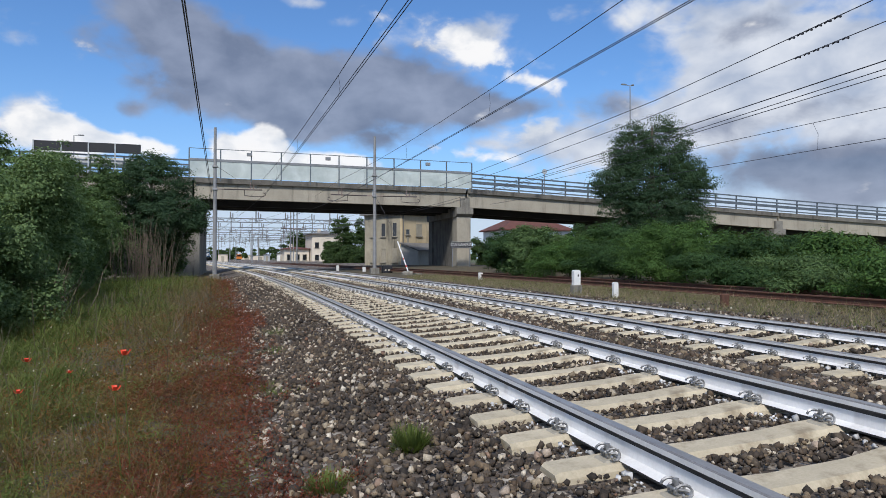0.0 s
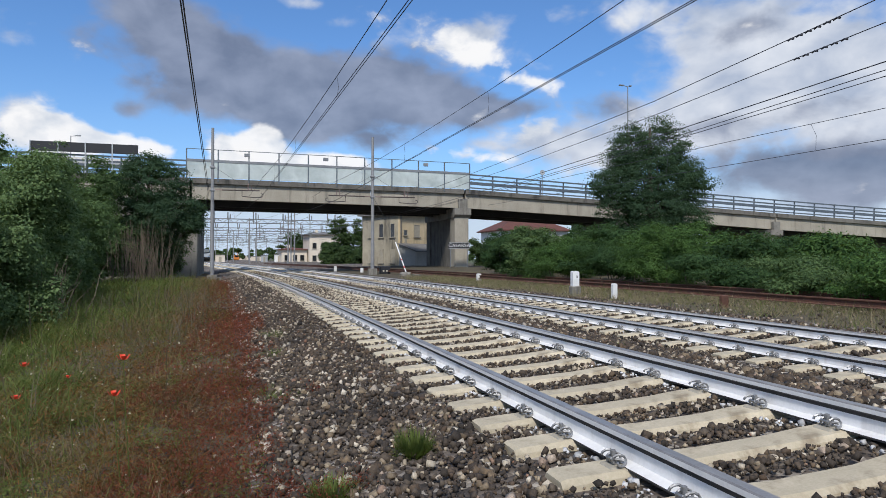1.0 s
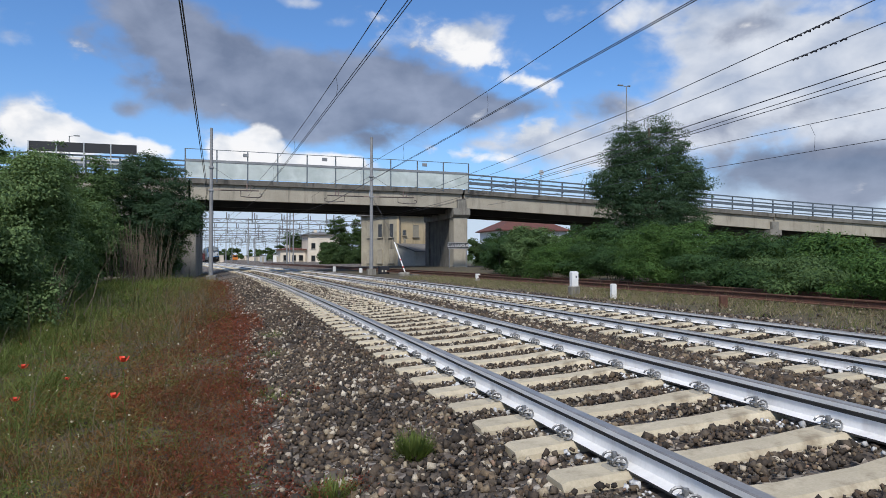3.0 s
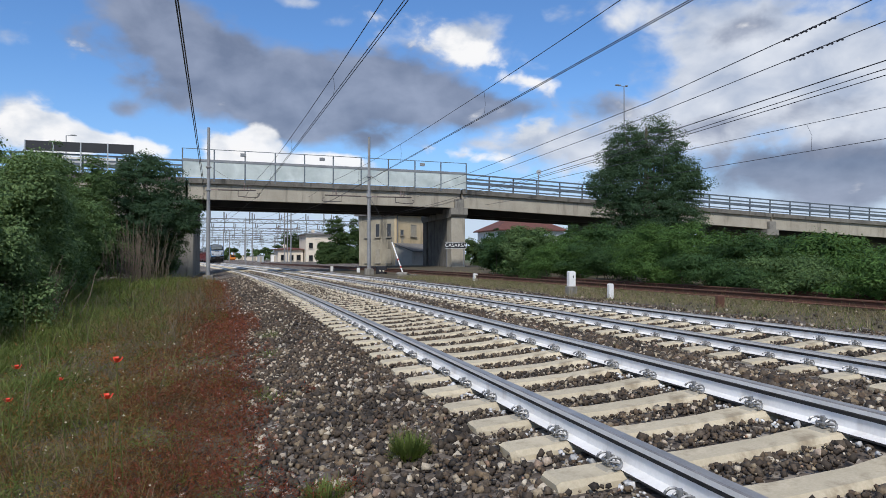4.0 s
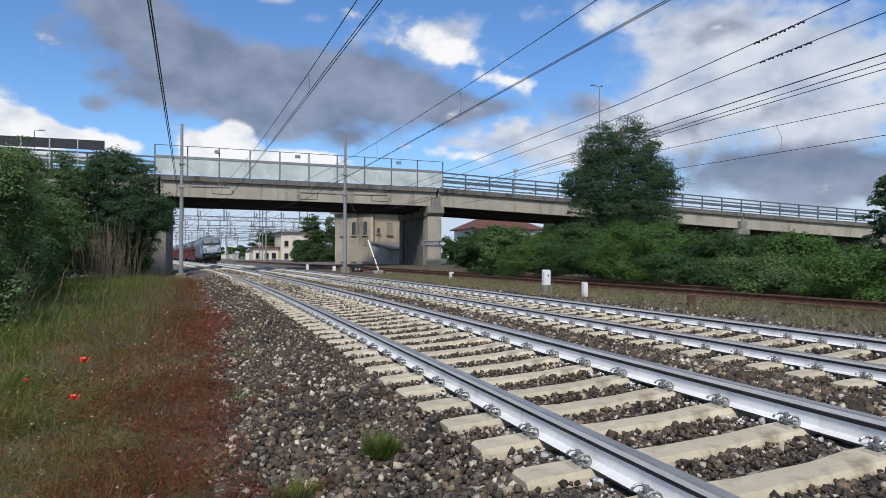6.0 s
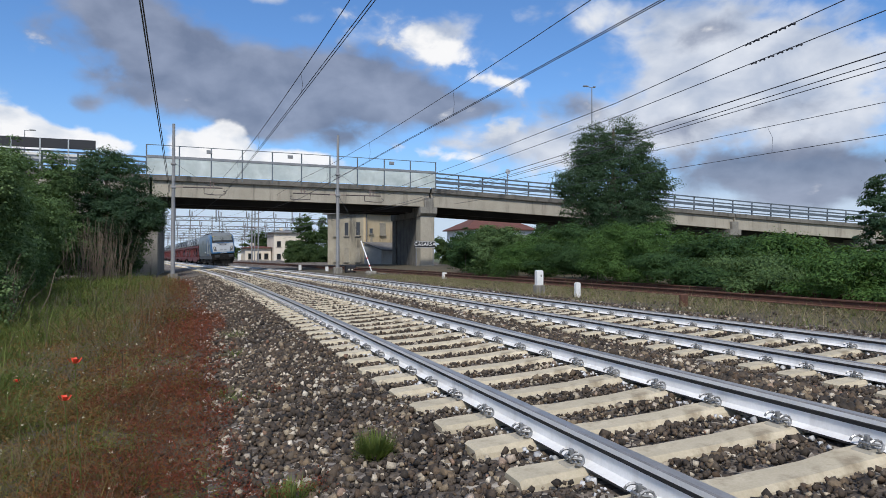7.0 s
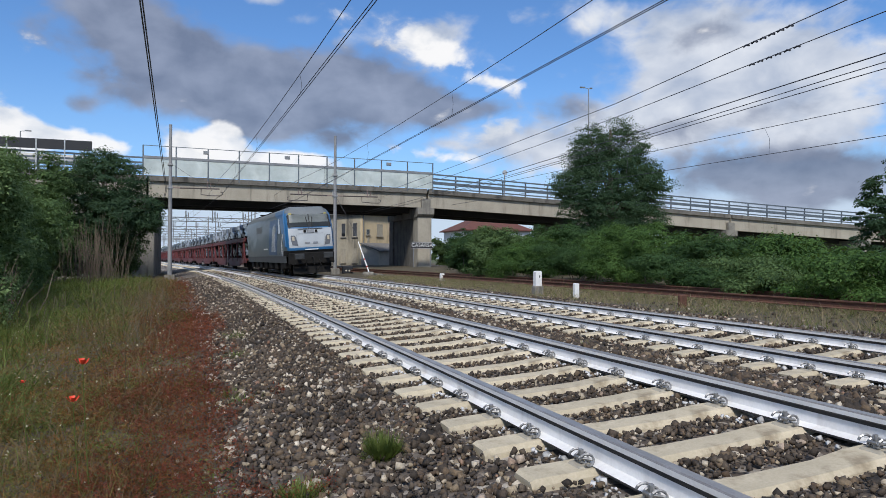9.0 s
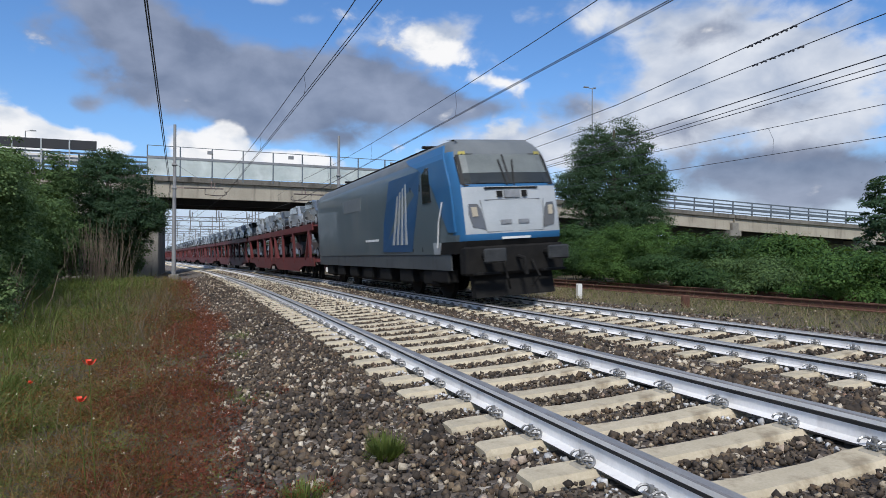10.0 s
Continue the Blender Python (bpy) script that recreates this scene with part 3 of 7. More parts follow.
def make_track(name_label, off, z, first, count, clips, rails, end):
    tr = thing("railway_track", name_label, "railway track", kind="structure")
    lean = math.degrees(math.atan2(CANT, GAUGE))
    make_rail(tr, off, z, -12, end, rails)
    make_rail(tr, off + GAUGE, z + CANT, -12, end, rails)
    rng = random.Random(int(off * 10))
    far_v, far_f = [], []
    for i in range(count):
        s = first + 0.6 * i
        x, y, a = line(s, off + GAUGE / 2)
        m = pose(x, y, z + CANT / 2 - 0.172, 0, -lean, math.degrees(a) + rng.uniform(-0.6, 0.6))
        if i < 150:
            share("sleeper", SLEEPERS[rng.randrange(4)], tr, m)
            if i < clips:
                for side in (-GAUGE / 2, GAUGE / 2):
                    for flip in (0, 180):
                        share("rail_clip", CLIP_MESH, tr, m @ pose(side + (0.045 if not flip else -0.045), rng.uniform(-0.01, 0.01), 0.016, 0, 0, flip))
        else:
            b = len(far_v)
            for u in (-1.3, 1.3):
                for v, w in ((-0.13, -0.1), (-0.12, 0.0), (0.12, 0.0), (0.13, -0.1)):
                    far_v.append(m @ Vector((u, v, w)))
            far_f += [(b, b + 1, b + 5, b + 4), (b + 1, b + 2, b + 6, b + 5), (b + 2, b + 3, b + 7, b + 6), (b, b + 3, b + 2, b + 1), (b + 4, b + 5, b + 6, b + 7)]
    if far_v:
        ob = arrays("far_sleepers", np.array(far_v), np.array(far_f), SLEEPER, tr)
        tagged(ob, kind="stuff")
    return tr


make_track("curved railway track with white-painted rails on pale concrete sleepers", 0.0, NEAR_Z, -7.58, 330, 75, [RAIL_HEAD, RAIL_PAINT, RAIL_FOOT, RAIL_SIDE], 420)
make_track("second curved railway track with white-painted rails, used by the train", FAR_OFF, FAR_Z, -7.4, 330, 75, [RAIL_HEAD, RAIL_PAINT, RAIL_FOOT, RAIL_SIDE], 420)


def make_siding():
    tr = thing("siding_track", "rusty overgrown siding rails beside the hedge", "railway track", kind="structure")
    make_rail(tr, SIDE_OFF, 0.10, -12, 130, [RUST, RUST, RUST, RUST])
    make_rail(tr, SIDE_OFF + GAUGE, 0.12, -12, 130, [RUST, RUST, RUST, RUST])
    return tr


make_siding()

# ---- road bridge ----
BY, BW = 58.0, 10.0             # near face of the bridge and its width


def deck(x):
    """Height of the coping's top along the bridge."""
    return float(np.interp(x, [-60, -30, -16, -3, 8, 20, 30, 47, 70, 100, 140], [6.6, 7.5, 7.75, 7.6, 7.5, 7.38, 6.95, 6.25, 4.95, 3.1, 0.6]))


def face_y(x):
    """The ramp swings slightly towards the line."""
    return BY - max(0.0, x - 35) ** 2 * 0.0022


def along(x, y0, z0):
    return Vector((x, face_y(x) + y0, deck(x) + z0))


def beam(bm, xs, y0, y1, z0, z1, mat=0):
    rings = []
    for x in xs:
        rings.append([bm.verts.new(along(x, y, z)) for y, z in ((y0, z0), (y1, z0), (y1, z1), (y0, z1))])
    fs = []
    for p, q in zip(rings, rings[1:]):
        for k in range(4):
            fs.append(bm.faces.new((p[k], p[(k + 1) % 4], q[(k + 1) % 4], q[k])))
    fs += [bm.faces.new(rings[0]), bm.faces.new(rings[-1][::-1])]
    for f in fs:
        f.material_index = mat
    bmesh.ops.recalc_face_normals(bm, faces=fs)


def make_bridge():
    br = thing("road_bridge", "concrete road overpass on girders crossing above the railway", "bridge")
    spans = [(-24.0, -4.2), (-4.0, 19.6), (19.8, 36.9), (37.1, 54.4), (54.6, 71.9), (72.1, 91.8)]
    for a, b in spans:
        xs = list(np.linspace(a, b, 8))
        for y in (0.15, 9.15):
            bm = bmesh.new()
            beam(bm, xs, y, y + 0.55, -1.72, -0.42)
            part("girder", bm, CONCRETE, br)
        # inner girders hang low and, like the slab, carry painted under-deck shade
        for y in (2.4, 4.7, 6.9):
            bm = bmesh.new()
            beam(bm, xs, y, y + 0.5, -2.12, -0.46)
            part("girder", bm, SHADED_SOFFIT, br)
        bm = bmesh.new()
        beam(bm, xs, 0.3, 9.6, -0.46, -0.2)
        part("deck_slab", bm, SHADED_SOFFIT, br)
        for y in (-0.1, 9.5):
            bm = bmesh.new()
            beam(bm, xs, y, y + 0.5, -0.42, 0.0)
            part("coping", bm, STAINED_OR_SHADED, br)
    bm = bmesh.new()
    beam(bm, list(np.linspace(-60, 140, 41)), 0.4, 9.5, -0.2, -0.12)
    part("road_surface", bm, ROOF_GREY, br)
    # piers: wall with a cap beam and rounded nose
    for x in (19.6, 37.0, 54.5, 72.0):
        z = deck(x)
        fy = face_y(x)
        bm = bmesh.new()
        box(bm, x - 0.85, x + 0.5, fy + 0.05, fy + 1.5, -0.6, z - 2.6, 0.06)
        part("pier_column", bm, CONCRETE, br)
        # wall behind the column: stain plus the deck's shade, both as dark colour
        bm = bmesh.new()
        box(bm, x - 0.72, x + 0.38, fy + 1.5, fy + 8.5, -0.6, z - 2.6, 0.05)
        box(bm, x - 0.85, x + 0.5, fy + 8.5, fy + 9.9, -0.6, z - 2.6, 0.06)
        part("pier", bm, STAINED_OR_SHADED, br, "dark stained pier wall, under-deck shade in its colour")
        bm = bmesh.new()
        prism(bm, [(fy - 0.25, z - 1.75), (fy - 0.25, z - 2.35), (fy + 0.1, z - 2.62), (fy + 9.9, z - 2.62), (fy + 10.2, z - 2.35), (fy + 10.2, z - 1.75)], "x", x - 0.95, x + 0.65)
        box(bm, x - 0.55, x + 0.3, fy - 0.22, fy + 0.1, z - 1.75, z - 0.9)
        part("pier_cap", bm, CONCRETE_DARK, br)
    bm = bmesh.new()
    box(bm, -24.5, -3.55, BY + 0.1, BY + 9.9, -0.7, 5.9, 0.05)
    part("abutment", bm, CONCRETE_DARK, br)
    # the earth ramp beyond the last pier and behind the abutment
    for x0, x1 in ((-160.0, -24.5), (91.9, 140.0)):
        bm = bmesh.new()
        xs = np.linspace(x0, x1, 12)
        rows = []
        for x in xs:
            h, fy = max(0.1, deck(max(x, -60)) - 0.25), face_y(x)
            rows.append([bm.verts.new(v) for v in ((x, fy - 0.6 - h * 1.3, -0.7), (x, fy + 0.1, h), (x, fy + BW - 0.1, h), (x, fy + BW + h * 1.3, -0.7))])
        for p, q in zip(rows, rows[1:]):
            for k in range(3):
                bm.faces.new((p[k], q[k], q[k + 1], p[k + 1]))
        part("embankment", bm, FIELD, br)
    # screens above the tracks: posts, sheets, top rail
    step = 2.454
    posts = [-4.4 + step * i for i in range(11)]
    for i, x in enumerate(posts):
        bm = bmesh.new()
        d = deck(x)
        box(bm, x - 0.05, x + 0.05, BY - 0.16, BY - 0.10, d - 0.25, d + 2.42)
        box(bm, x - 0.06, x + 0.06, BY - 0.10, BY + 0.1, d + 1.32, d + 1.5)
        part("screen_post", bm, GALV_BLUE, br)
        if i < 10:
            bm = bmesh.new()
            beam(bm, [x + 0.05, x + step - 0.05], -0.14, -0.125, 0.04, 1.38)
            part("screen_panel", bm, PANEL, br)
            bm = bmesh.new()
            beam(bm, [x, x + step], -0.15, -0.11, 2.37, 2.42)
            part("screen_rail", bm, GALV_BLUE, br)
            bm = bmesh.new()
            beam(bm, [x, x + step], -0.17, -0.09, 1.36, 1.56)
            part("screen_guard", bm, GALV_DARK, br, "dark guard rail along the screens")
    # guard rails on both edges, with posts
    for y, lo in ((0.12, -22.0), (9.6, -30.0)):
        xs = list(np.linspace(lo, 100, 62))
        for z, h in ((0.50, 0.28), (0.95, 0.14), (1.36, 0.13)):
            bm = bmesh.new()
            beam(bm, xs, y, y + 0.10, z, z + h)
            part("guard_rail", bm, GALV_BLUE, br)
        if y < 1:
            for i in range(50):
                x = -21.6 + 2.454 * i
                if x > 99:
                    break
                bm = bmesh.new()
                f, d = face_y(x) + y, deck(x)
                prism(bm, [(f + 0.1, d - 0.05), (f + 0.22, d - 0.05), (f + 0.16, d + 1.42), (f + 0.1, d + 1.42)], "x", x - 0.06, x + 0.06)
                part("guard_post", bm, GALV_BLUE, br)
    # black boards standing on the parapet at one end
    for i in range(4):
        x = -15.7 + 1.92 * i
        bm = bmesh.new()
        box(bm, x, x + 1.88, BY - 0.08, BY - 0.02, 9.32, 10.08, 0.01)
        part("black_board", bm, BLACK, br, "black opaque board on the parapet")
        bm = bmesh.new()
        box(bm, x - 0.04, x + 0.05, BY - 0.14, BY - 0.085, 7.6, 10.1)
        part("board_post", bm, GALV, br)
    bm = bmesh.new()
    box(bm, -16.5, -8.0, BY + 1.2, BY + 1.26, 8.3, 9.1)
    part("pale_panel", bm, WHITE, br)
    # small lamps on the screens
    for x in (0.35, 6.9, 15.9):
        bm = bmesh.new()
        box(bm, x - 0.22, x + 0.22, BY - 0.30, BY - 0.16, deck(x) + 1.92, deck(x) + 2.2, 0.02)
        part("parapet_box", bm, GALV_DARK, br)
    # drain pipes
    for x in (10.9,):
        bm = bmesh.new()
        tube(bm, [(x, BY + 0.1, 7.2), (x, BY + 0.1, 6.5)], 0.05, 8)
        part("drain_pipe", bm, GALV, br)


make_bridge()

# ---- overhead line ----


def make_mast(x, y, z, height, label, r=0.15):
    m = thing("catenary_mast", label, "catenary mast", pose(x, y, z), group="masts of the overhead line")
    bm = bmesh.new()
    tube(bm, [(0, 0, 0.3), (0, 0, height)], r, 10, r * 0.62)
    part("pole", bm, MAST, m, smooth=False)
    bm = bmesh.new()
    box(bm, -0.32, 0.32, -0.32, 0.32, -0.3, 0.32, 0.04)
    part("plinth", bm, CONCRETE_DARK, m)
    return m


def add_bracket(m, side, reach, z, bands=True):
    """Cantilever with tie, strut, insulators and registration arm; side: +1 to the right."""
    for u0, u1, w0, w1, rr, mat, nm in ((0.1, 0.62, 0, 0, 0.035, INSULATOR, "insulator"), (0.6, reach, 0, 0.02, 0.05, ARM, "tube_arm"),
                                        (0.1, reach * 0.75, 1.55, 0.12, 0.010, ARM, "tie_rod"), (reach * 0.75, reach * 0.75, -0.05, 0.50, 0.045, INSULATOR, "rope_insulator"),
                                        (reach * 0.82, reach * 0.82, -0.02, 0.40, 0.035, INSULATOR, "rope_insulator")):
        bm = bmesh.new()
        tube(bm, [(side * u0, 0, z + w0), (side * u1, 0, z + w1)], rr, 6)
        part(nm, bm, mat, m)
    bm = bmesh.new()
    tube(bm, [(side * u, 0, z + w) for u, w in ((reach * 0.62, -0.02), (reach * 0.62, -0.40), (reach * 0.85, -0.46), (reach + 0.10, -0.44), (reach + 0.22, -0.34), (reach + 0.20, -0.22), (reach + 0.05, -0.18))], 0.032, 5)
    part("registration_arm", bm, ARM, m)
    for w in ((-0.05, 1.5) if bands else ()):
        bm = bmesh.new()
        box(bm, -0.17, 0.17, -0.17, 0.17, z + w - 0.05, z + w + 0.08, 0.02)
        part("clamp_band", bm, MAST, m)


LX = lambda s, off: line(s, off)[:2]
mast_a = make_mast(-1.95, 47.45, -0.45, 10.3, "tapered grey mast of the overhead line beside the near track")
add_bracket(mast_a, 1, 3.1, 6.1)
mast_b = make_mast(9.4, 49.3, -0.1, 10.25, "tapered grey mast of the overhead line with stay rod")
add_bracket(mast_b, -1, 3.3, 5.75)
add_bracket(mast_b, 1, 3.3, 5.75, False)
bm = bmesh.new()
tube(bm, [(0.1, 0, 5.6), (0.6, -0.6, 4.5), (1.15, -1.6, 3.0)], 0.014, 6)
part("stay_wire", bm, WIRE, mast_b)
for k, (a, b, mt) in enumerate(((0.0, 0.25, WIRE), (0.25, 0.66, WHITE), (0.66, 0.70, RED), (0.70, 0.84, WHITE), (0.84, 0.88, RED), (0.88, 1.0, WHITE))):
    p0, p1 = Vector((1.15, -1.6, 3.0)), Vector((1.75, -3.6, 0.05))
    bm = bmesh.new()
    tube(bm, [p0.lerp(p1, a), p0.lerp(p1, b)], 0.014 if k == 0 else 0.045, 8)
    part("stay_sleeve" if k else "stay_rod", bm, mt, mast_b, "white and red warning sleeve" if k else "")
bm = bmesh.new()
box(bm, 1.3, 2.6, -4.2, -3.2, -0.35, 0.12, 0.12)
part("stay_anchor", bm, CONCRETE_DARK, mast_b)


def wire(label, points, r, sag=0.0):
    """A hanging wire through support points."""
    bm = bmesh.new()
    pts = []
    for a, b in zip(points, points[1:]):
        a, b = Vector([float(q) for q in a]), Vector([float(q) for q in b])
        for i in range(12):
            u = i / 12
            pts.append(a.lerp(b, u) - Vector((0.0, 0.0, sag * 4 * u * (1 - u))))
    pts.append(Vector(points[-1]))
    tube(bm, pts, r, 4)
    ob = part("overhead_wire", bm, WIRE)
    return tagged(ob, label, "overhead wire", "overhead wires")


def catenary(xs, z_c, z_m, droppers):
    """Carrying rope, twin contact wires and droppers through supports (x, y)."""
    wire("dark carrying rope of the overhead line", [(x, y, z_m) for x, y in xs], 0.011, 0.70)
    for d in (-0.03, 0.03):
        wire("twin copper contact wire above the track", [(x + d, y, z_c) for x, y in xs], 0.010, 0.04)
    if droppers:
        for (x0, y0), (x1, y1) in zip(xs, xs[1:]):
            n = 6
            for i in range(1, n):
                u = i / n
                x, y = x0 + (x1 - x0) * u, y0 + (y1 - y0) * u
                zt, zb = z_m - 0.70 * 4 * u * (1 - u), z_c - 0.04 * 4 * u * (1 - u)
                bm = bmesh.new()
                tube(bm, [(x, y, zb), (x + 0.05, y + 0.02, (zt + zb) / 2), (x, y, zt)], 0.005, 4)
                tagged(part("dropper_wire", bm, WIRE), "thin dropper between rope and contact wire", "overhead wire", "droppers")


T1S = [(3.52, -12.0), (1.3, 47.4), LX(100, 0.9), LX(150, 0.6), LX(200, 0.9)]
T2S = [(7.5, -12.0), (6.65, 49.3), LX(100, FAR_MID + 0.15), LX(150, FAR_MID - 0.15), LX(200, FAR_MID)]
catenary(T1S, 5.32, 6.55, True)
catenary(T2S, 5.32, 6.72, True)


def side_wire(label, z, r, *places):
    wire(label, [(x, y, z) for x, y in places], r)


side_wire("rope with dampers above the siding", 6.6, 0.013, (11.9, -2), (13.16, 11), (14.08, 20.4), (14.46, 36.9), (14.6, 50), (12, 100))
side_wire("second rope with dampers above the siding", 6.6, 0.013, (13.6, -2), (14.64, 12), (15.47, 22.4), (15.9, 37), (16.0, 50), (13, 100))
side_wire("carrying rope above the siding", 5.3, 0.014, (12.9, -2), (13.5, 11), (14.0, 19.3), (14.6, 35), (14.8, 50), (12.4, 100))
side_wire("twin contact wire above the siding", 5.3, 0.011, (13.5, -2), (14.1, 11.5), (14.7, 20), (15.2, 36), (15.4, 50), (13, 100))
side_wire("twin contact wire above the siding", 5.3, 0.011, (14.0, -2), (14.58, 11.9), (15.0, 20.2), (15.5, 36), (15.6, 50), (13.2, 100))
side_wire("thin rope far behind the hedge", 6.6, 0.012, (24.4, -2), (22.96, 18.8), (22.2, 28.6), (20.6, 50))
side_wire("thin contact wire far behind the hedge", 5.3, 0.012, (24.4, -2), (22.26, 18.3), (21.36, 26.7), (19.0, 50))
for x, y in ((22.05, 21.0), (21.1, 29.5)):
    bm = bmesh.new()
    tube(bm, [(x - 0.05, y, 5.3), (x + 0.3, y + 0.3, 6.0), (x + 0.65, y + 0.9, 6.6)], 0.007, 4)
    tagged(part("dropper_wire", bm, WIRE), "thin dropper between rope and contact wire", "overhead wire", "droppers")
# dampers: small knobs strung on the two ropes
for (xa, ya), (xb, yb) in (((13.16, 11), (14.08, 20.4)), ((14.64, 12), (15.47, 22.4))):
    for i in range(6):
        u = 0.11 + i * 0.032
        x, y = xa + (xb - xa) * u, ya + (yb - ya) * u
        bm = bmesh.new()
        tube(bm, [(x - 0.01, y - 0.1, 6.56), (x, y, 6.60), (x + 0.012, y + 0.1, 6.57)], 0.03, 6, 0.018)
        tagged(part("wire_damper", bm, WIRE), "small dark damper on the rope", "wire damper", "dampers on the ropes")
for dx in (-0.012, 0.012):
    wire("feeder cable hanging from the mast", [(-0.45 + dx, -4.0, 5.3), (-2.2 + dx * 3, 47.45, 5.5), (-5.5 + dx, 100, 6.5)], 0.014, 0.05)


def make_gantry(s, lo, hi, height, label):
    """Portal across the station throat: two lattice legs and a lattice beam with drop tubes."""
    g = thing("catenary_portal", label, "catenary portal", group="portals of the station")
    ends = [line(s, o)[:2] for o in (lo, hi)]
    z0 = -0.5
    for x, y in ends:
        bm = bmesh.new()
        for dx in (-0.22, 0.22):
            tube(bm, [(x + dx, y, z0), (x + dx * 0.7, y, height + 0.4)], 0.085, 4)
        for i in range(10):
            h = z0 + (height - z0) * i / 10
            tube(bm, [(x - 0.2, y, h), (x + 0.2, y, h + (height - z0) / 10)], 0.03, 3)
        part("leg", bm, MAST, g)
    (x0, y0), (x1, y1) = ends
    bm = bmesh.new()
    n = int((hi - lo) / 1.0)
    for w in (0.0, 0.7):
        tube(bm, [(x0, y0, height + w), (x1, y1, height + w)], 0.085, 4)
    for i in range(n):
        u, v = i / n, (i + 1) / n
        tube(bm, [(x0 + (x1 - x0) * u, y0 + (y1 - y0) * u, height + (0.7 if i % 2 else 0)), (x0 + (x1 - x0) * v, y0 + (y1 - y0) * v, height + (0 if i % 2 else 0.7))], 0.05, 3)
    part("lattice_beam", bm, GALV_DARK, g)
    for o in np.arange(lo + 3, hi - 2, 5.0):
        x, y, a = line(s, o)
        bm = bmesh.new()
        tube(bm, [(x, y, height + 0.9), (x, y, 5.6)], 0.08, 5)
        tube(bm, [(x - 0.9, y, 6.1), (x + 0.9, y, 6.0)], 0.035, 4)
        tube(bm, [(x - 0.12, y, height + 0.7), (x - 0.12, y, height + 1.9)], 0.12, 5)
        tube(bm, [(x + 0.3, y, height + 0.7), (x + 0.3, y, height + 1.6)], 0.1, 5)
        part("drop_tube", bm, GALV_DARK, g)


for s, lo, hi, h in ((92, -3.5, 22, 7.3), (128, -9, 30, 7.6), (165, -14, 36, 7.6), (205, -18, 40, 7.8), (250, -22, 45, 7.8), (300, -25, 50, 8.0)):
    make_gantry(s, lo, hi, h, "grey lattice portal carrying wires over the station tracks")
rng = random.Random(3)
for s, o in ((110, 13), (112, 12.3), (118, -5), (140, 9), (150, 19), (150, -6), (172, 14), (185, 8), (190, 24), (215, 12), (230, 18), (240, 2), (270, 10), (280, 26)):
    x, y, a = line(s, o)
    mm = make_mast(x, y, -0.45, rng.uniform(8.5, 10.5), "grey station mast of the overhead line", r=0.14)
    add_bracket(mm, rng.choice((-1, 1)), 2.6, 6.2)
for o in (12, 17, 22, 27, -5, -9):
    wire("far station catenary wire", [(*line(s, o)[:2], 5.5) for s in (92, 165, 250, 320)], 0.02, 0.1)
    wire("far station carrying rope", [(*line(s, o)[:2], 6.8) for s in (92, 165, 250, 320)], 0.02, 0.4)

# ---- foliage ----


def quads_of(centres, normals, sizes, rng, aspect=0.6):
    """Leaf-shaped quads (a diamond each) at the centres."""
    n = len(centres)
    t = rng.normal(size=(n, 3))
    t -= (t * normals).sum(1, keepdims=True) * normals
    t /= np.linalg.norm(t, axis=1, keepdims=True) + 1e-9
    b = np.cross(normals, t)
    L, Wd = sizes[:, None], sizes[:, None] * aspect
    v = np.stack([centres - t * L, centres + b * Wd * 0.5 - t * L * 0.1, centres + t * L, centres - b * Wd * 0.5 - t * L * 0.1], 1)
    return v.reshape(-1, 3), np.arange(4 * n).reshape(n, 4)


def crown_points(rng, lobes, count, clump=0.28):
    """Leaf centres in round leafy tufts set over overlapping lobes (x, y, z, rx, ry, rz); leaves face out of their tuft."""
    lobes = np.array(lobes, float)
    vol = (lobes[:, 3] * lobes[:, 4] * lobes[:, 5]) ** 0.67
    per = 64
    n = max(1, count // per)
    which = rng.choice(len(lobes), n, p=vol / vol.sum())
    d = rng.normal(size=(n, 3))
    d[:, 2] = d[:, 2] * 0.9 + 0.12
    d /= np.linalg.norm(d, axis=1, keepdims=True)
    rad = rng.uniform(0.35, 1.0, n) ** 0.3 * rng.uniform(0.80, 1.04, n)
    c = lobes[which, :3] + d * lobes[which, 3:] * rad[:, None]
    size = clump * rng.uniform(0.45, 1.35, n)
    q = rng.normal(size=(n, per, 3))
    q /= np.linalg.norm(q, axis=2, keepdims=True)
    q[:, :, 2] = np.where(q[:, :, 2] < -0.35, -0.7 * q[:, :, 2], q[:, :, 2])
    # ragged rim: some leaves stand well out of the tuft
    far = rng.uniform(0.25, 1.0, (n, per, 1)) ** 0.45 * np.where(rng.random((n, per, 1)) < 0.10, rng.uniform(1.0, 1.5, (n, per, 1)), 1.0)
    squash = np.array([1.0, 1.0, 0.62])
    pts = (c[:, None] + q * far * squash * size[:, None, None]).reshape(-1, 3)
    nor = q * 0.85 + d[:, None] * 0.35 + np.array([0, 0, 0.40]) + rng.normal(size=(n, per, 3)) * 0.32
    nor = nor.reshape(-1, 3)
    nor /= np.linalg.norm(nor, axis=1, keepdims=True)
    return pts, nor


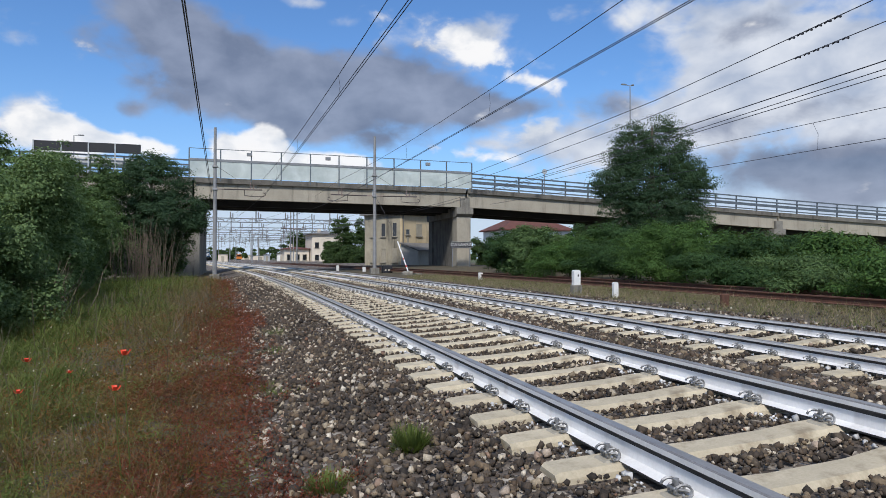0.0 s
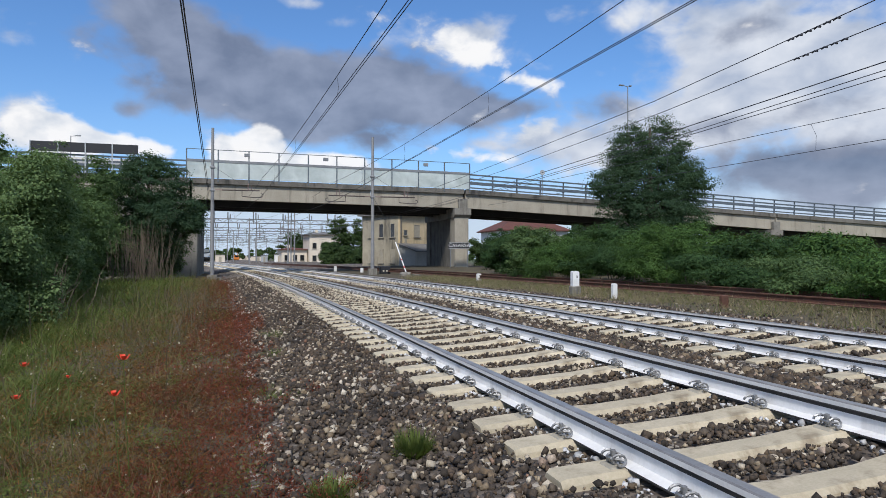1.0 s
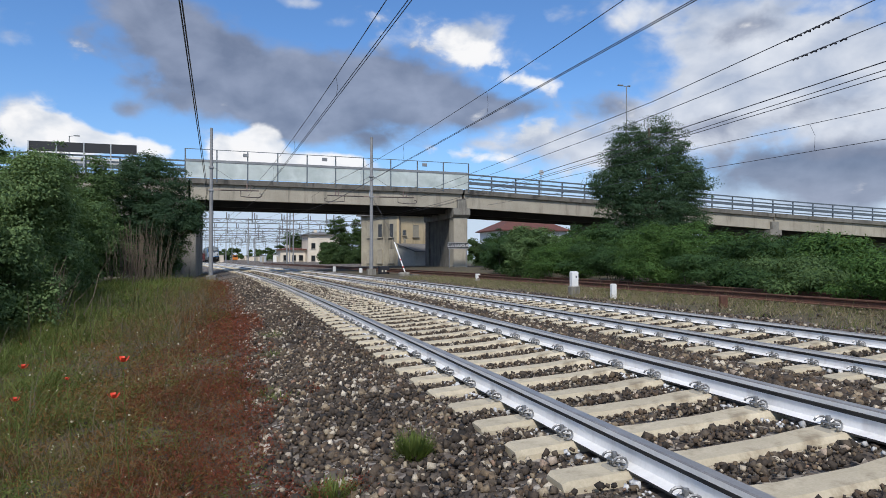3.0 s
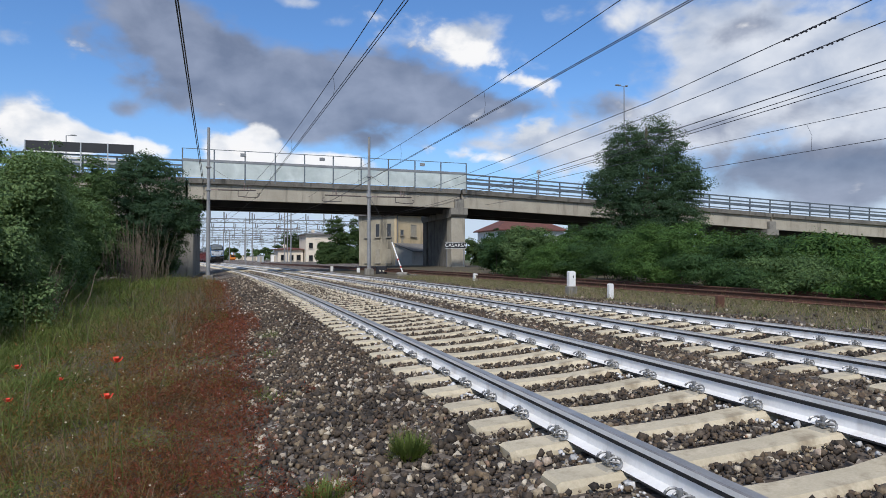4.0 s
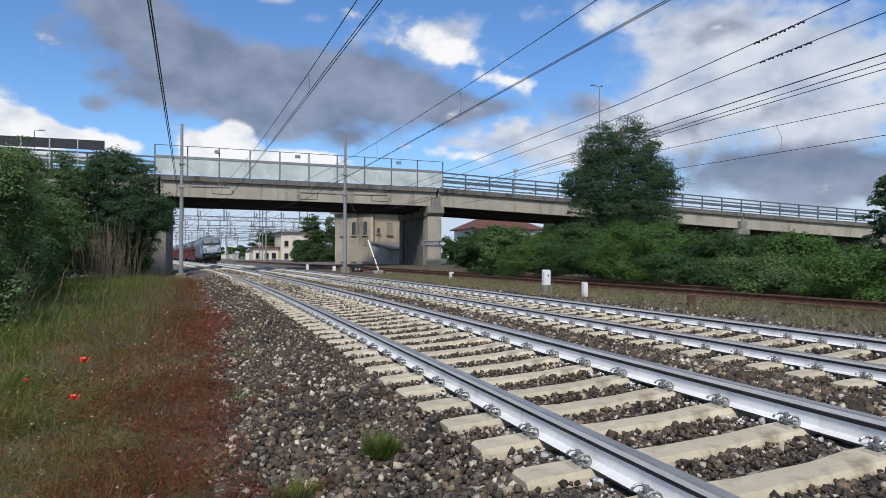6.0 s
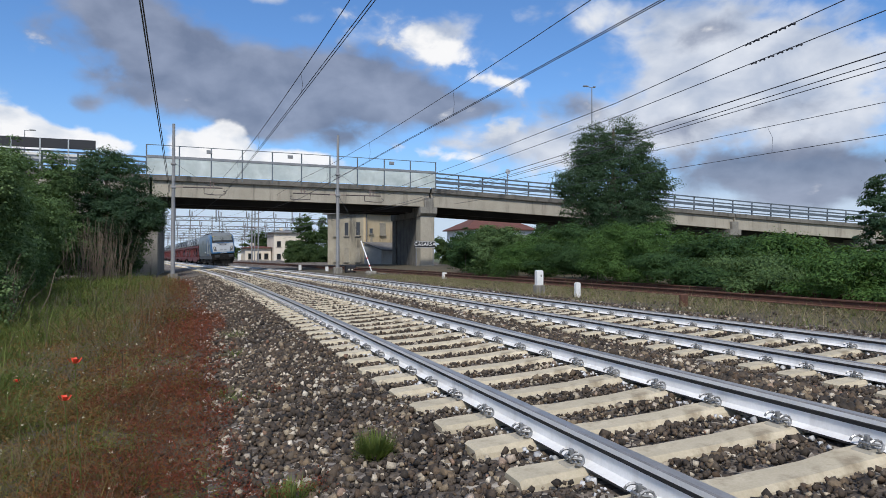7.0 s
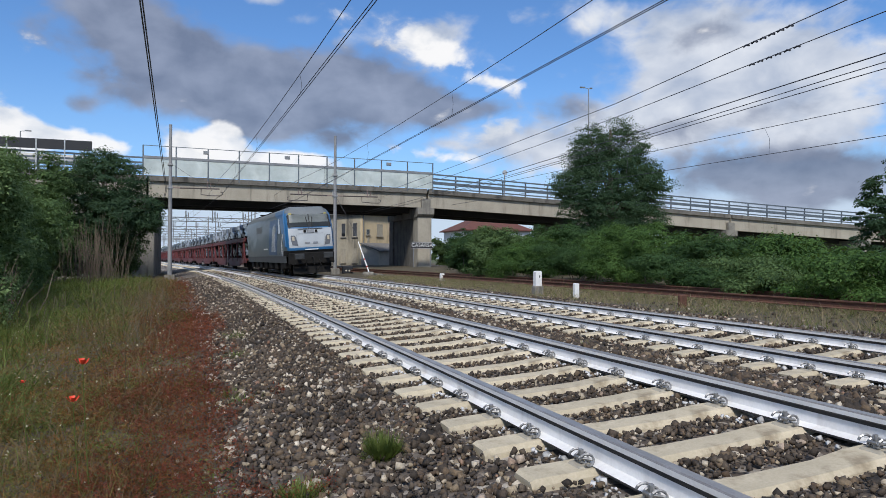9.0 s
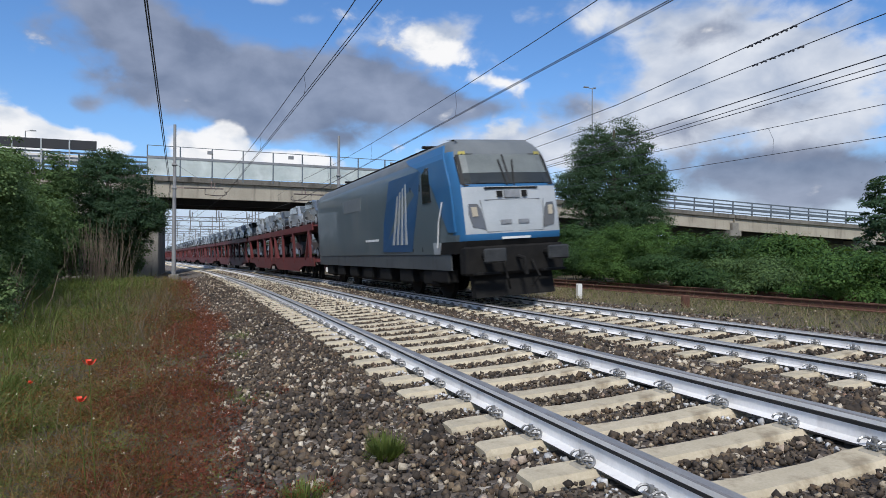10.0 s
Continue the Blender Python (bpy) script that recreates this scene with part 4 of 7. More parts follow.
def make_shrub(name, label, category, m, lobes, count, leaf, mat, seed, stems=6, trunk=0.0, clump=0.28, group="", stem_mat=None, aspect=0.95):
    rng = np.random.default_rng(seed)
    ob = thing(name, label, category, m, group)
    pts, nor = crown_points(rng, lobes, count, clump)
    keep = pts[:, 2] > 0.02
    pts, nor = pts[keep], nor[keep]
    v, f = quads_of(pts, nor, leaf * rng.uniform(0.6, 1.25, len(pts)), rng, aspect)
    arrays("crown", v, f, mat, ob)
    bm = bmesh.new()
    if trunk:
        top = max(l[2] for l in lobes)
        tube(bm, [(0, 0, -0.2), (0.05, 0, top * 0.4), (-0.05, 0.05, top * 0.8), (0, 0, top)], trunk, 8, trunk * 0.25)
    for i in range(stems):
        l = lobes[int(rng.integers(len(lobes)))]
        b = np.array([rng.normal() * 0.12, rng.normal() * 0.12, 0.0 if not trunk else l[2] * rng.uniform(0.25, 0.6)])
        if not trunk:
            b[:2] += np.array(l[:2]) * 0.6
        e = np.array(l[:3]) + rng.normal(size=3) * np.array(l[3:]) * 0.35
        mid = (b + e) / 2 + rng.normal(size=3) * 0.15
        tube(bm, [tuple(b), tuple(mid), tuple(e)], max(0.02, trunk * 0.35), 5, 0.008)
    part("trunk" if trunk else "branchwork", bm, stem_mat or BARK, ob)
    return ob


def lobes_for(rng, w, d, h, n, low=0.25, fat=1.0):
    out = []
    n, fat = int(n * 1.5), fat * 0.80
    for i in range(n):
        a = rng.uniform(0, 6.283)
        q = rng.uniform(0, 0.75)
        z = rng.uniform(low, 0.82) * h
        k = 1.0 - 0.55 * max(0, z / h - 0.4)
        out.append((math.cos(a) * q * w * k, math.sin(a) * q * d * k, z, w * rng.uniform(0.3, 0.5) * fat, d * rng.uniform(0.3, 0.5) * fat, h * rng.uniform(0.20, 0.32) * fat))
    return out


def gz(x, y):
    return float(ground_z(np.array(x), np.array(y)))


def plant_left():
    rng = np.random.default_rng(11)
    # x, y, half width, half depth, height, leaves, leaf size
    rows = [(-4.9, 13.0, 0.9, 1.2, 1.9, 14000, 0.06), (-5.55, 14.6, 1.55, 1.7, 3.5, 26000, 0.07), (-5.75, 19.5, 2.0, 2.0, 4.2, 30000, 0.075), (-7.6, 21.0, 2.3, 2.3, 5.2, 13000, 0.10), (-6.4, 25.5, 2.1, 2.3, 4.3, 22000, 0.09),
            (-9.2, 28.0, 2.8, 2.8, 6.0, 8000, 0.15), (-7.0, 31.5, 2.1, 2.4, 4.4, 18000, 0.105), (-8.4, 37.5, 2.5, 2.6, 5.6, 17000, 0.13), (-11.5, 38.0, 3.2, 3.2, 6.8, 13000, 0.15),
            (-12.0, 47.0, 3.4, 3.0, 7.4, 14000, 0.16), (-15.5, 50.0, 3.6, 3.0, 8.0, 12000, 0.17), (-9.3, 46.0, 2.4, 2.4, 5.6, 14000, 0.14), (-5.3, 11.6, 1.2, 1.6, 2.2, 14000, 0.06), (-4.7, 15.8, 1.0, 1.4, 2.4, 12000, 0.065), (-8.9, 47.5, 2.4, 2.2, 7.6, 13000, 0.14), (-11.6, 48.5, 2.6, 2.2, 8.4, 12000, 0.15), (-5.4, 54.0, 1.5, 1.2, 3.2, 9000, 0.13), (-7.2, 55.5, 1.6, 1.4, 5.0, 9000, 0.14)]
    for i, (x, y, w, d, h, n, leaf) in enumerate(rows):
        h = h * (1.10 if y > 30 else 1.04)
        make_shrub("shrub", "dense green wild shrub at the foot of the road ramp", "shrub", pose(x, y, gz(x, y) - 0.05), lobes_for(rng, w, d, h, 11, 0.08), int(n * 1.9), leaf * 0.60, LEAF_LIGHT if y < 22 else LEAF_LEFT, 100 + i, 7, group="wild shrubs", aspect=1.05, clump=0.30 + 0.006 * y)
    # dark ivy-clad tree by the abutment
    make_shrub("tree", "dark bushy tree with white blossoms hiding the bridge abutment", "tree", pose(-6.3, 50.5, -0.55),
               [(0.2, 0, 6.6, 2.6, 2.4, 2.0), (1.6, 0, 4.9, 2.3, 2.2, 1.5), (-1.8, 0, 5.2, 2.2, 2.2, 2.0), (0.3, -0.4, 4.0, 2.4, 2.2, 1.6), (2.7, 0, 3.9, 1.0, 1.4, 0.9), (-0.2, 0, 7.8, 1.5, 1.4, 1.1), (-2.3, 0.3, 2.8, 1.6, 1.6, 1.5), (1.8, 0.4, 2.6, 0.9, 1.2, 1.2), (-0.6, 0.2, 1.9, 2.0, 1.6, 1.4), (-1.5, 0.2, 1.0, 1.6, 1.4, 1.0)],
               84000, 0.080, LEAF_TREE, 131, 12, 0.22, clump=0.62)
    # bare reeds and canes
    for k, (x, y, h) in enumerate(((-5.6, 41.5, 4.2), (-5.1, 43.0, 3.6), (-6.3, 42.5, 3.9), (-5.0, 17.5, 1.7), (-5.3, 19.0, 1.6))):
        ob = thing("cane_thicket", "bare brown canes standing in front of the shrubs", "shrub", pose(x, y, gz(x, y)), "bare canes")
        r2 = np.random.default_rng(200 + k)
        for i in range(44):
            a, b = r2.normal(size=2) * 0.50
            lean = r2.normal(size=2) * 0.20 + np.array([a, b]) * 0.4
            hh = h * r2.uniform(0.5, 1.0)
            kink = r2.normal(size=2) * 0.12
            bm = bmesh.new()
            tube(bm, [(a, b, 0), (a + lean[0] * 0.3 + kink[0], b + lean[1] * 0.3, hh * 0.4), (a + lean[0] * 0.6, b + lean[1] * 0.6 + kink[1], hh * 0.72), (a + lean[0], b + lean[1], hh)], 0.014, 3, 0.005, False)
            part("cane", bm, STEM, ob)


def plant_right():
    rng = np.random.default_rng(21)
    k = 0
    for y in np.arange(4.0, 47, 3.4):
        o = 13.0 + rng.uniform(-0.3, 0.5)
        x, yy, _ = line(float(y), o)
        if (x - 1.9) / yy < 0.352:
            continue
        h = (0.80 + 0.044 * math.hypot(x, yy)) * rng.uniform(0.60, 1.0) * (0.92 if y < 19 else 1.20)
        make_shrub("bush", "feathery green acacia bush in the hedge along the siding", "bush", pose(x, yy, 0.0, 0, 0, rng.uniform(0, 360)), lobes_for(rng, 2.1, 2.1, h, 15, 0.03, 0.84), 34000 if y < 28 else 20000, 0.045 if y < 28 else 0.068,
                   (LEAF_BUSH, LEAF_DEEP, LEAF_BUSH, LEAF_LEFT, LEAF_DEEP)[k % 5], 300 + k, 6, clump=0.38, group="hedge bushes", aspect=0.8)
        k += 1
    for y in np.arange(2.0, 52, 4.6):
        x, yy, _ = line(float(y), 17.0 + rng.uniform(-0.7, 0.9))
        if (x - 2.7) / yy < 0.352:
            continue
        h = (0.80 + 0.045 * math.hypot(x, yy)) * rng.uniform(0.72, 1.08) * (0.86 if y < 20 else 1.30 if y < 34 else 0.84)
        make_shrub("bush", "tall green acacia bush behind the hedge", "bush", pose(x, yy, 0.1, 0, 0, rng.uniform(0, 360)), lobes_for(rng, 2.8, 2.8, h, 15, 0.06, 0.8), 22000, 0.066, (LEAF_DEEP, LEAF_BUSH, LEAF_DEEP, LEAF_BUSH)[k % 4], 340 + k, 6, clump=0.48, group="hedge bushes", aspect=0.8)
        k += 1
    for y in np.arange(8.0, 52, 7.5):
        x, yy, _ = line(float(y), 23.5 + rng.uniform(-1, 1))
        make_shrub("bush", "tall green acacia bush behind the hedge", "bush", pose(x, yy, 0.1, 0, 0, rng.uniform(0, 360)), lobes_for(rng, 3.6, 3.6, (0.85 + 0.044 * math.hypot(x, yy)) * rng.uniform(0.70, 0.95) * (0.75 if y < 24 else 1.0), 13, 0.06), 11000, 0.10, LEAF_BUSH, 380 + k, 6, clump=0.55, group="hedge bushes", aspect=0.8)
        k += 1
    # the tall tree
    make_shrub("tree", "tall dark green poplar-like tree rising out of the hedge", "tree", pose(27.3, 40.0, 0.0),
               [(0, 0, 6.2, 3.6, 3.2, 2.0), (-2.4, 0, 5.8, 2.3, 2.2, 1.5), (2.4, 0, 5.9, 2.3, 2.3, 1.7), (0.9, 0, 8.8, 2.0, 1.9, 1.7), (-1.6, 0, 8.3, 1.7, 1.7, 1.4), (0.7, 0, 10.1, 1.0, 1.0, 0.9), (-1.7, 0, 9.5, 0.9, 0.9, 0.8), (3.3, 0, 6.6, 1.2, 1.2, 1.2), (-3.4, 0, 5.6, 1.1, 1.2, 0.9), (2.9, 0.2, 7.2, 1.5, 1.5, 1.1), (-0.3, -1, 4.2, 2.8, 2.2, 1.2), (0.2, -0.5, 3.0, 3.0, 2.2, 1.3), (2.0, -0.5, 3.6, 2.0, 2.0, 1.3), (-2.3, 0, 7.6, 1.2, 1.2, 0.9), (0, 0.4, 7.4, 2.6, 2.4, 1.6), (-2.5, 0.2, 4.3, 1.5, 1.6, 0.95), (-1.9, 0.1, 3.3, 1.5, 1.5, 0.8), (2.9, 0.2, 4.6, 1.4, 1.5, 0.9)],
               125000, 0.068, LEAF_TREE, 431, 16, 0.28, clump=0.62)
    # tree that comes into view at the far right
    make_shrub("tree", "broad dark green tree at the end of the hedge", "tree", pose(24.0, 17.0, 0.0),
               [(0, 0, 3.3, 1.4, 1.4, 1.0), (0.5, 0, 4.2, 0.9, 1.0, 0.7), (-0.5, 0, 2.5, 1.4, 1.4, 0.9), (0.8, 0, 2.2, 1.5, 1.5, 1.0), (-0.4, 0, 1.4, 1.4, 1.4, 1.0)], 22000, 0.065, LEAF_TREE, 432, 10, 0.16)
    # trees beyond the bridge
    for i, (x, y, w, h) in enumerate(((12.8, 178.0, 3.4, 9.3), (17.5, 182.0, 3.6, 8.5), (16.4, 112.0, 3.0, 8.4), (19.8, 114.0, 3.0, 8.0), (12.9, 106.0, 1.8, 4.0), (15.2, 104.0, 1.8, 3.6), (17.6, 101.0, 1.6, 3.0), (34.0, 84.0, 2.6, 4.2), (29.5, 80.0, 2.2, 4.0), (50.0, 90.0, 3.0, 5.0), (57.0, 80.0, 3.2, 4.4), (63.5, 77.0, 3.2, 4.2), (70.0, 76.0, 3.2, 4.0), (77.0, 74.0, 3.2, 3.6))):
        make_shrub("tree", "round green tree beyond the bridge", "tree", pose(x, y, -0.4), lobes_for(rng, w, w, h, 10, 0.08), 13000, 0.16, LEAF_FAR, 450 + i, 6, 0.15, clump=0.7, group="trees beyond the bridge")
    for i, (x, y, h) in enumerate(((20.2, 50.5, 3.5), (22.8, 49.5, 3.1), (25.4, 47.5, 2.9), (21.8, 45.5, 3.0), (19.4, 44.6, 3.0), (24.2, 42.0, 2.8), (18.0, 41.0, 2.9), (16.3, 37.0, 2.7))):
        make_shrub("bush", "leafy green bush beside the bridge pier", "bush", pose(x, y, -0.05), lobes_for(rng, 2.0, 2.0, h, 12, 0.04), 17000, 0.08, (LEAF_TREE, LEAF_LEFT)[i % 2], 470 + i, 6, clump=0.46, group="hedge bushes")


plant_left()
plant_right()

# far belt of trees along the horizon
def far_woods():
    rng = np.random.default_rng(77)
    P, N = [], []
    for i in range(420):
        az = rng.uniform(-40, 75)
        dist = rng.uniform(330, 420)
        x, y = dist * math.sin(radians(az)), dist * math.cos(radians(az))
        h = rng.uniform(4, 8.5)
        p, n = crown_points(rng, [(x, y, h * 0.5, 5, 5, h * 0.5)], 64 * 3, 1.6)
        P.append(p)
        N.append(n)
    P, N = np.concatenate(P), np.concatenate(N)
    v, f = quads_of(P, N, rng.uniform(0.7, 1.5, len(P)), rng, 0.8)
    tagged(arrays("far_woods", v, f, LEAF_FAR), "distant green belt of trees", "trees", kind="stuff")


far_woods()

# ---- ballast stones ----


def chip():
    """A blocky stone: a cube's corners and sides as triangles."""
    v = np.array([(x, y, z) for x in (-1, 1) for y in (-1, 1) for z in (-1, 1)], float) * 0.74
    quads = [(0, 1, 3, 2), (4, 6, 7, 5), (0, 4, 5, 1), (2, 3, 7, 6), (0, 2, 6, 4), (1, 5, 7, 3)]
    return v, np.array([t for q in quads for t in ((q[0], q[1], q[2]), (q[0], q[2], q[3]))])


def make_stones():
    rng = np.random.default_rng(9)
    base, faces = chip()
    zones = [(-1.95, -0.5, -5, 1.2, 160, 1.2), (-0.5, 2.15, -5, 1.5, 160, 1.2), (2.15, 6.9, -4, 3, 90, 1.3), (-1.95, -0.5, 1.2, 10, 680, 0.88), (-1.95, -0.5, 10, 22, 380, 0.95), (-1.95, -0.5, 22, 46, 120, 1.3),
             (-0.5, 2.15, 1.5, 12, 800, 0.70), (-0.5, 2.15, 12, 28, 260, 0.8), (2.15, 4.0, 2.5, 12, 540, 1.02), (2.15, 4.0, 12, 28, 260, 1.0), (2.15, 4.0, 28, 56, 90, 1.3), (-0.5, 2.15, 28, 58, 90, 0.85), (4.0, 6.9, 30, 60, 60, 0.95),
             (4.0, 6.9, 4, 14, 400, 0.88), (4.0, 6.9, 14, 30, 190, 0.9), (6.9, 8.3, 4, 32, 120, 1.2), (8.6, 12.4, 6, 36, 16, 1.1), (-2.7, -1.95, 1.2, 20, 70, 1.0), (-3.6, -2.6, 1.2, 9, 9, 1.1)]
    O, S, K = [], [], []
    for o0, o1, s0, s1, dens, k in zones:
        n = int((o1 - o0) * (s1 - s0) * dens)
        O.append(rng.uniform(o0, o1, n))
        S.append(rng.uniform(s0, s1, n))
        K.append(np.full(n, k))
    O, S, K = np.concatenate(O), np.concatenate(S), np.concatenate(K)
    keep = np.ones(len(O), bool)
    for off, first in ((0.0, -1.58), (FAR_OFF, -1.4)):
        mid = off + GAUGE / 2
        d = np.abs((S - first + 0.3) % 0.6 - 0.3)
        keep &= ~((np.abs(O - mid) < 1.24) & (d < 0.165))
        for r in (off, off + GAUGE):
            keep &= np.abs(O - r) > 0.10
    O, S, K = O[keep], S[keep], K[keep]
    n = len(O)
    X, Y, A = line(S, O)
    r = rng.gamma(5.0, 0.0035, n).clip(0.010, 0.038) * K
    Z = np.interp(O, _PO, _PZ) + 0.03 * np.clip((S - 12) / 25, 0, 1) * (((O > -0.6) & (O < 2.2)) | ((O > 4.0) & (O < 7.0))) + r * rng.uniform(0.0, 0.55, n) + 0.012
    for off in (0.0, FAR_OFF):
        Z = Z + np.where(np.abs(O - off - GAUGE / 2) < 1.25, 0.012, 0.0)
    q = rng.normal(size=(n, 4))
    q /= np.linalg.norm(q, axis=1, keepdims=True)
    w, x, y, z = q.T
    R = np.stack([1 - 2 * (y * y + z * z), 2 * (x * y - z * w), 2 * (x * z + y * w), 2 * (x * y + z * w), 1 - 2 * (x * x + z * z), 2 * (y * z - x * w),
                  2 * (x * z - y * w), 2 * (y * z + x * w), 1 - 2 * (x * x + y * y)], -1).reshape(n, 3, 3)
    P = base[None] * (1 + rng.uniform(-0.38, 0.30, (n, len(base), 3))) * rng.uniform(0.6, 1.35, (n, 1, 3))
    P = np.einsum("nij,nkj->nki", R, P) * r[:, None, None] + np.stack([X, Y, Z], -1)[:, None]
    F = faces[None] + (np.arange(n) * len(base))[:, None, None]
    # stones beside the rails caught the white spray
    near = np.min([np.abs(O - q) for q in (0.0, GAUGE, FAR_OFF, FAR_OFF + GAUGE)], axis=0)
    limed = (near < rng.uniform(0.10, 0.25, n)) & (rng.random(n) < 0.75)
    ob = arrays("ballast_stones", P.reshape(-1, 3), F.reshape(-1, 3), [STONE, LIMED], index=np.repeat(limed.astype(int), len(faces)))
    tagged(ob, "brown and grey crushed ballast stones round the sleepers", "ballast", kind="stuff")


make_stones()

# ---- ground plants ----


def blades(x, y, h, w, lean, rng, mat, name, label, z=None):
    """Narrow tapering blades, one quad each, with a lean."""
    n = len(x)
    a = rng.uniform(0, 6.283, n)
    side = np.stack([np.cos(a), np.sin(a), np.zeros(n)], -1) * w[:, None]
    b = rng.uniform(0, 6.283, n)
    tip = np.stack([np.cos(b) * lean * h, np.sin(b) * lean * h, h], -1)
    p = np.stack([x, y, (ground_z(x, y) if z is None else z) - 0.02], -1)
    v = np.stack([p - side, p + side, p + tip + side * 0.2, p + tip - side * 0.2], 1)
    ob = arrays(name, v.reshape(-1, 3), np.arange(4 * n).reshape(n, 4), mat)
    return tagged(ob, label, "grass", kind="stuff")


def patches(x, y, scale, seed):
    return np.array([noise.noise(Vector((u * scale, v * scale, seed))) for u, v in zip(x, y)])


def scatter(rng, zones):
    O, S = [], []
    for o0, o1, s0, s1, dens in zones:
        n = int((o1 - o0) * (s1 - s0) * dens)
        O.append(rng.uniform(o0, o1, n))
        S.append(rng.uniform(s0, s1, n))
    O, S = np.concatenate(O), np.concatenate(S)
    X, Y, _ = line(S, O)
    return X, Y, O, S


def bent_blades(x, y, h, w, lean, way, rng, mat, name, label, head=0.0):
    """Curved blades of three joints; way: heading of the bend; head: swelling near the tip for seed stalks."""
    n = len(x)
    b = way
    out = np.stack([np.cos(b), np.sin(b), np.zeros(n)], -1)
    a = b + rng.normal(1.57, 0.6, n)
    side = np.stack([np.cos(a), np.sin(a), np.zeros(n)], -1) * w[:, None]
    p = np.stack([x, y, ground_z(x, y) - 0.02], -1)
    up = np.array([0.0, 0.0, 1.0])
    rows = []
    for u, wide in ((0.0, 1.0), (0.42, 0.95), (0.78, 0.7 + head), (1.0, 0.12)):
        c = p + out * (lean * h * u * u)[:, None] + up * (h * (u - 0.28 * lean * u * u))[:, None]
        rows.append((c - side * wide, c + side * wide))
    v = np.stack([q for r in rows for q in r], 1)
    k = 8 * np.arange(n)[:, None]
    f = np.concatenate([k + np.array([[2 * i, 2 * i + 1, 2 * i + 3, 2 * i + 2]]) for i in range(3)])
    return tagged(arrays(name, v.reshape(-1, 3), f, mat), label, "grass", kind="stuff")


def clumps(rng, zones, per, spread):
    """Blades gathered round tuft centres: places, offsets of the centres, headings away from the centre."""
    x, y, o, s = scatter(rng, zones)
    n = len(x)
    d = rng.normal(size=(n * per, 2)) * np.repeat(spread * rng.uniform(0.5, 1.4, n), per)[:, None]
    way = np.arctan2(d[:, 1], d[:, 0]) + rng.normal(0, 0.5, n * per)
    return np.repeat(x, per) + d[:, 0], np.repeat(y, per) + d[:, 1], np.repeat(o, per), np.repeat(s, per), way


def mat_of(x, y, z, rng, low, high, s, mat, name, label, aspect):
    """Tiny leaves lying every way."""
    n = len(x)
    nor = rng.normal(size=(n, 3)) * 0.9 + np.array([0, 0, 0.5])
    nor /= np.linalg.norm(nor, axis=1, keepdims=True)
    v, f = quads_of(np.stack([x, y, z], -1), nor, rng.uniform(low, high, n) * np.interp(s, [2, 5, 8, 40], [1.0, 1.25, 2.0, 4.8]), rng, aspect)
    tagged(arrays(name, v, f, mat), label, "herbs", kind="stuff")


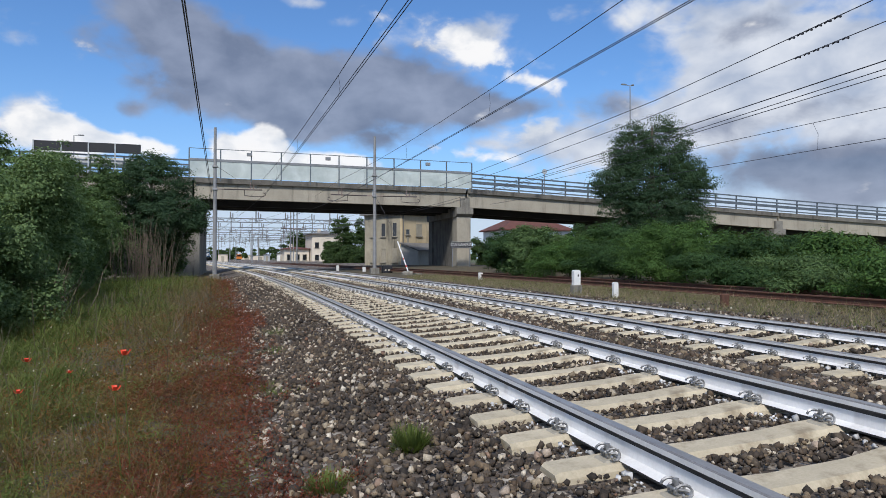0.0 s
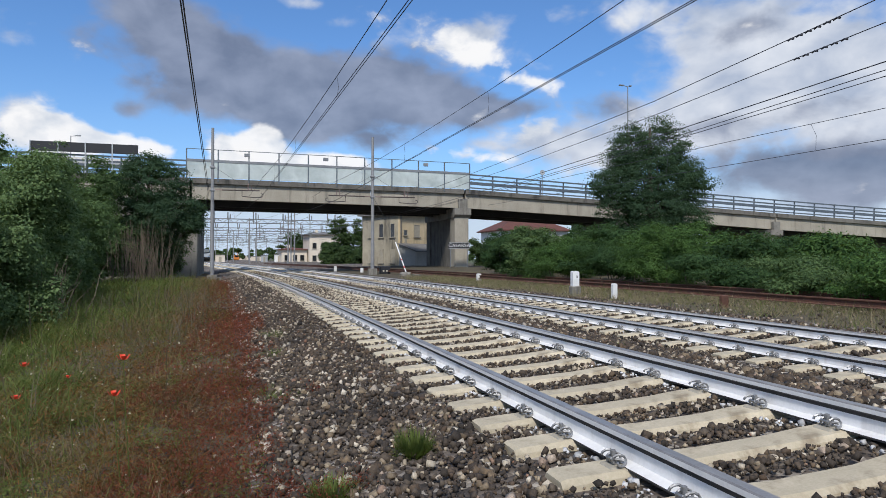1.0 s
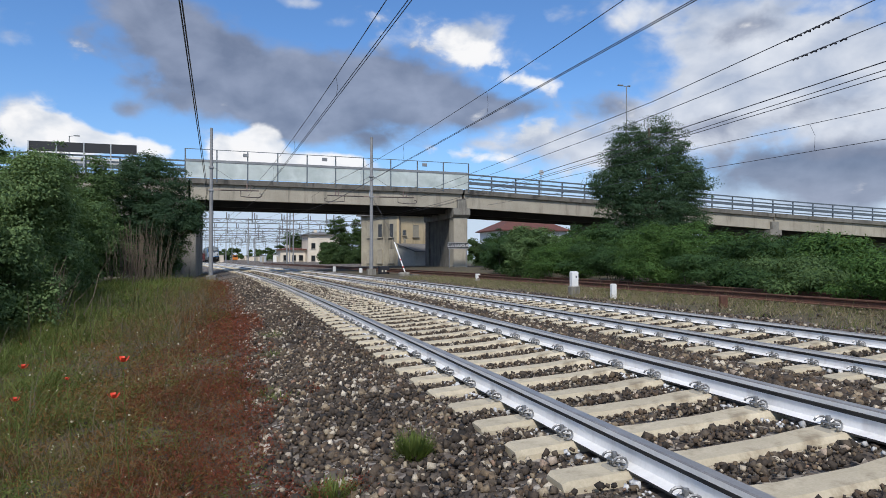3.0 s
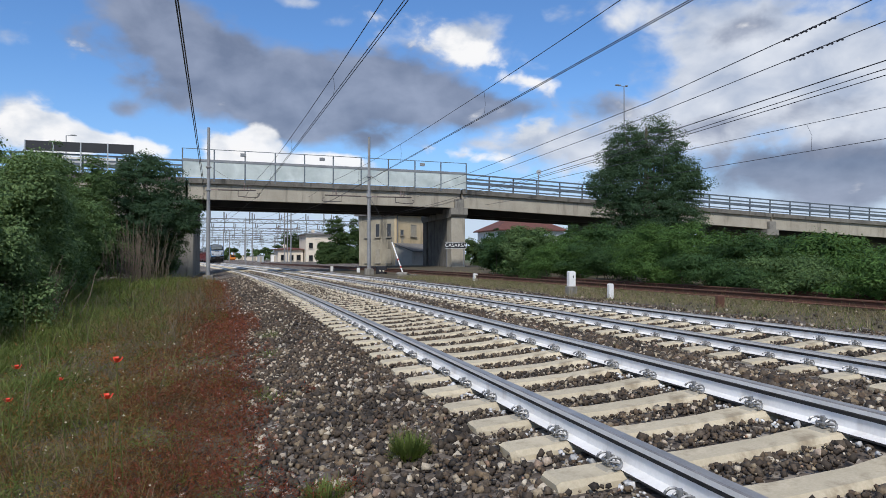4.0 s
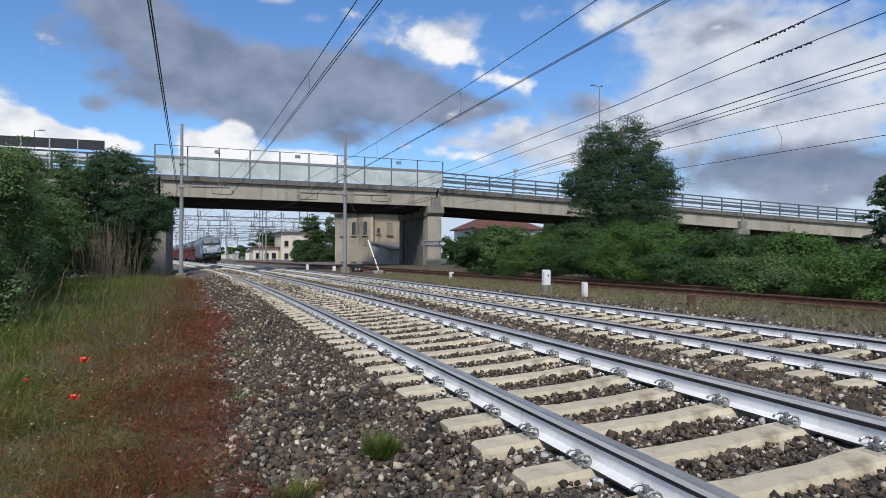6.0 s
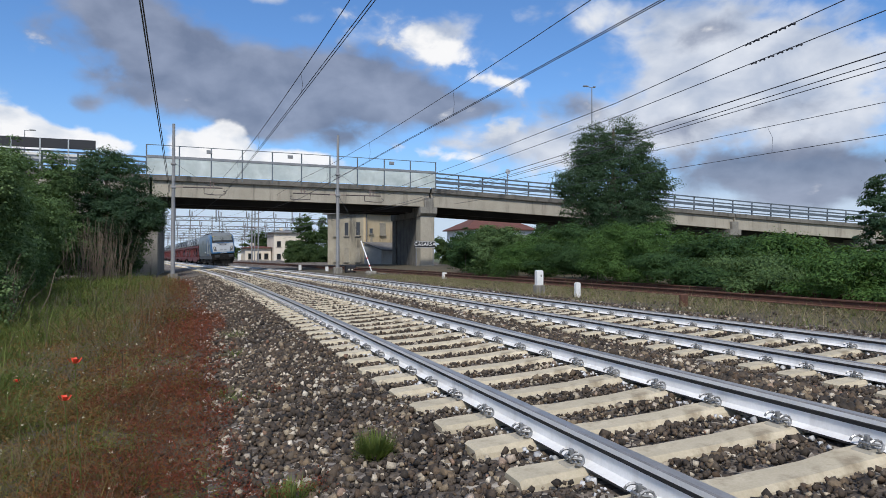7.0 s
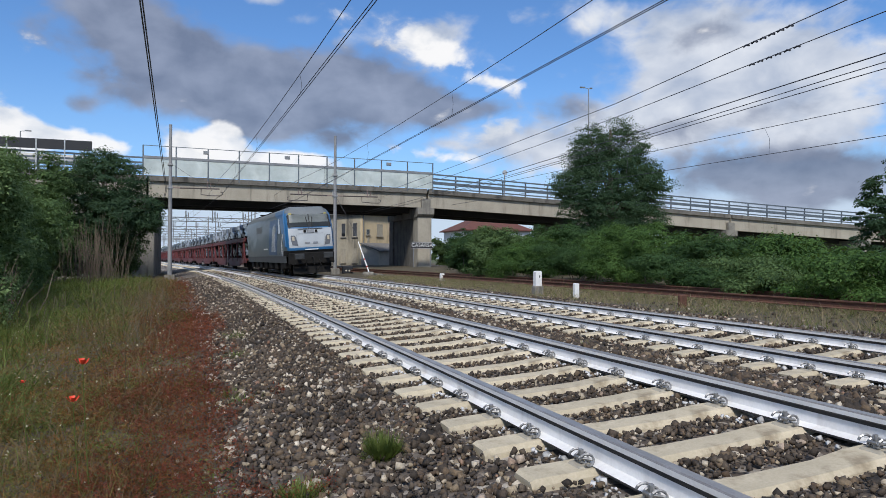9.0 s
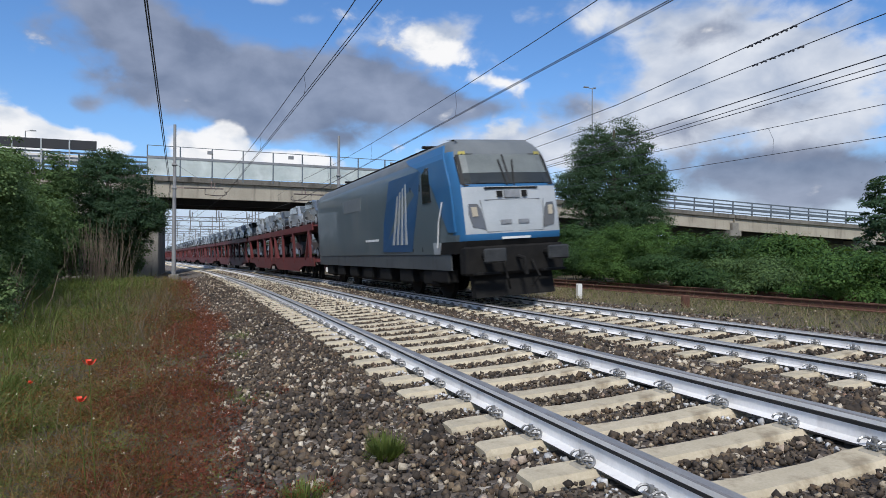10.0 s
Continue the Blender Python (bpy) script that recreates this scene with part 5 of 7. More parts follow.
def make_grass():
    rng = np.random.default_rng(15)
    # green tufts, thickest towards the shrubs
    x, y, o, s, way = clumps(rng, [(-6.8, -2.6, -4.0, 2.0, 6), (-6.8, -2.7, 2.0, 9, 30), (-7.5, -2.7, 9, 20, 17), (-8.5, -2.8, 20, 48, 7)], 22, 0.075)
    p = patches(x, y, 0.8, 3.0) + 0.5 * patches(x, y, 2.2, 5.0) + np.interp(o, [-6.5, -4.6, -3.9, -3.2, -2.5], [0.55, 0.28, -0.02, -0.30, -0.6]) + 0.28 * np.clip((5.0 - s) / 1.2, 0, 1)
    k = p > rng.normal(0.05, 0.10, len(p))
    x, y, o, s, way, p = x[k], y[k], o[k], s[k], way[k], p[k]
    h = rng.gamma(5, 0.05, len(x)) * np.clip(0.75 + 0.7 * p, 0.6, 1.6) * np.interp(s, [2, 5, 9, 14, 40], [0.36, 0.55, 0.8, 1.05, 1.2])
    bent_blades(x, y, h, rng.uniform(0.002, 0.0042, len(x)) * np.interp(s, [2, 12, 40], [0.8, 1.5, 2.8]), rng.uniform(0.3, 1.5, len(x)), way, rng, GRASS, "green_grass", "green wild grass in tufts beside the railway")
    # straw and dry brown stems in tufts
    x, y, o, s, way = clumps(rng, [(-5.6, -2.2, 2.0, 9, 17), (-5.2, -2.2, 9, 20, 18), (-5.4, -2.1, 20, 48, 9)], 12, 0.12)
    p = patches(x, y, 0.7, 9.0) + 0.4 * patches(x, y, 2.0, 7.0) + np.interp(o, [-5.6, -4.4, -3.3, -2.7, -2.3, -2.0], [-0.30, -0.02, 0.26, 0.05, -0.3, -0.7]) + 0.22 * np.clip((5.0 - s) / 1.2, 0, 1) + 0.22 * np.clip((s - 6) / 2, 0, 1) * np.clip(1 - abs(o + 3.0) / 0.6, 0, 1)
    k = (p > rng.normal(0.06, 0.12, len(p))) | ((rng.random(len(p)) < 0.10) & (o < -2.5))
    x, y, s, way = x[k], y[k], s[k], way[k]
    h = rng.gamma(4, 0.058, len(x)) * np.interp(s, [2, 5, 9, 14, 40], [0.42, 0.68, 0.95, 1.15, 1.25])
    bent_blades(x, y, h, rng.uniform(0.0012, 0.0026, len(x)) * np.interp(s, [2, 12, 40], [0.8, 1.5, 3.0]), rng.uniform(0.4, 1.7, len(x)), way, rng, STRAW, "dry_grass", "dry brown grass stems beside the ballast")
    # tall grey-brown stalks with seed heads
    x, y, o, s, way = clumps(rng, [(-5.6, -2.6, 2.4, 9, 1.4), (-5.8, -2.5, 9, 24, 1.5)], 7, 0.16)
    n = len(x)
    bent_blades(x, y, rng.gamma(9, 0.052, n) * np.interp(s, [2, 6, 12, 24], [0.5, 0.8, 1.2, 1.4]), rng.uniform(0.0008, 0.0015, n) * np.interp(s, [2, 12, 24], [0.9, 1.7, 2.4]), rng.uniform(0.05, 0.6, n), way, rng, TWIG, "seed_stalks", "tall grey-brown seed stalks in the verge", 1.3)
    # low herbs that close the sward
    x, y, o, s = scatter(rng, [(-7.0, -1.9, -5.0, 1.2, 1000), (-7.0, -1.9, 1.2, 4.8, 8500), (-7.0, -1.9, 4.8, 8, 3600), (-7.5, -2.1, 8, 18, 900), (-8.0, -2.1, 18, 45, 170)])
    q = 1.25 * patches(x, y, 1.1, 12.0) + 0.7 * patches(x, y, 3.4, 14.0)
    lump = patches(x, y, 5.5, 21.0)
    k = rng.random(len(x)) < np.interp(o, [-3.0, -2.2, -1.9], [1.0, 0.5, 0.1])
    x, y, o, s, q, lump = x[k], y[k], o[k], s[k], q[k], lump[k]
    tall = np.clip(q * 0.6 + lump * 1.3 + 0.55, 0.3, 1.7)
    z = ground_z(x, y) + rng.gamma(2.2, 0.026, len(x)) * tall * np.interp(s, [2, 20], [1.3, 3.0])
    pick = q + rng.normal(0, 0.16, len(x)) + np.interp(o, [-5.5, -4.0, -3.0], [0.22, 0.06, -0.12]) + 0.22 * np.clip(5.0 - s, 0, 1)
    for lo_q, hi_q, mt, nm, lb in ((-9, -0.55, STRAW, "dead_herbs", "dead brown herbs in the verge"), (-0.55, -0.04, RUSSET, "russet_herbs", "russet herbs in the verge"), (-0.04, 0.34, HERB, "low_herbs", "low olive herbs in the verge"), (0.34, 9, GRASS, "green_herbs", "low fresh green herbs in the verge")):
        g = (pick >= lo_q) & (pick < hi_q)
        mat_of(x[g], y[g], z[g], rng, 0.006, 0.015, s[g], mt, nm, lb, 0.45)
    # small mixed tufts close to the camera's standpoint
    for mt, nm, lb, dens, tall_h, w0 in ((RUSSET, "russet_tufts", "russet tufts of low herbs in the verge", 26, 0.085, 0.0026), (HERB, "olive_tufts", "olive tufts of low herbs in the verge", 34, 0.095, 0.0026),
                                         (STRAW, "straw_tufts", "bent straw stems in the verge", 20, 0.15, 0.0014), (GRASS, "grass_tufts", "small fresh grass tufts in the verge", 14, 0.11, 0.0022)):
        x, y, o, s, way = clumps(rng, [(-5.6, -2.35, 1.6, 5.6, dens), (-5.6, -2.5, 5.6, 9.0, dens * 0.5)], 26, 0.055)
        k = patches(x, y, 1.6, tall_h * 90) > rng.normal(-0.12, 0.10, len(x))
        x, y, s, way = x[k], y[k], s[k], way[k]
        n = len(x)
        bent_blades(x, y, rng.gamma(4, tall_h / 4, n), rng.uniform(0.6, 1.2, n) * w0 * np.interp(s, [2, 9], [1.0, 1.9]), rng.uniform(0.2, 1.5, n), way, rng, mt, nm, lb)
    # pale seed heads and daisies
    x, y, o, s = scatter(rng, [(-5.5, -2.4, 2.4, 9, 13), (-5.5, -2.4, 9, 16, 6)])
    mat_of(x, y, ground_z(x, y) + rng.uniform(0.06, 0.26, len(x)), rng, 0.005, 0.009, s, BLOOM, "pale_blossoms", "small pale blossoms scattered over the verge", 1.6)
    # verge between the second track and the hedge
    x, y, o, s = scatter(rng, [(7.9, 9.4, 4, 40, 300), (9.3, 11.2, 4, 40, 260), (11.2, 13.5, 4, 42, 220)])
    k = patches(x, y, 0.5, 4.0) + np.interp(o, [7.9, 8.6, 13], [-0.2, 0.35, 0.4]) > rng.normal(0.05, 0.15, len(x))
    x, y = x[k], y[k]
    half = rng.random(len(x)) < 0.75
    for sel, mat, nm, lb in ((half, PALE_STRAW, "dry_grass", "pale dry grass along the rusty siding"), (~half, GRASS, "green_grass", "green weeds along the rusty siding")):
        n = int(sel.sum())
        blades(x[sel], y[sel], rng.gamma(4, 0.036, n), rng.uniform(0.003, 0.007, n), rng.uniform(0.3, 1.2, n), rng, mat, nm, lb)
    # red stonecrop cushions along the ballast, russet ones farther in
    x, y, o, s = scatter(rng, [(-5.0, -1.3, 1.2, 4.8, 9500), (-5.0, -1.3, 4.8, 8, 5200), (-3.4, -1.5, 8, 18, 1700), (-3.2, -1.6, 18, 40, 300)])
    lump = patches(x, y, 6.0, 31.0)
    p = patches(x, y, 1.3, 6.0) * 0.8 + patches(x, y, 4.0, 2.0) * 0.5 + lump * 0.25 + np.interp(o, [-5.0, -3.6, -3.0, -2.5, -2.2, -1.95, -1.75, -1.5], [-0.25, -0.06, 0.10, 0.36, 0.56, 0.46, 0.06, -0.3])
    p = p + 0.20 * np.clip((5.0 - s) / 1.5, 0, 1)
    k = p > rng.normal(0.12, 0.05, len(p))
    x, y, o, s, lump, p = x[k], y[k], o[k], s[k], lump[k], p[k]
    z = ground_z(x, y) + rng.gamma(2.5, 0.022, len(x)) * np.clip(0.55 + 1.0 * (p - 0.1) + lump, 0.25, 1.9) * np.interp(s, [2, 20], [1.0, 1.6])
    red = o + rng.normal(0, 0.15, len(x)) + 0.5 * patches(x, y, 1.7, 40.0) > -3.1
    for g, mt, nm, lb in ((red, SEDUM, "red_stonecrop", "low cushions of red stonecrop along the ballast edge"), (~red, RUSSET, "russet_stonecrop", "low cushions of russet stonecrop in the verge")):
        mat_of(x[g], y[g], z[g], rng, 0.005, 0.012, s[g], mt, nm, lb, 0.55)


make_grass()


def make_tuft(x, y, h, n, seed, spread=0.10):
    """Blades fanning out of one root."""
    rng = np.random.default_rng(seed)
    root = np.array([x, y, float(ground_z(np.array(x), np.array(y))) - 0.02])
    a = rng.uniform(0, 6.283, n)
    out = np.stack([np.cos(a), np.sin(a), np.zeros(n)], -1)
    side = np.stack([-np.sin(a), np.cos(a), np.zeros(n)], -1) * rng.uniform(0.0018, 0.004, n)[:, None]
    reach, hh = np.sqrt(rng.random(n)) * spread * 2.1, h * rng.beta(1.6, 2.2, n) * 1.15
    mid = root + out * (reach * 0.75)[:, None] + np.array([0, 0, 1.0]) * (hh * 0.55)[:, None]
    tip = root + out * (reach * rng.uniform(0.8, 1.15, n))[:, None] + np.array([0, 0, 1.0]) * hh[:, None]
    v = np.concatenate([root[None], np.stack([mid + side, tip, mid - side], 1).reshape(-1, 3)])
    k = 1 + 3 * np.arange(n)
    ob = arrays("weed_tuft", v, np.stack([np.zeros(n, int), k, k + 1, k + 2], -1), GRASS)
    tagged(ob, "small green weed tuft growing in the ballast", "weed", "weeds in the ballast")


for i, (x, y, h, n, sp) in enumerate(((1.07, 4.13, 0.20, 1100, 0.08), (0.50, 3.75, 0.16, 700, 0.09), (0.58, 11.6, 0.16, 200, 0.18), (0.38, 6.6, 0.12, 160, 0.12), (0.25, 7.0, 0.12, 160, 0.12), (0.45, 9.5, 0.13, 150, 0.15), (4.5, 7.2, 0.10, 90, 0.08))):
    make_tuft(x, y, h, n, 600 + i, sp)


def make_poppy(x, y, z, size):
    g = float(ground_z(np.array(x), np.array(y)))
    ob = thing("poppy", "red poppy flower on a thin stem in the dry grass", "flower", pose(x, y, g), "poppies")
    h = z - g
    bm = bmesh.new()
    tube(bm, [(0.04, 0.03, 0), (0.015, 0.02, h * 0.5), (0, 0, h)], 0.004, 5, 0.0025)
    part("stem", bm, GRASS, ob)
    for k in range(4):
        a = k * 1.57 + 0.3
        bm = bmesh.new()
        rows = []
        for i in range(4):
            u = i / 3
            rad, up = size * (0.15 + 1.0 * u - 0.1 * u * u), size * (-0.2 + 0.85 * u * u)
            wd = 0.95 * math.sin(0.5 + 1.6 * u)
            rows.append([bm.verts.new((math.cos(a + j * wd * 0.55) * rad, math.sin(a + j * wd * 0.55) * rad, h + up + 0.06 * size * abs(j))) for j in (-1, -0.4, 0.4, 1)])
        for p, q in zip(rows, rows[1:]):
            for j in range(3):
                bm.faces.new((p[j], p[j + 1], q[j + 1], q[j]))
        part("petal", bm, POPPY, ob)
    bm = bmesh.new()
    bmesh.ops.create_icosphere(bm, subdivisions=1, radius=size * 0.22, matrix=Matrix.Translation((0, 0, h + size * 0.25)))
    part("seed_head", bm, RUBBER, ob)


for x, y, z, k in ((-0.71, 4.61, 0.33, 0.038), (-0.73, 4.42, 0.14, 0.034), (-1.44, 5.26, 0.22, 0.030), (-1.33, 4.7, 0.10, 0.026), (-1.15, 5.17, 0.14, 0.020)):
    make_poppy(x, y, z, k)

# ---- buildings beyond the bridge ----


def add_window(parent, m, w, h, closed=False):
    """Recess frame, pane and sill on a wall whose outside is -y of m."""
    win = part("window", (lambda b: (box(b, -w / 2 - 0.08, w / 2 + 0.08, -0.05, 0.02, -0.08, 0), box(b, -w / 2 - 0.08, w / 2 + 0.08, -0.05, 0.02, h, h + 0.08),
                                     box(b, -w / 2 - 0.08, -w / 2, -0.05, 0.02, 0, h), box(b, w / 2, w / 2 + 0.08, -0.05, 0.02, 0, h), b)[-1])(bmesh.new()), SHUTTER, parent)
    win.matrix_basis = m
    bm = bmesh.new()
    box(bm, -w / 2, w / 2, -0.02, 0.02, 0, h)
    part("pane", bm, SHUTTER if closed else WINDOW_DARK, win)
    bm = bmesh.new()
    box(bm, -w / 2 - 0.15, w / 2 + 0.15, -0.14, 0.02, -0.15, -0.08)
    part("sill", bm, CONCRETE_DARK, win)
    return win


def hip_roof(bm, x0, x1, y0, y1, z, rise, over=0.5):
    x0, x1, y0, y1 = x0 - over, x1 + over, y0 - over, y1 + over
    d = min(x1 - x0, y1 - y0) / 2
    if x1 - x0 >= y1 - y0:
        r = [(x0 + d, (y0 + y1) / 2, z + rise), (x1 - d, (y0 + y1) / 2, z + rise)]
    else:
        r = [((x0 + x1) / 2, y0 + d, z + rise), ((x0 + x1) / 2, y1 - d, z + rise)]
    lo = [bm.verts.new(v) for v in ((x0, y0, z), (x1, y0, z), (x1, y1, z), (x0, y1, z))]
    lb = [bm.verts.new(v.co - Vector((0, 0, 0.15))) for v in lo]
    a, b = [bm.verts.new(v) for v in r]
    if x1 - x0 >= y1 - y0:
        fs = [(lo[0], lo[1], b, a), (lo[1], lo[2], b), (lo[2], lo[3], a, b), (lo[3], lo[0], a)]
    else:
        fs = [(lo[0], lo[1], a), (lo[1], lo[2], b, a), (lo[2], lo[3], b), (lo[3], lo[0], a, b)]
    for f in fs:
        bm.faces.new(f)
    bm.faces.new(lb[::-1])
    for i in range(4):
        bm.faces.new((lo[(i + 1) % 4], lo[i], lb[i], lb[(i + 1) % 4]))


def railway_house():
    # corner nearest the line; one wall runs away to the left, one to the right
    turn = 35.0
    m = pose(17.27, 74.0, -0.4, 0, 0, turn)      # local +x along the yellow wall, +y along the old wall
    ho = thing("railway_house", "two-storey yellow railway house with weathered beige side", "house", m)
    Wd, D, Hh = 7.5, 6.0, 6.45
    bm = bmesh.new()
    box(bm, 0.0, Wd, 0.0, 0.3, 0, Hh)
    part("wall", bm, YELLOW_WALL, ho)
    bm = bmesh.new()
    box(bm, 0.0, 0.3, 0.3, D, 0, Hh)
    part("wall", bm, BEIGE_WALL, ho, "stained beige plaster wall")
    for x0, x1, y0, y1 in ((0.3, Wd, D - 0.3, D), (Wd - 0.3, Wd, 0.3, D - 0.3)):
        bm = bmesh.new()
        box(bm, x0, x1, y0, y1, 0, Hh)
        part("wall", bm, BEIGE_WALL, ho)
    bm = bmesh.new()
    hip_roof(bm, 0, Wd, 0, D, Hh + 0.15, 1.0, 0.45)
    part("roof", bm, ROOF_GREY, ho)
    for y in (1.1, 2.9, 4.6):
        for z in (0.9, 3.9):
            add_window(ho, pose(0.0, y, z, 0, 0, -90), 0.60, 1.5, z < 2 or y == 4.6)
    add_window(ho, pose(0.95, 0.0, 4.1), 0.5, 0.55)
    add_window(ho, pose(3.0, 0.0, 4.0), 0.9, 1.3, True)
    bm = bmesh.new()
    tube(bm, [(0.12, -0.08, 0.1), (0.12, -0.08, Hh)], 0.06, 8)
    part("drain_pipe", bm, ROOF_GREY, ho)
    bm = bmesh.new()
    box(bm, 0.8, 1.15, -0.06, -0.01, 3.0, 3.8)
    part("meter_box", bm, SHUTTER, ho)
    # lean-to at the foot of the yellow wall
    bm = bmesh.new()
    prism(bm, [(-2.6, 0), (-0.02, 0), (-0.02, 3.0), (-2.6, 2.2)], "x", -0.2, 6.0)
    part("lean_to", bm, WHITEWASH, ho, "stained whitewashed lean-to shed")
    bm = bmesh.new()
    prism(bm, [(-2.9, 2.12), (-0.03, 3.02), (-0.03, 3.14), (-2.9, 2.24)], "x", -0.45, 6.2)
    part("lean_to_roof", bm, ROOF_GREY, ho)


railway_house()


def plain_house(name, label, m, w, d, h, rise, wall, roof, wins):
    ho = thing(name, label, "house", m)
    for x0, x1, y0, y1 in ((0, w, 0, 0.3), (0, w, d - 0.3, d), (0, 0.3, 0.3, d - 0.3), (w - 0.3, w, 0.3, d - 0.3)):
        bm = bmesh.new()
        box(bm, x0, x1, y0, y1, -0.5, h)
        part("wall", bm, wall, ho)
    bm = bmesh.new()
    hip_roof(bm, 0, w, 0, d, h + 0.15, rise, 0.6)
    part("roof", bm, roof, ho)
    bm = bmesh.new()
    box(bm, w * 0.3, w * 0.3 + 0.7, d * 0.5, d * 0.5 + 0.6, h + rise * 0.5, h + rise + 0.8)
    part("chimney", bm, wall, ho)
    for x, z in wins:
        add_window(ho, pose(x, 0, z), 0.9, 1.3)
    return ho


plain_house("house", "white house with red tiled hip roof behind the hedge", pose(38.2, 95.0, -0.3), 11.4, 9.0, 5.6, 2.6, WHITE, ROOF_TILE, ((1.5, 3.4), (4.5, 3.4), (8.5, 3.4)))
st = plain_house("station_building", "cream station building beside the far platforms", pose(15.4, 161.0, -0.5, 0, 0, 4), 7.5, 10, 7.2, 0.6, CREAM_WALL, ROOF_GREY, ((1.2, 3.9), (3.4, 3.9), (5.6, 3.9), (1.2, 0.9), (3.4, 0.9)))
plain_house("station_building", "low station wing with brown canopy", pose(9.0, 163.0, -0.5, 0, 0, 4), 6.0, 8, 3.6, 0.5, CREAM_WALL, ROOF_TILE, ((1.2, 1.0), (3.2, 1.0), (4.9, 1.0)))
for i, (px, py, w, h, mt) in enumerate(((7.6, 168, 2.2, 2.4, WHITE), (4.6, 175, 1.6, 2.2, GALV), (-8.5, 230, 3.0, 2.6, CREAM_WALL), (3.0, 260, 5.0, 2.2, CREAM_WALL), (-3.0, 380, 8.0, 3.0, CREAM_WALL))):
    hut = thing("trackside_hut", "small pale hut beside the station tracks", "hut", pose(px, py, -0.45), "huts in the station")
    bm = bmesh.new()
    box(bm, 0, w, 0, 1.8, 0, h, 0.03)
    part("body", bm, mt, hut)
    bm = bmesh.new()
    box(bm, -0.15, w + 0.15, -0.15, 1.95, h, h + 0.12)
    part("roof", bm, ROOF_GREY, hut)
    bm = bmesh.new()
    box(bm, w * 0.35, w * 0.65, -0.04, 0.0, 0.05, min(h - 0.3, 2.0))
    part("door", bm, SHUTTER, hut)


def track_machine():
    m = thing("track_machine", "orange rail maintenance machine standing in the station", "rail vehicle", pose(-2.6, 330.0, -0.2, 0, 0, 4))
    for name, b, mat in (("body", (-1.2, 1.2, 0, 4.5, 0.7, 1.7), ORANGE), ("cab", (-1.1, 1.1, 0.3, 2.0, 1.7, 2.9), ORANGE), ("windscreen", (-0.9, 0.9, 0.22, 0.3, 1.9, 2.7), WINDOW_DARK), ("chassis", (-1.0, 1.0, 0.2, 4.3, 0.35, 0.7), UNDER)):
        bm = bmesh.new()
        box(bm, *b, 0.05 if mat is ORANGE else 0)
        part(name, bm, mat, m)
    for sg in (-1, 1):
        for y in (0.9, 3.5):
            bm = bmesh.new()
            tube(bm, [(sg * 0.68, y, 0.36), (sg * 0.82, y, 0.36)], 0.36, 12)
            part("wheel", bm, UNDER, m)
    bm = bmesh.new()
    tube(bm, [(0.5, 3.2, 1.7), (0.5, 3.8, 3.4), (0.5, 1.8, 4.0)], 0.12, 6)
    part("crane_arm", bm, ORANGE, m)


track_machine()

# ---- trackside small things ----


def station_sign():
    sg = thing("station_sign", "black station name board with white letters by the pier", "sign", pose(18.66, 56.5, 1.80))
    bm = bmesh.new()
    box(bm, -1.0, 1.0, 0, 0.06, 0.05, 0.63, 0.01)
    part("board", bm, BLACK, sg)
    bm = bmesh.new()
    for x0, x1, z0, z1 in ((-0.98, 0.98, 0.595, 0.615), (-0.98, 0.98, 0.065, 0.085)):
        box(bm, x0, x1, -0.012, -0.002, z0, z1)
    part("border", bm, WHITE, sg)
    for x in (-0.8, 0.8):
        bm = bmesh.new()
        tube(bm, [(x, 0.09, -2.2), (x, 0.09, 0.7)], 0.04, 6)
        part("post", bm, GALV_DARK, sg)
    cu = bpy.data.curves.new("lettering", "FONT")
    cu.body, cu.size, cu.extrude, cu.align_x, cu.align_y = "CASARSA", 0.44, 0.006, "CENTER", "CENTER"
    cu.space_character = 1.12
    tmp = new("lettering_curve", cu)
    me = bpy.data.meshes.new_from_object(tmp.evaluated_get(bpy.context.evaluated_depsgraph_get()))
    bpy.data.objects.remove(tmp)
    me.materials.clear()
    me.materials.append(WHITE)
    ob = share("lettering", me, sg, pose(0, -0.008, 0.35, 90, 0, 0))
    tagged(ob, label="white capital letters")


station_sign()


def white_marker(x, y, w, h, label, name="marker_post", plinth=0.0):
    g = float(ground_z(np.array(x), np.array(y)))
    ob = thing(name, label, name.replace("_", " "), pose(x, y, g), "white markers")
    if plinth:
        bm = bmesh.new()
        box(bm, -w * 0.7, w * 0.7, -w * 0.6, w * 0.6, -0.1, plinth, 0.02)
        part("plinth", bm, CONCRETE_DARK, ob)
    bm = bmesh.new()
    prism(bm, [(-w / 2, plinth), (w / 2, plinth), (w / 2, plinth + h * 0.93), (w * 0.3, plinth + h), (-w * 0.3, plinth + h), (-w / 2, plinth + h * 0.93)], "y", -w * 0.4, w * 0.4)
    part("body", bm, WHITE, ob)
    if plinth:
        bm = bmesh.new()
        box(bm, w * 0.05, w * 0.2, -w * 0.43, -w * 0.4, plinth + h * 0.55, plinth + h * 0.7)
        part("plate", bm, BLACK, ob)


white_marker(10.6, 19.8, 0.23, 0.50, "white trackside relay cabinet on a dark concrete base", "relay_cabinet", 0.30)
white_marker(10.77, 17.65, 0.15, 0.46, "short white concrete marker post in dry grass")
white_marker(12.0, 33.0, 0.22, 0.40, "short white concrete marker post in dry grass")
white_marker(8.4, 62.6, 0.25, 0.5, "short white marker post under the bridge")
white_marker(9.9, 56.8, 0.25, 0.4, "short white marker post under the bridge")
white_marker(13.4, 9.6, 0.20, 0.4, "short white concrete marker post in dry grass")


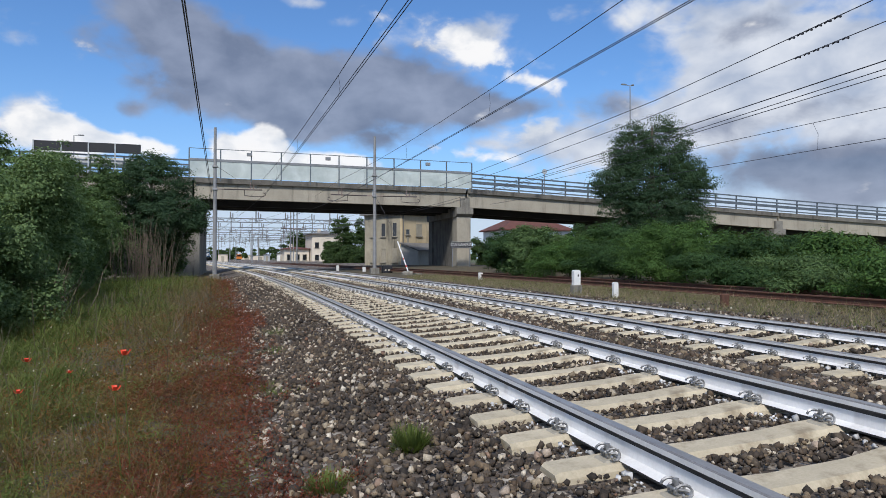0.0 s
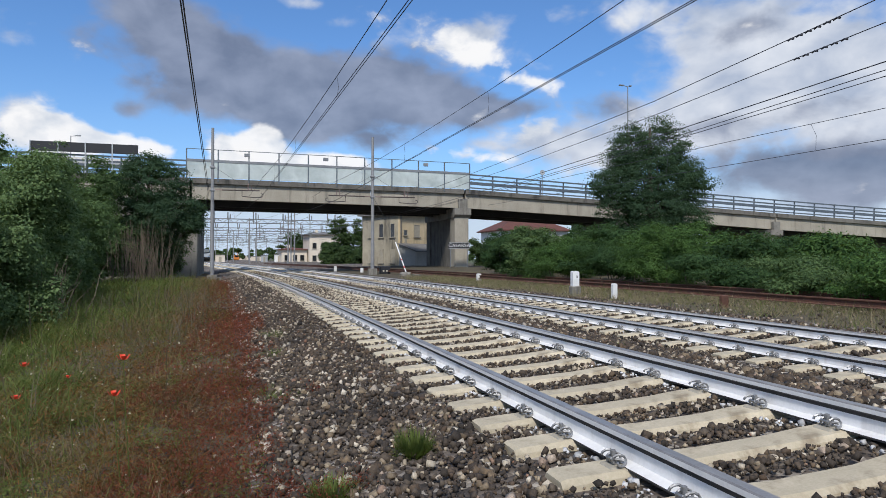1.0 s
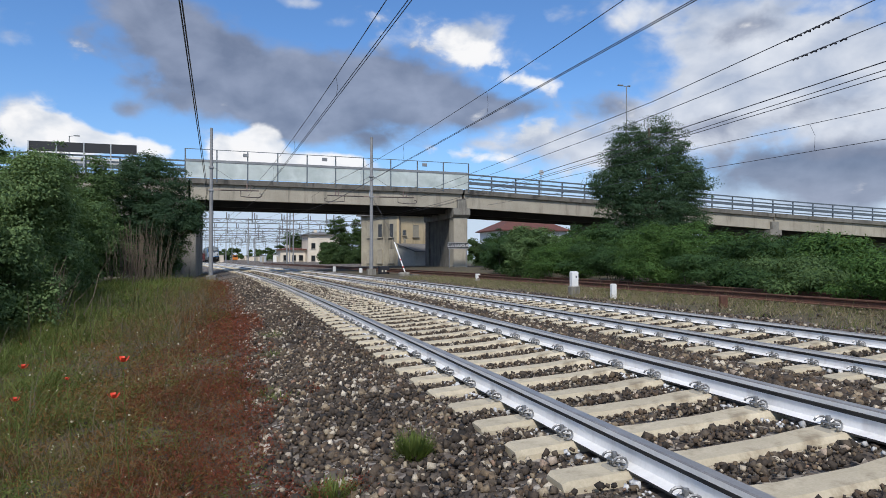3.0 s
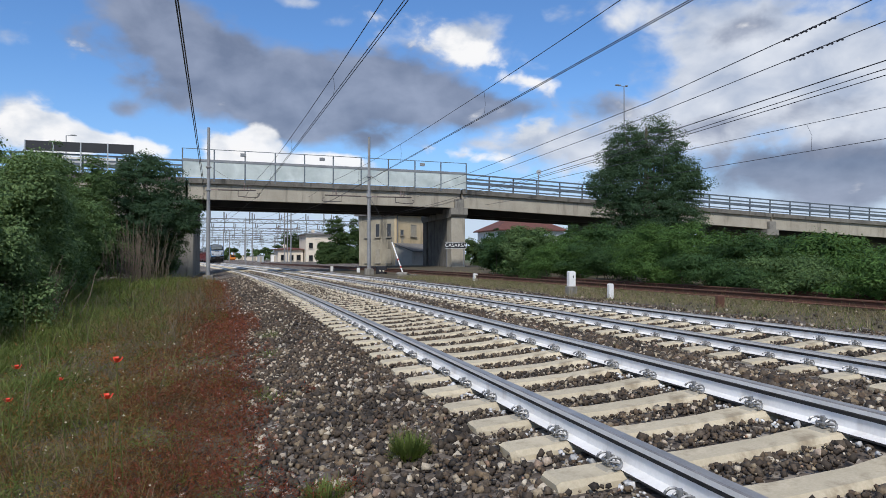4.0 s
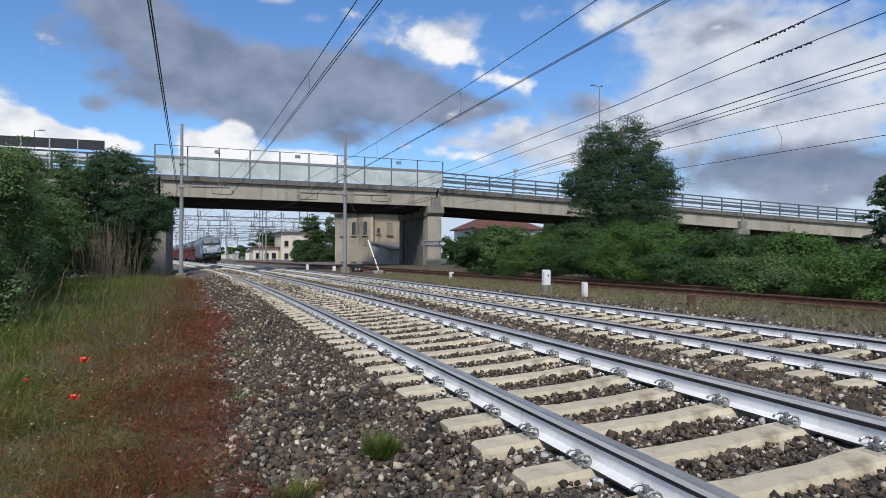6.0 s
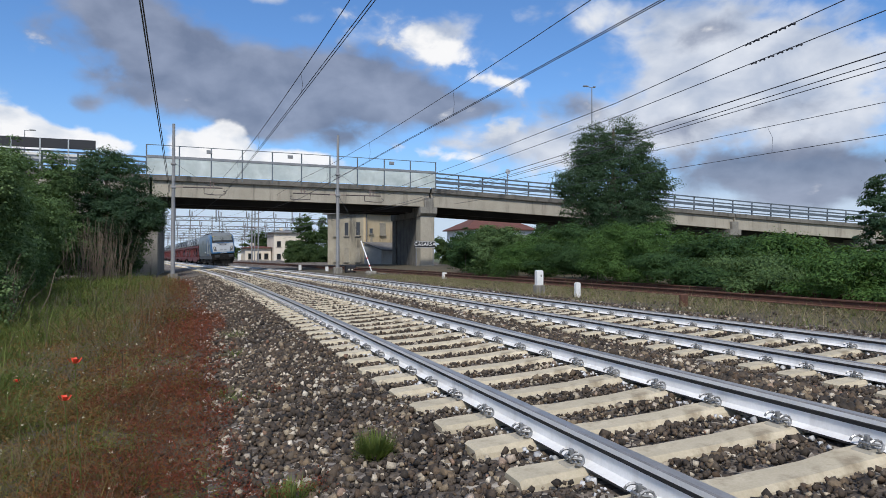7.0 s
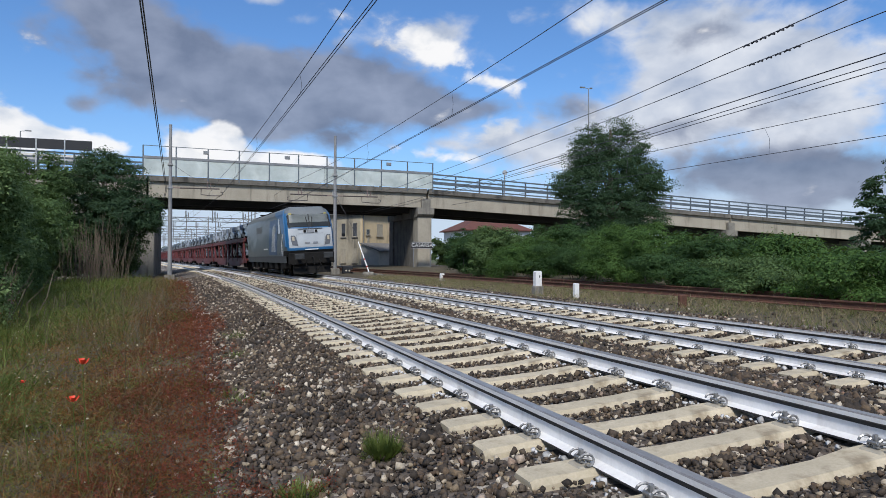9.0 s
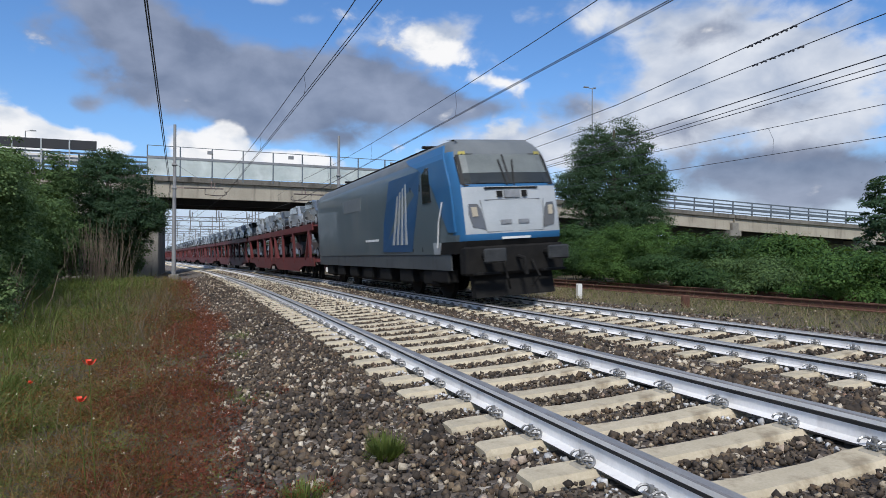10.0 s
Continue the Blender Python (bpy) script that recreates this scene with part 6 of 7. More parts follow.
def dwarf_signal():
    ob = thing("dwarf_signal", "low black dwarf signal with two white lights", "signal", pose(10.74, 51.1, -0.25))
    bm = bmesh.new()
    box(bm, -0.42, 0.42, -0.1, 0.2, 0.0, 0.62, 0.05)
    part("housing", bm, BLACK, ob)
    for x in (-0.13, 0.13):
        bm = bmesh.new()
        tube(bm, [(x, -0.09, 0.26), (x, -0.125, 0.26)], 0.07, 10)
        part("lamp", bm, LENS, ob, "white lit lamp")


dwarf_signal()
bm = bmesh.new()
box(bm, -0.1, 0.1, -0.06, 0.06, -0.1, 0.34, 0.02)
ob = part("rusty_post", bm, RUST)
ob.matrix_basis = pose(11.16, 13.35, -0.25)
tagged(ob, "short rusty iron post beside the siding", "post")


def street_lamp(x, y, z, h, arm, label):
    ob = thing("street_lamp", label, "street lamp", pose(x, y, z))
    bm = bmesh.new()
    tube(bm, [(0, 0, 0), (0, 0, h)], 0.09, 8, 0.05)
    part("pole", bm, GALV_DARK, ob)
    for sg in arm:
        bm = bmesh.new()
        tube(bm, [(0, 0, h - 0.05), (sg * 0.5, 0, h + 0.03), (sg * 0.9, 0, h + 0.05)], 0.035, 6)
        box(bm, sg * 0.5, sg * 1.1, -0.12, 0.12, h, h + 0.12)
        part("lamp_head", bm, GALV_DARK, ob)


street_lamp(41.7, 65.4, 5.6, 14.9, (-1, 0.4), "tall thin street lamp on the road bridge")
street_lamp(-19.9, 89.4, 4.0, 11.8, (1,), "street lamp on the road beyond the ramp")


def road_sign():
    ob = thing("road_sign", "round road sign seen from behind on the bridge", "road sign", pose(31.35, 66.0, 6.7))
    bm = bmesh.new()
    tube(bm, [(0, 0, 0), (0, 0, 3.9)], 0.05, 6)
    part("pole", bm, GALV_DARK, ob)
    bm = bmesh.new()
    tube(bm, [(0, -0.05, 3.7), (0, -0.08, 3.7)], 0.30, 16)
    part("disc", bm, GALV, ob)


road_sign()

# ---- train ----
FRONT_END, SPEED = 14.83, 25.46       # where the nose stands at the end of the clip, metres a second
TRAIN_LEAN = -math.degrees(math.atan2(CANT, GAUGE))


def berth(lead, length, t):
    """Pose of a vehicle whose front is lead metres behind the nose."""
    s = FRONT_END + SPEED * (10.0 - t) + lead
    x0, y0, _ = line(s + length * 0.18, FAR_MID)
    x1, y1, _ = line(s + length * 0.82, FAR_MID)
    a = math.atan2(-(x1 - x0), y1 - y0)
    k = -length * 0.18
    return pose(x0 - math.sin(a) * k, y0 + math.cos(a) * k, FAR_Z + CANT / 2, 0, TRAIN_LEAN, math.degrees(a))


def make_loco():
    """Electric locomotive, nose at local y = 0, body running to +y."""
    lo = thing("locomotive", "blue and grey electric locomotive with white face", "locomotive", berth(0, 18.9, 10.0))
    L = 18.6
    # level: height, half width, set-back of the face
    levels = [(1.12, 1.46, 0.22), (1.45, 1.48, 0.02), (1.62, 1.48, 0.0), (2.10, 1.48, 0.05), (2.86, 1.48, 0.17), (2.94, 1.48, 0.20), (3.72, 1.45, 0.60), (3.88, 1.41, 0.68), (4.12, 1.30, 0.88), (4.28, 1.08, 1.2), (4.34, 0.75, 1.7)]

    def ring(z, w, f):
        half = [(0.0, 0.0), (0.6, 0.01), (1.05, 0.04), (w - 0.15, 0.11), (w - 0.05, 0.26), (w - 0.01, 0.6), (w, 1.35)]
        front = [(-u, v) for u, v in half[::-1]] + half[1:]
        sides = [2.0, 3.0, 3.8, 5.2, 6.0, 9.0, L - 1.4]
        pts = [(-w, y) for y in sides[::-1]] + [(u, f + v) for u, v in front] + [(w, y) for y in sides]
        pts += [(w - 0.05, L - 0.7), (w - 0.3, L - 0.25), (0, L - 0.1), (-w + 0.3, L - 0.25), (-w + 0.05, L - 0.7)]
        return pts
    bm = bmesh.new()
    rings = [[bm.verts.new((x, y, z)) for x, y in ring(z, w, f)] for z, w, f in levels]
    n = len(rings[0])
    for i, (p, q) in enumerate(zip(rings, rings[1:])):
        for k in range(n):
            face = bm.faces.new((p[k], p[(k + 1) % n], q[(k + 1) % n], q[k]))
            c = face.calc_center_median()
            mat = 0
            if abs(c.x) < 1.30 and c.y < 2.0:
                mat = 2 if c.z < 2.88 else 1
                if c.z < 1.6 and c.z > 1.4:
                    mat = 1
            elif c.y < 2.0:
                mat = 1 if c.z > 1.55 + (c.y - 0.4) * 1.5 else (2 if c.z < 1.5 else 0)
            if 2.95 < c.z < 3.70 and abs(c.x) < 1.25 and c.y < 1.6:
                mat = 4
            if c.z < 1.42 and c.y < 1.4:
                mat = 4
            if c.z > 3.95 or (c.z > 3.75 and abs(c.x) < 1.3 and c.y < 1.5):
                mat = 3
            if c.z < 1.45 and c.y >= 2.0:
                mat = 0
            face.material_index = mat
    bm.faces.new(rings[-1]).material_index = 3
    bm.faces.new(rings[0][::-1]).material_index = 3
    bmesh.ops.recalc_face_normals(bm, faces=bm.faces[:])
    shell = part("body", bm, [LOCO_GREY, LOCO_BLUE, LOCO_WHITE, LOCO_ROOF, UNDER], lo, smooth=True)
    shell.data.set_sharp_from_angle(angle=radians(38))

    def on_side(x_sign, outline, mat, name, label="", thick=0.012):
        bm = bmesh.new()
        zs, ws = [l[0] for l in levels], [l[1] for l in levels]
        a = [bm.verts.new((x_sign * (float(np.interp(z, zs, ws)) + thick), y, z)) for y, z in outline]
        b = [bm.verts.new(v.co - Vector((x_sign * 0.05, 0, 0))) for v in a]
        bm.faces.new(a)
        for i in range(len(a)):
            j = (i + 1) % len(a)
            bm.faces.new((a[j], a[i], b[i], b[j]))
        bmesh.ops.recalc_face_normals(bm, faces=bm.faces[:])
        return part(name, bm, mat, lo, label)
    for sg in (-1, 1):
        on_side(sg, [(3.75, 1.22), (6.75, 1.22), (6.45, 2.2), (6.05, 2.9), (5.75, 3.62), (2.80, 3.62), (2.98, 2.9), (3.25, 2.3)], LOCO_DEEP, "blue_band", "dark blue slanted band", 0.016)
        for i in range(4):
            y, top = 4.02 + 0.42 * i, 3.35 - 0.10 * i
            on_side(sg, [(y + 0.12, 1.45), (y + 0.30, 1.45), (y + 0.12 - 0.17 * i, top), (y + 0.04 - 0.17 * i, top)], LOCO_WHITE, "white_stripe", "white slanted stripe", 0.026)
        bm = bmesh.new()
        zs, ws, fs = [l[0] for l in levels], [l[1] for l in levels], [l[2] for l in levels]
        strip = []
        for z, back in ((1.70, 0.85), (2.0, 1.10), (2.4, 1.40), (2.94, 1.80), (3.35, 2.30), (3.72, 3.10), (3.88, 3.75), (4.12, 4.40)):
            x, front = float(np.interp(z, zs, ws)) + 0.014, float(np.interp(z, zs, fs)) + 0.42
            strip.append([bm.verts.new((sg * x, y, z)) for y in (front, back)] + [bm.verts.new((sg * (x - 0.05), y, z)) for y in (back, front)])
        for p, q in zip(strip, strip[1:]):
            for k in range(4):
                bm.faces.new((p[k], p[(k + 1) % 4], q[(k + 1) % 4], q[k]))
        bm.faces.new(strip[0])
        bm.faces.new(strip[-1][::-1])
        bmesh.ops.recalc_face_normals(bm, faces=bm.faces[:])
        part("blue_pillar", bm, LOCO_BLUE, lo, "bright blue cab pillar")
        on_side(sg, [(1.98, 2.62), (2.62, 2.62), (2.66, 3.45), (2.35, 3.62), (2.12, 3.62)], WINDOW_DARK, "cab_window", "dark side window", 0.024)
        on_side(sg, [(2.85, 1.2), (2.9, 1.2), (2.9, 3.2), (2.85, 3.2)], UNDER, "door_seam", "", 0.008)
        on_side(sg, [(3.65, 1.2), (3.7, 1.2), (3.7, 3.2), (3.65, 3.2)], UNDER, "door_seam", "", 0.006)
        on_side(sg, [(7.2, 1.62), (8.9, 1.62), (8.9, 1.70), (7.2, 1.70)], WHITE, "lettering_bar", "", 0.006)
        bm = bmesh.new()
        tube(bm, [(sg * 1.53, 1.55, 1.3), (sg * 1.55, 1.35, 2.0), (sg * 1.5, 1.15, 2.55)], 0.02, 6)
        part("handrail", bm, WHITE, lo)
        bm = bmesh.new()
        tube(bm, [(sg * 0.95, 3.4, 4.36), (sg * 0.95, L - 3.0, 4.36)], 0.035, 5)
        for i in range(9):
            tube(bm, [(sg * 0.95, 3.5 + i * 1.35, 4.25), (sg * 0.95, 3.5 + i * 1.35, 4.36)], 0.03, 5)
        part("roof_conduit", bm, UNDER, lo)
        # skirt and steps
        bm = bmesh.new()
        box(bm, sg * 1.44, sg * 1.40, 0.9, L - 0.9, 0.72, 1.18)
        part("skirt", bm, LOCO_SKIRT, lo)
        bm = bmesh.new()
        box(bm, sg * 1.42, sg * 1.1, 1.2, 2.4, 0.45, 0.75, 0.03)
        part("step", bm, UNDER, lo)
        # roof shoulder louvres
        bm = bmesh.new()
        for i in range(9):
            box(bm, sg * 1.30, sg * 1.20, 3.2 + i * 1.45, 4.4 + i * 1.45, 3.98, 4.08)
        part("roof_louvre", bm, LOCO_ROOF, lo)

    def front_face(outline, z_of, mat, name, label="", thick=0.02):
        """A plate that lies on the sloping face: outline of (x, z)."""
        bm = bmesh.new()
        zs, fs = [l[0] for l in levels], [l[2] for l in levels]

        def fy(x, z):
            return float(np.interp(z, zs, fs)) + float(np.interp(abs(x), [0, 0.6, 1.05, 1.30, 1.40], [0, 0.01, 0.04, 0.11, 0.26]))
        a = [bm.verts.new((x, fy(x, z) - thick, z)) for x, z in outline]
        b = [bm.verts.new((x, fy(x, z) + 0.05, z)) for x, z in outline]
        bm.faces.new(a)
        for i in range(len(a)):
            j = (i + 1) % len(a)
            bm.faces.new((a[j], a[i], b[i], b[j]))
        bmesh.ops.recalc_face_normals(bm, faces=bm.faces[:])
        return part(name, bm, mat, lo, label)
    for sg in (-1, 1):
        def mir(pts):
            return [(sg * x, z) for x, z in pts]
        bm = bmesh.new()
        zs, fs = [l[0] for l in levels], [l[2] for l in levels]
        cols = [(0.03, 0.03, 0.0), (0.6, 0.6, 0.01), (1.05, 1.02, 0.045), (1.32, 1.25, 0.12)]
        grid = [[bm.verts.new((sg * (lo_x + (hi_x - lo_x) * (z - 2.95) / 0.82), float(np.interp(z, zs, fs)) + dy - 0.03, z)) for z in (2.95, 3.25, 3.55, 3.77)] for lo_x, hi_x, dy in cols]
        for p, q in zip(grid, grid[1:]):
            for k in range(3):
                bm.faces.new((p[k], q[k], q[k + 1], p[k + 1]) if sg > 0 else (p[k + 1], q[k + 1], q[k], p[k])).material_index = 1 if k else 0
        bmesh.ops.solidify(bm, geom=bm.faces[:], thickness=-0.03)
        bmesh.ops.recalc_face_normals(bm, faces=bm.faces[:])
        part("windscreen_pane", bm, [SCREEN, BLIND], lo, "raked windscreen with grey blind half down")
        front_face(mir([(1.22, 2.93), (1.31, 2.93), (1.25, 3.78), (1.18, 3.78)]), None, RUBBER, "windscreen_seal", "", 0.042)
        front_face(mir([(0.82, 1.74), (1.14, 1.80), (1.22, 2.15), (1.20, 2.42), (0.98, 2.40), (0.90, 2.25)]), None, LENS_OFF, "headlight", "headlight cluster in dark housing", 0.03)
        front_face(mir([(1.0, 2.08), (1.13, 2.08), (1.15, 2.33), (1.02, 2.33)]), None, LENS, "headlight_lens", "lit headlight", 0.045)
        front_face(mir([(0.28, 2.58), (0.42, 2.58), (0.42, 2.74), (0.28, 2.74)]), None, UNDER, "nose_handle", "", 0.05)
        front_face(mir([(0.10, 1.86), (0.40, 1.86), (0.40, 1.97), (0.10, 1.97)]), None, GALV_DARK, "number_bar", "", 0.03)
        front_face(mir([(1.0, 3.78), (1.18, 3.78), (1.16, 3.87), (1.0, 3.87)]), None, AMBER, "marker_lamp", "small yellowish top marker", 0.03)
        bm = bmesh.new()
        tube(bm, [(sg * 0.10, 0.16, 2.90), (sg * 0.20, 0.42, 3.60)], 0.024, 5)
        part("wiper", bm, RUBBER, lo)
        # buffers and steps under the face
        bm = bmesh.new()
        tube(bm, [(sg * 0.875, 0.1, 1.06), (sg * 0.875, -0.48, 1.06)], 0.11, 10)
        buf = part("buffer", bm, UNDER, lo)
        bm = bmesh.new()
        box(bm, sg * 0.875 - 0.30, sg * 0.875 + 0.30, -0.56, -0.48, 0.88, 1.24, 0.04)
        part("buffer_plate", bm, BUFFER, buf)
        bm = bmesh.new()
        box(bm, sg * 0.6, sg * 1.25, -0.22, -0.02, 0.64, 0.68)
        part("front_step", bm, UNDER, lo)
    front_face([(-0.22, 2.56), (0.22, 2.56), (0.22, 2.76), (-0.22, 2.76)], None, GALV_DARK, "coupling_socket", "", 0.04)
    front_face([(-0.75, 2.80), (0.75, 2.80), (0.75, 2.84), (-0.75, 2.84)], None, UNDER, "nose_rail", "", 0.05)
    front_face([(-1.26, 2.89), (1.26, 2.89), (1.25, 2.925), (-1.25, 2.925)], None, RUBBER, "windscreen_seal", "", 0.04)
    front_face([(-1.12, 3.775), (1.12, 3.775), (1.11, 3.805), (-1.11, 3.805)], None, RUBBER, "windscreen_seal", "", 0.035)
    front_face([(-0.03, 2.93), (0.03, 2.93), (0.03, 3.77), (-0.03, 3.77)], None, RUBBER, "windscreen_seal", "", 0.035)
    front_face([(-0.4, 1.46), (0.4, 1.46), (0.4, 1.52), (-0.4, 1.52)], None, WHITE, "front_plate", "", 0.03)
    for x0, z0, x1, z1 in ((-0.78, 2.50, 0.78, 2.515), (-0.80, 1.66, 0.80, 1.672)):
        front_face([(x0, z0), (x1, z0), (x1, z1), (x0, z1)], None, GALV_DARK, "panel_seam", "", 0.022)
    for sg in (-1, 1):
        front_face([(sg * 0.80, 1.70), (sg * 0.812, 1.70), (sg * 0.90, 2.50), (sg * 0.885, 2.50)], None, GALV_DARK, "panel_seam", "", 0.022)
        for y in (7.3, 9.0, 10.7, 12.4, 14.1):
            on_side(sg, [(y, 1.2), (y + 0.02, 1.2), (y + 0.02, 3.5), (y, 3.5)], LOCO_ROOF, "panel_seam", "", 0.006)
        on_side(sg, [(9.4, 2.9), (12.0, 2.9), (12.0, 3.4), (9.4, 3.4)], LOCO_ROOF, "side_grille", "dark air intake grille", 0.012)
        for y in (2.0, 4.2, 6.4, 8.6, 10.8, 13.0, 15.2):
            bm = bmesh.new()
            box(bm, sg * 1.38, sg * 1.0, y, y + 1.2, 0.38, 0.72, 0.04)
            part("equipment_box", bm, UNDER, lo)
    bm = bmesh.new()
    box(bm, -1.38, 1.38, 0.05, 0.5, 0.62, 1.3, 0.05)
    part("buffer_beam", bm, UNDER, lo)
    bm = bmesh.new()
    prism(bm, [(0.12, 0.18), (0.4, 0.18), (0.5, 0.62), (0.26, 0.62)], "x", -1.12, 1.12)
    part("rail_guard", bm, UNDER, lo)
    bm = bmesh.new()
    tube(bm, [(0, 0.0, 1.0), (0, -0.35, 0.95), (0.02, -0.42, 0.6)], 0.05, 6)
    tube(bm, [(-0.4, 0, 0.9), (-0.45, -0.3, 0.55), (-0.3, -0.1, 0.35)], 0.03, 5)
    tube(bm, [(0.4, 0, 0.9), (0.45, -0.3, 0.55), (0.3, -0.1, 0.35)], 0.03, 5)
    part("coupling", bm, UNDER, lo)
    bogies(lo, (4.1, 14.5), 1.3, 0.6)
    bm = bmesh.new()
    box(bm, -1.2, 1.2, 6.5, 12.2, 0.35, 1.15, 0.1)
    part("transformer_box", bm, UNDER, lo)
    # roof gear: folded pantographs
    for y in (3.6, 13.8):
        bm = bmesh.new()
        box(bm, -0.6, 0.6, y - 0.7, y + 0.7, 4.32, 4.42)
        tube(bm, [(0, y + 0.6, 4.42), (0, y - 0.9, 4.5), (0, y + 0.8, 4.56)], 0.04, 5)
        tube(bm, [(-0.75, y + 0.8, 4.56), (0.75, y + 0.8, 4.56)], 0.05, 5)
        part("pantograph", bm, UNDER, lo)
    # the body sits high on its springs
    for child in lo.children_recursive:
        if child.name.split(".")[0] in ("wheel", "bogie_frame", "transformer_box"):
            continue
        for v in child.data.vertices:
            z = v.co.z
            v.co.z = z + 0.17 * min(1.0, max(0.0, (4.4 - z) / 3.3)) * min(1.0, max(0.0, (z - 0.2) / 0.6))
    return lo


def bogies(parent, ys, spread, r):
    for y in ys:
        for sg in (-1, 1):
            bm = bmesh.new()
            box(bm, sg * 1.15, sg * 0.98, y - spread - 0.6, y + spread + 0.6, 0.45, 0.78, 0.05)
            for d in (-spread, spread):
                box(bm, sg * 1.22, sg * 1.0, y + d - 0.22, y + d + 0.22, 0.35, 0.8, 0.04)
                tube(bm, [(sg * 1.12, y + d * 0.5, 0.5), (sg * 1.12, y + d * 0.5, 0.95)], 0.12, 7)
            frame_part = part("bogie_frame", bm, UNDER, parent)
            for d in (-spread, spread):
                bm = bmesh.new()
                tube(bm, [(sg * 0.68, y + d, r), (sg * 0.82, y + d, r)], r, 18)
                tube(bm, [(sg * 0.82, y + d, r), (sg * 0.86, y + d, r)], r * 0.45, 12)
                part("wheel", bm, UNDER, frame_part)


def make_wagon():
    """Two-deck car carrier in dark red, 26.5 m over buffers."""
    wg = thing("car_transporter_wagon", "dark red two-deck car transporter wagon loaded with new cars", "wagon", group="car transporter wagons")
    L = 26.2
    bm = bmesh.new()
    box(bm, -1.35, 1.35, 0.3, L - 0.3, 0.95, 1.12)
    for sg in (-1, 1):
        prism(bm, [(0.3, 0.75), (3.4, 0.72), (4.4, 0.42), (L / 2 - 1.6, 0.42), (L / 2 - 0.8, 0.75), (L / 2 + 0.8, 0.75), (L / 2 + 1.6, 0.42), (L - 4.4, 0.42), (L - 3.4, 0.72), (L - 0.3, 0.75), (L - 0.3, 1.2), (0.3, 1.2)], "x", sg * 1.36, sg * 1.44)
    part("lower_deck", bm, WAGON_RED, wg)
    bm = bmesh.new()
    box(bm, -1.38, 1.38, 0.2, L - 0.2, 2.82, 2.90)
    for sg in (-1, 1):
        box(bm, sg * 1.38, sg * 1.46, 0.2, L - 0.2, 2.62, 2.96)
    part("upper_deck", bm, WAGON_RED, wg)
    for sg in (-1, 1):
        for y in (1.2, 5.6, 9.2, L / 2 - 0.9, L / 2 + 0.9, L - 9.2, L - 5.6, L - 1.2):
            bm = bmesh.new()
            box(bm, sg * 1.34, sg * 1.47, y - 0.12, y + 0.12, 0.9, 2.65)
            part("stanchion", bm, WAGON_RED, wg)
        for y, d in ((1.2, 1.1), (L / 2 - 0.9, -1.1), (L / 2 + 0.9, 1.1), (L - 1.2, -1.1)):
            bm = bmesh.new()
            tube(bm, [(sg * 1.41, y, 2.5), (sg * 1.41, y + d, 1.1)], 0.09, 5)
            part("brace", bm, WAGON_RED, wg)
        for z in (3.15,):
            bm = bmesh.new()
            tube(bm, [(sg * 1.43, 0.3, z), (sg * 1.43, L - 0.3, z)], 0.025, 4)
            for y in np.linspace(0.4, L - 0.4, 14):
                tube(bm, [(sg * 1.43, y, 2.8), (sg * 1.43, y, z)], 0.02, 4)
            part("deck_rail", bm, GALV_DARK, wg)
    bogies(wg, (2.4, L / 2, L - 2.4), 0.8, 0.42)
    return wg


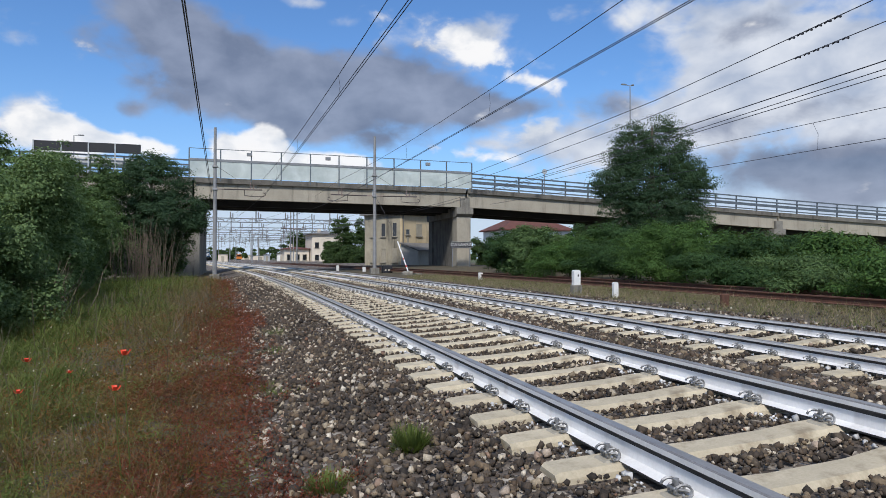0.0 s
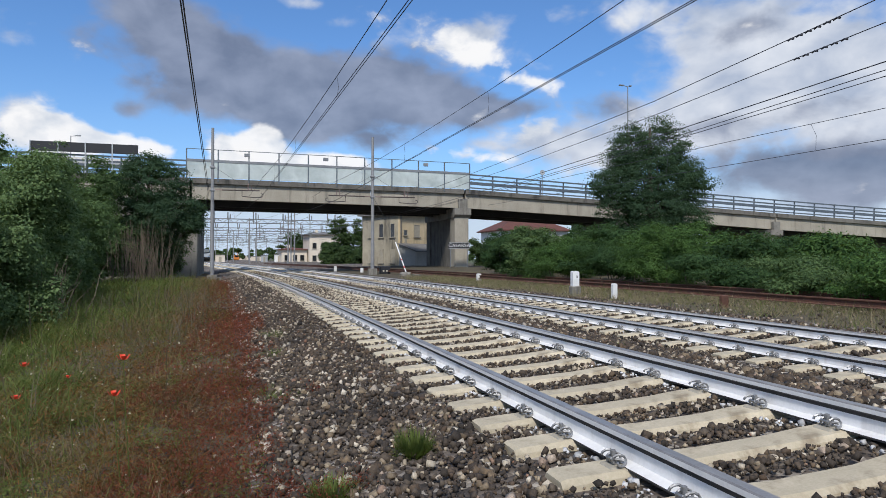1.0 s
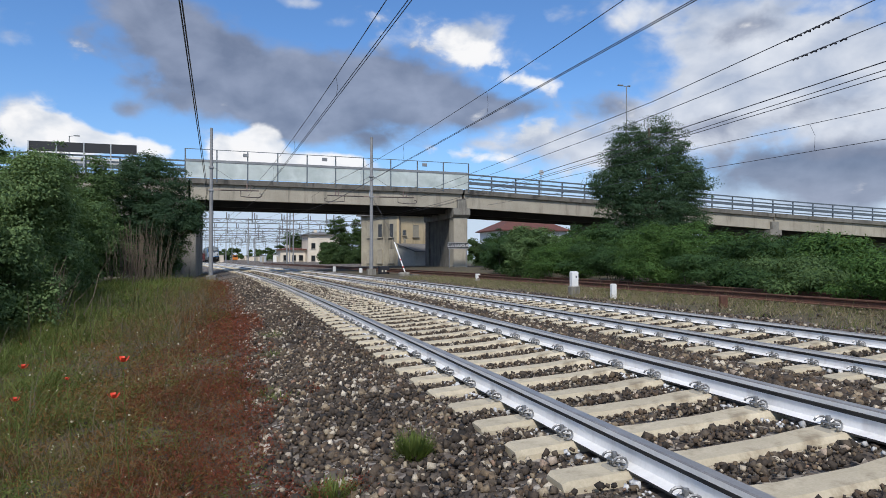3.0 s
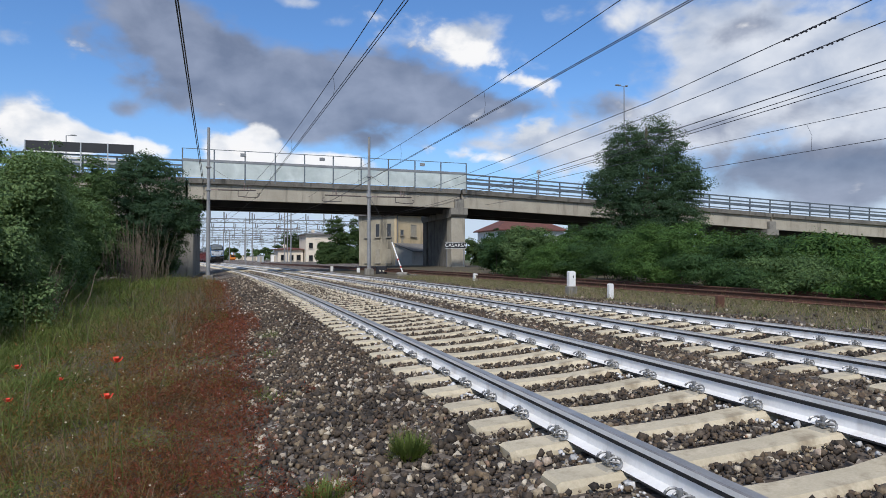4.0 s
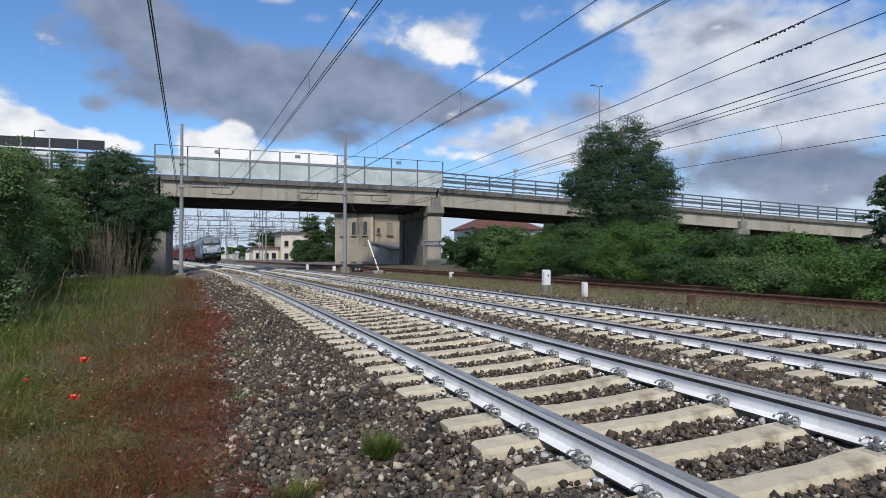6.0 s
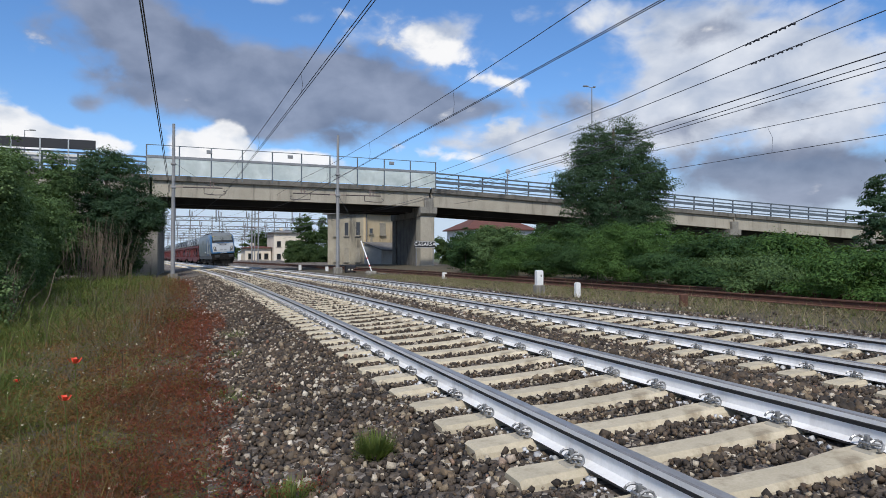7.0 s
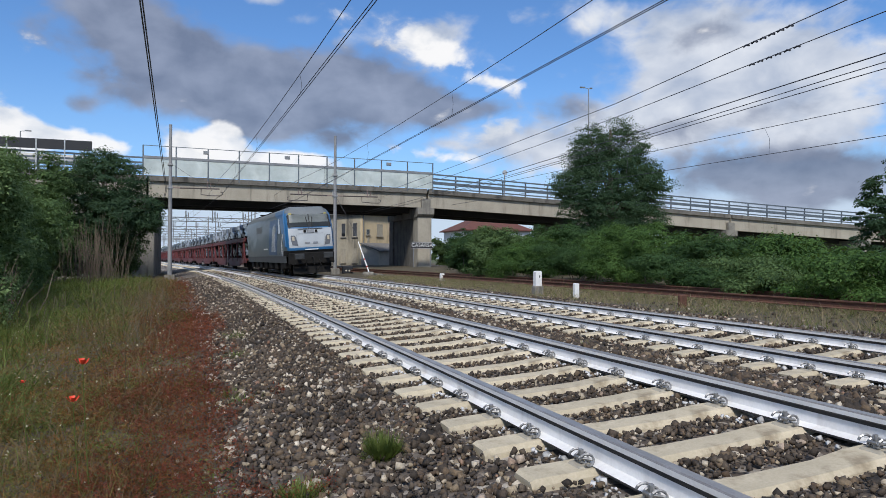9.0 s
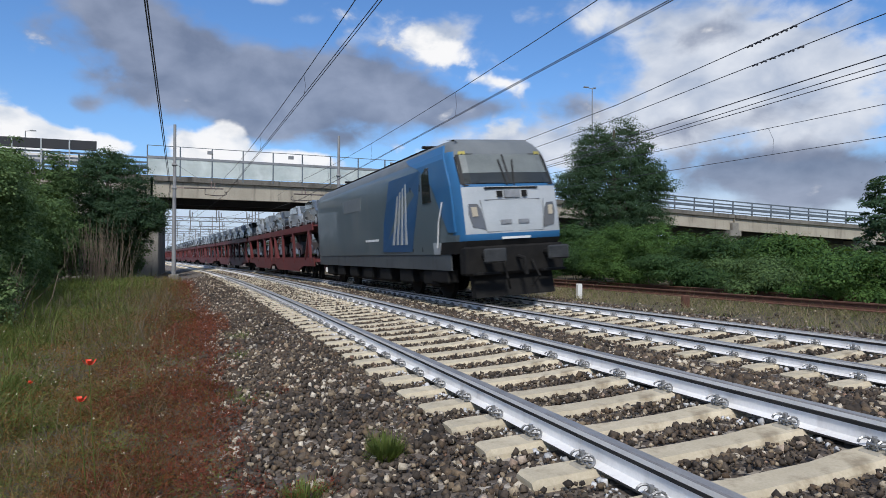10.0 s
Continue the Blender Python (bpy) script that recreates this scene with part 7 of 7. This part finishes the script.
def make_car(paint):
    """A new hatchback, nose towards -y, 4.3 m long."""
    car = thing("new_car", "new hatchback car carried on the transporter wagon", "car", group="new cars on the train")
    bm = bmesh.new()
    side = [(-2.12, 0.35), (-2.15, 0.62), (-2.0, 0.80), (-1.15, 0.95), (-0.45, 1.40), (0.3, 1.50), (1.35, 1.44), (1.9, 1.05), (2.1, 0.95), (2.15, 0.45), (2.05, 0.28), (-1.95, 0.25)]
    rows = []
    for x, k in ((-0.86, 0.93), (-0.80, 1.0), (0.80, 1.0), (0.86, 0.93)):
        rows.append([bm.verts.new((x * (1.0 if z < 1.0 else 0.82), y * (0.97 if k < 1 else 1.0), z * (k if z < 1 else (0.97 if k < 1 else 1)))) for y, z in side])
    for p, q in zip(rows, rows[1:]):
        for i in range(len(side)):
            j = (i + 1) % len(side)
            bm.faces.new((p[i], p[j], q[j], q[i]))
    bm.faces.new(rows[0])
    bm.faces.new(rows[-1][::-1])
    bmesh.ops.recalc_face_normals(bm, faces=bm.faces[:])
    part("body", bm, paint, car)
    for sg in (-1, 1):
        bm = bmesh.new()
        prism(bm, [(-0.98, 0.98), (-0.42, 1.34), (0.3, 1.42), (1.2, 1.36), (1.55, 1.05)], "x", sg * 0.70, sg * 0.872)
        part("side_glass", bm, GLASS, car)
        for y in (-1.3, 1.3):
            bm = bmesh.new()
            tube(bm, [(sg * 0.66, y, 0.31), (sg * 0.88, y, 0.31)], 0.31, 12)
            w = part("wheel", bm, RUBBER, car)
            bm = bmesh.new()
            tube(bm, [(sg * 0.87, y, 0.31), (sg * 0.89, y, 0.31)], 0.2, 8)
            part("rim", bm, GALV, w)
    for y0, y1, z0, z1 in ((-1.17, -0.5, 0.99, 1.405), (1.40, 1.87, 1.43, 1.10)):
        bm = bmesh.new()
        vs = [bm.verts.new(v) for v in ((-0.66, y0, z0), (0.66, y0, z0), (0.6, y1, z1), (-0.6, y1, z1))]
        ws = [bm.verts.new(v.co + Vector((0, 0, 0.03))) for v in vs]
        bm.faces.new(vs[::-1])
        bm.faces.new(ws)
        for i in range(4):
            bm.faces.new((vs[i], vs[(i + 1) % 4], ws[(i + 1) % 4], ws[i]))
        part("windscreen", bm, GLASS, car)
    return car


LOCO_LENGTH, WAGON_LENGTH, WAGONS = 19.1, 26.7, 10
locomotive = make_loco()
first_wagon = make_wagon()
wagons = [first_wagon] + [copy_thing(first_wagon, Matrix()) for _ in range(WAGONS - 1)]
prototypes = [make_car(p) for p in CAR_PAINTS]
riders = []
_rc = random.Random(8)
used = set()
for w in range(WAGONS):
    for z in (2.90, 1.12):
        if z < 2 and w > 5:
            continue
        for i in range(5):
            k = _rc.choice((0, 1, 2, 2, 2)) if len(used) == 3 else len(used)
            if k in used:
                c = copy_thing(prototypes[k], Matrix())
            else:
                c = prototypes[k]
                used.add(k)
            riders.append((c, w, pose(_rc.uniform(-0.05, 0.05), 2.9 + 5.1 * i, z)))



def motions():
    times = [0.0, 1.0, 2.0, 3.0, 4.0, 5.0, 6.0, 6.5, 7.0, 7.5, 8.0, 8.5, 9.0, 9.5, 10.0]
    walk(locomotive, [(t, berth(0, 18.9, t)) for t in times])
    for i, w in enumerate(wagons):
        walk(w, [(t, berth(LOCO_LENGTH + WAGON_LENGTH * i, 26.2, t)) for t in times])
    for c, i, m in riders:
        walk(c, [(t, berth(LOCO_LENGTH + WAGON_LENGTH * i, 26.2, t) @ m) for t in times])


motions()
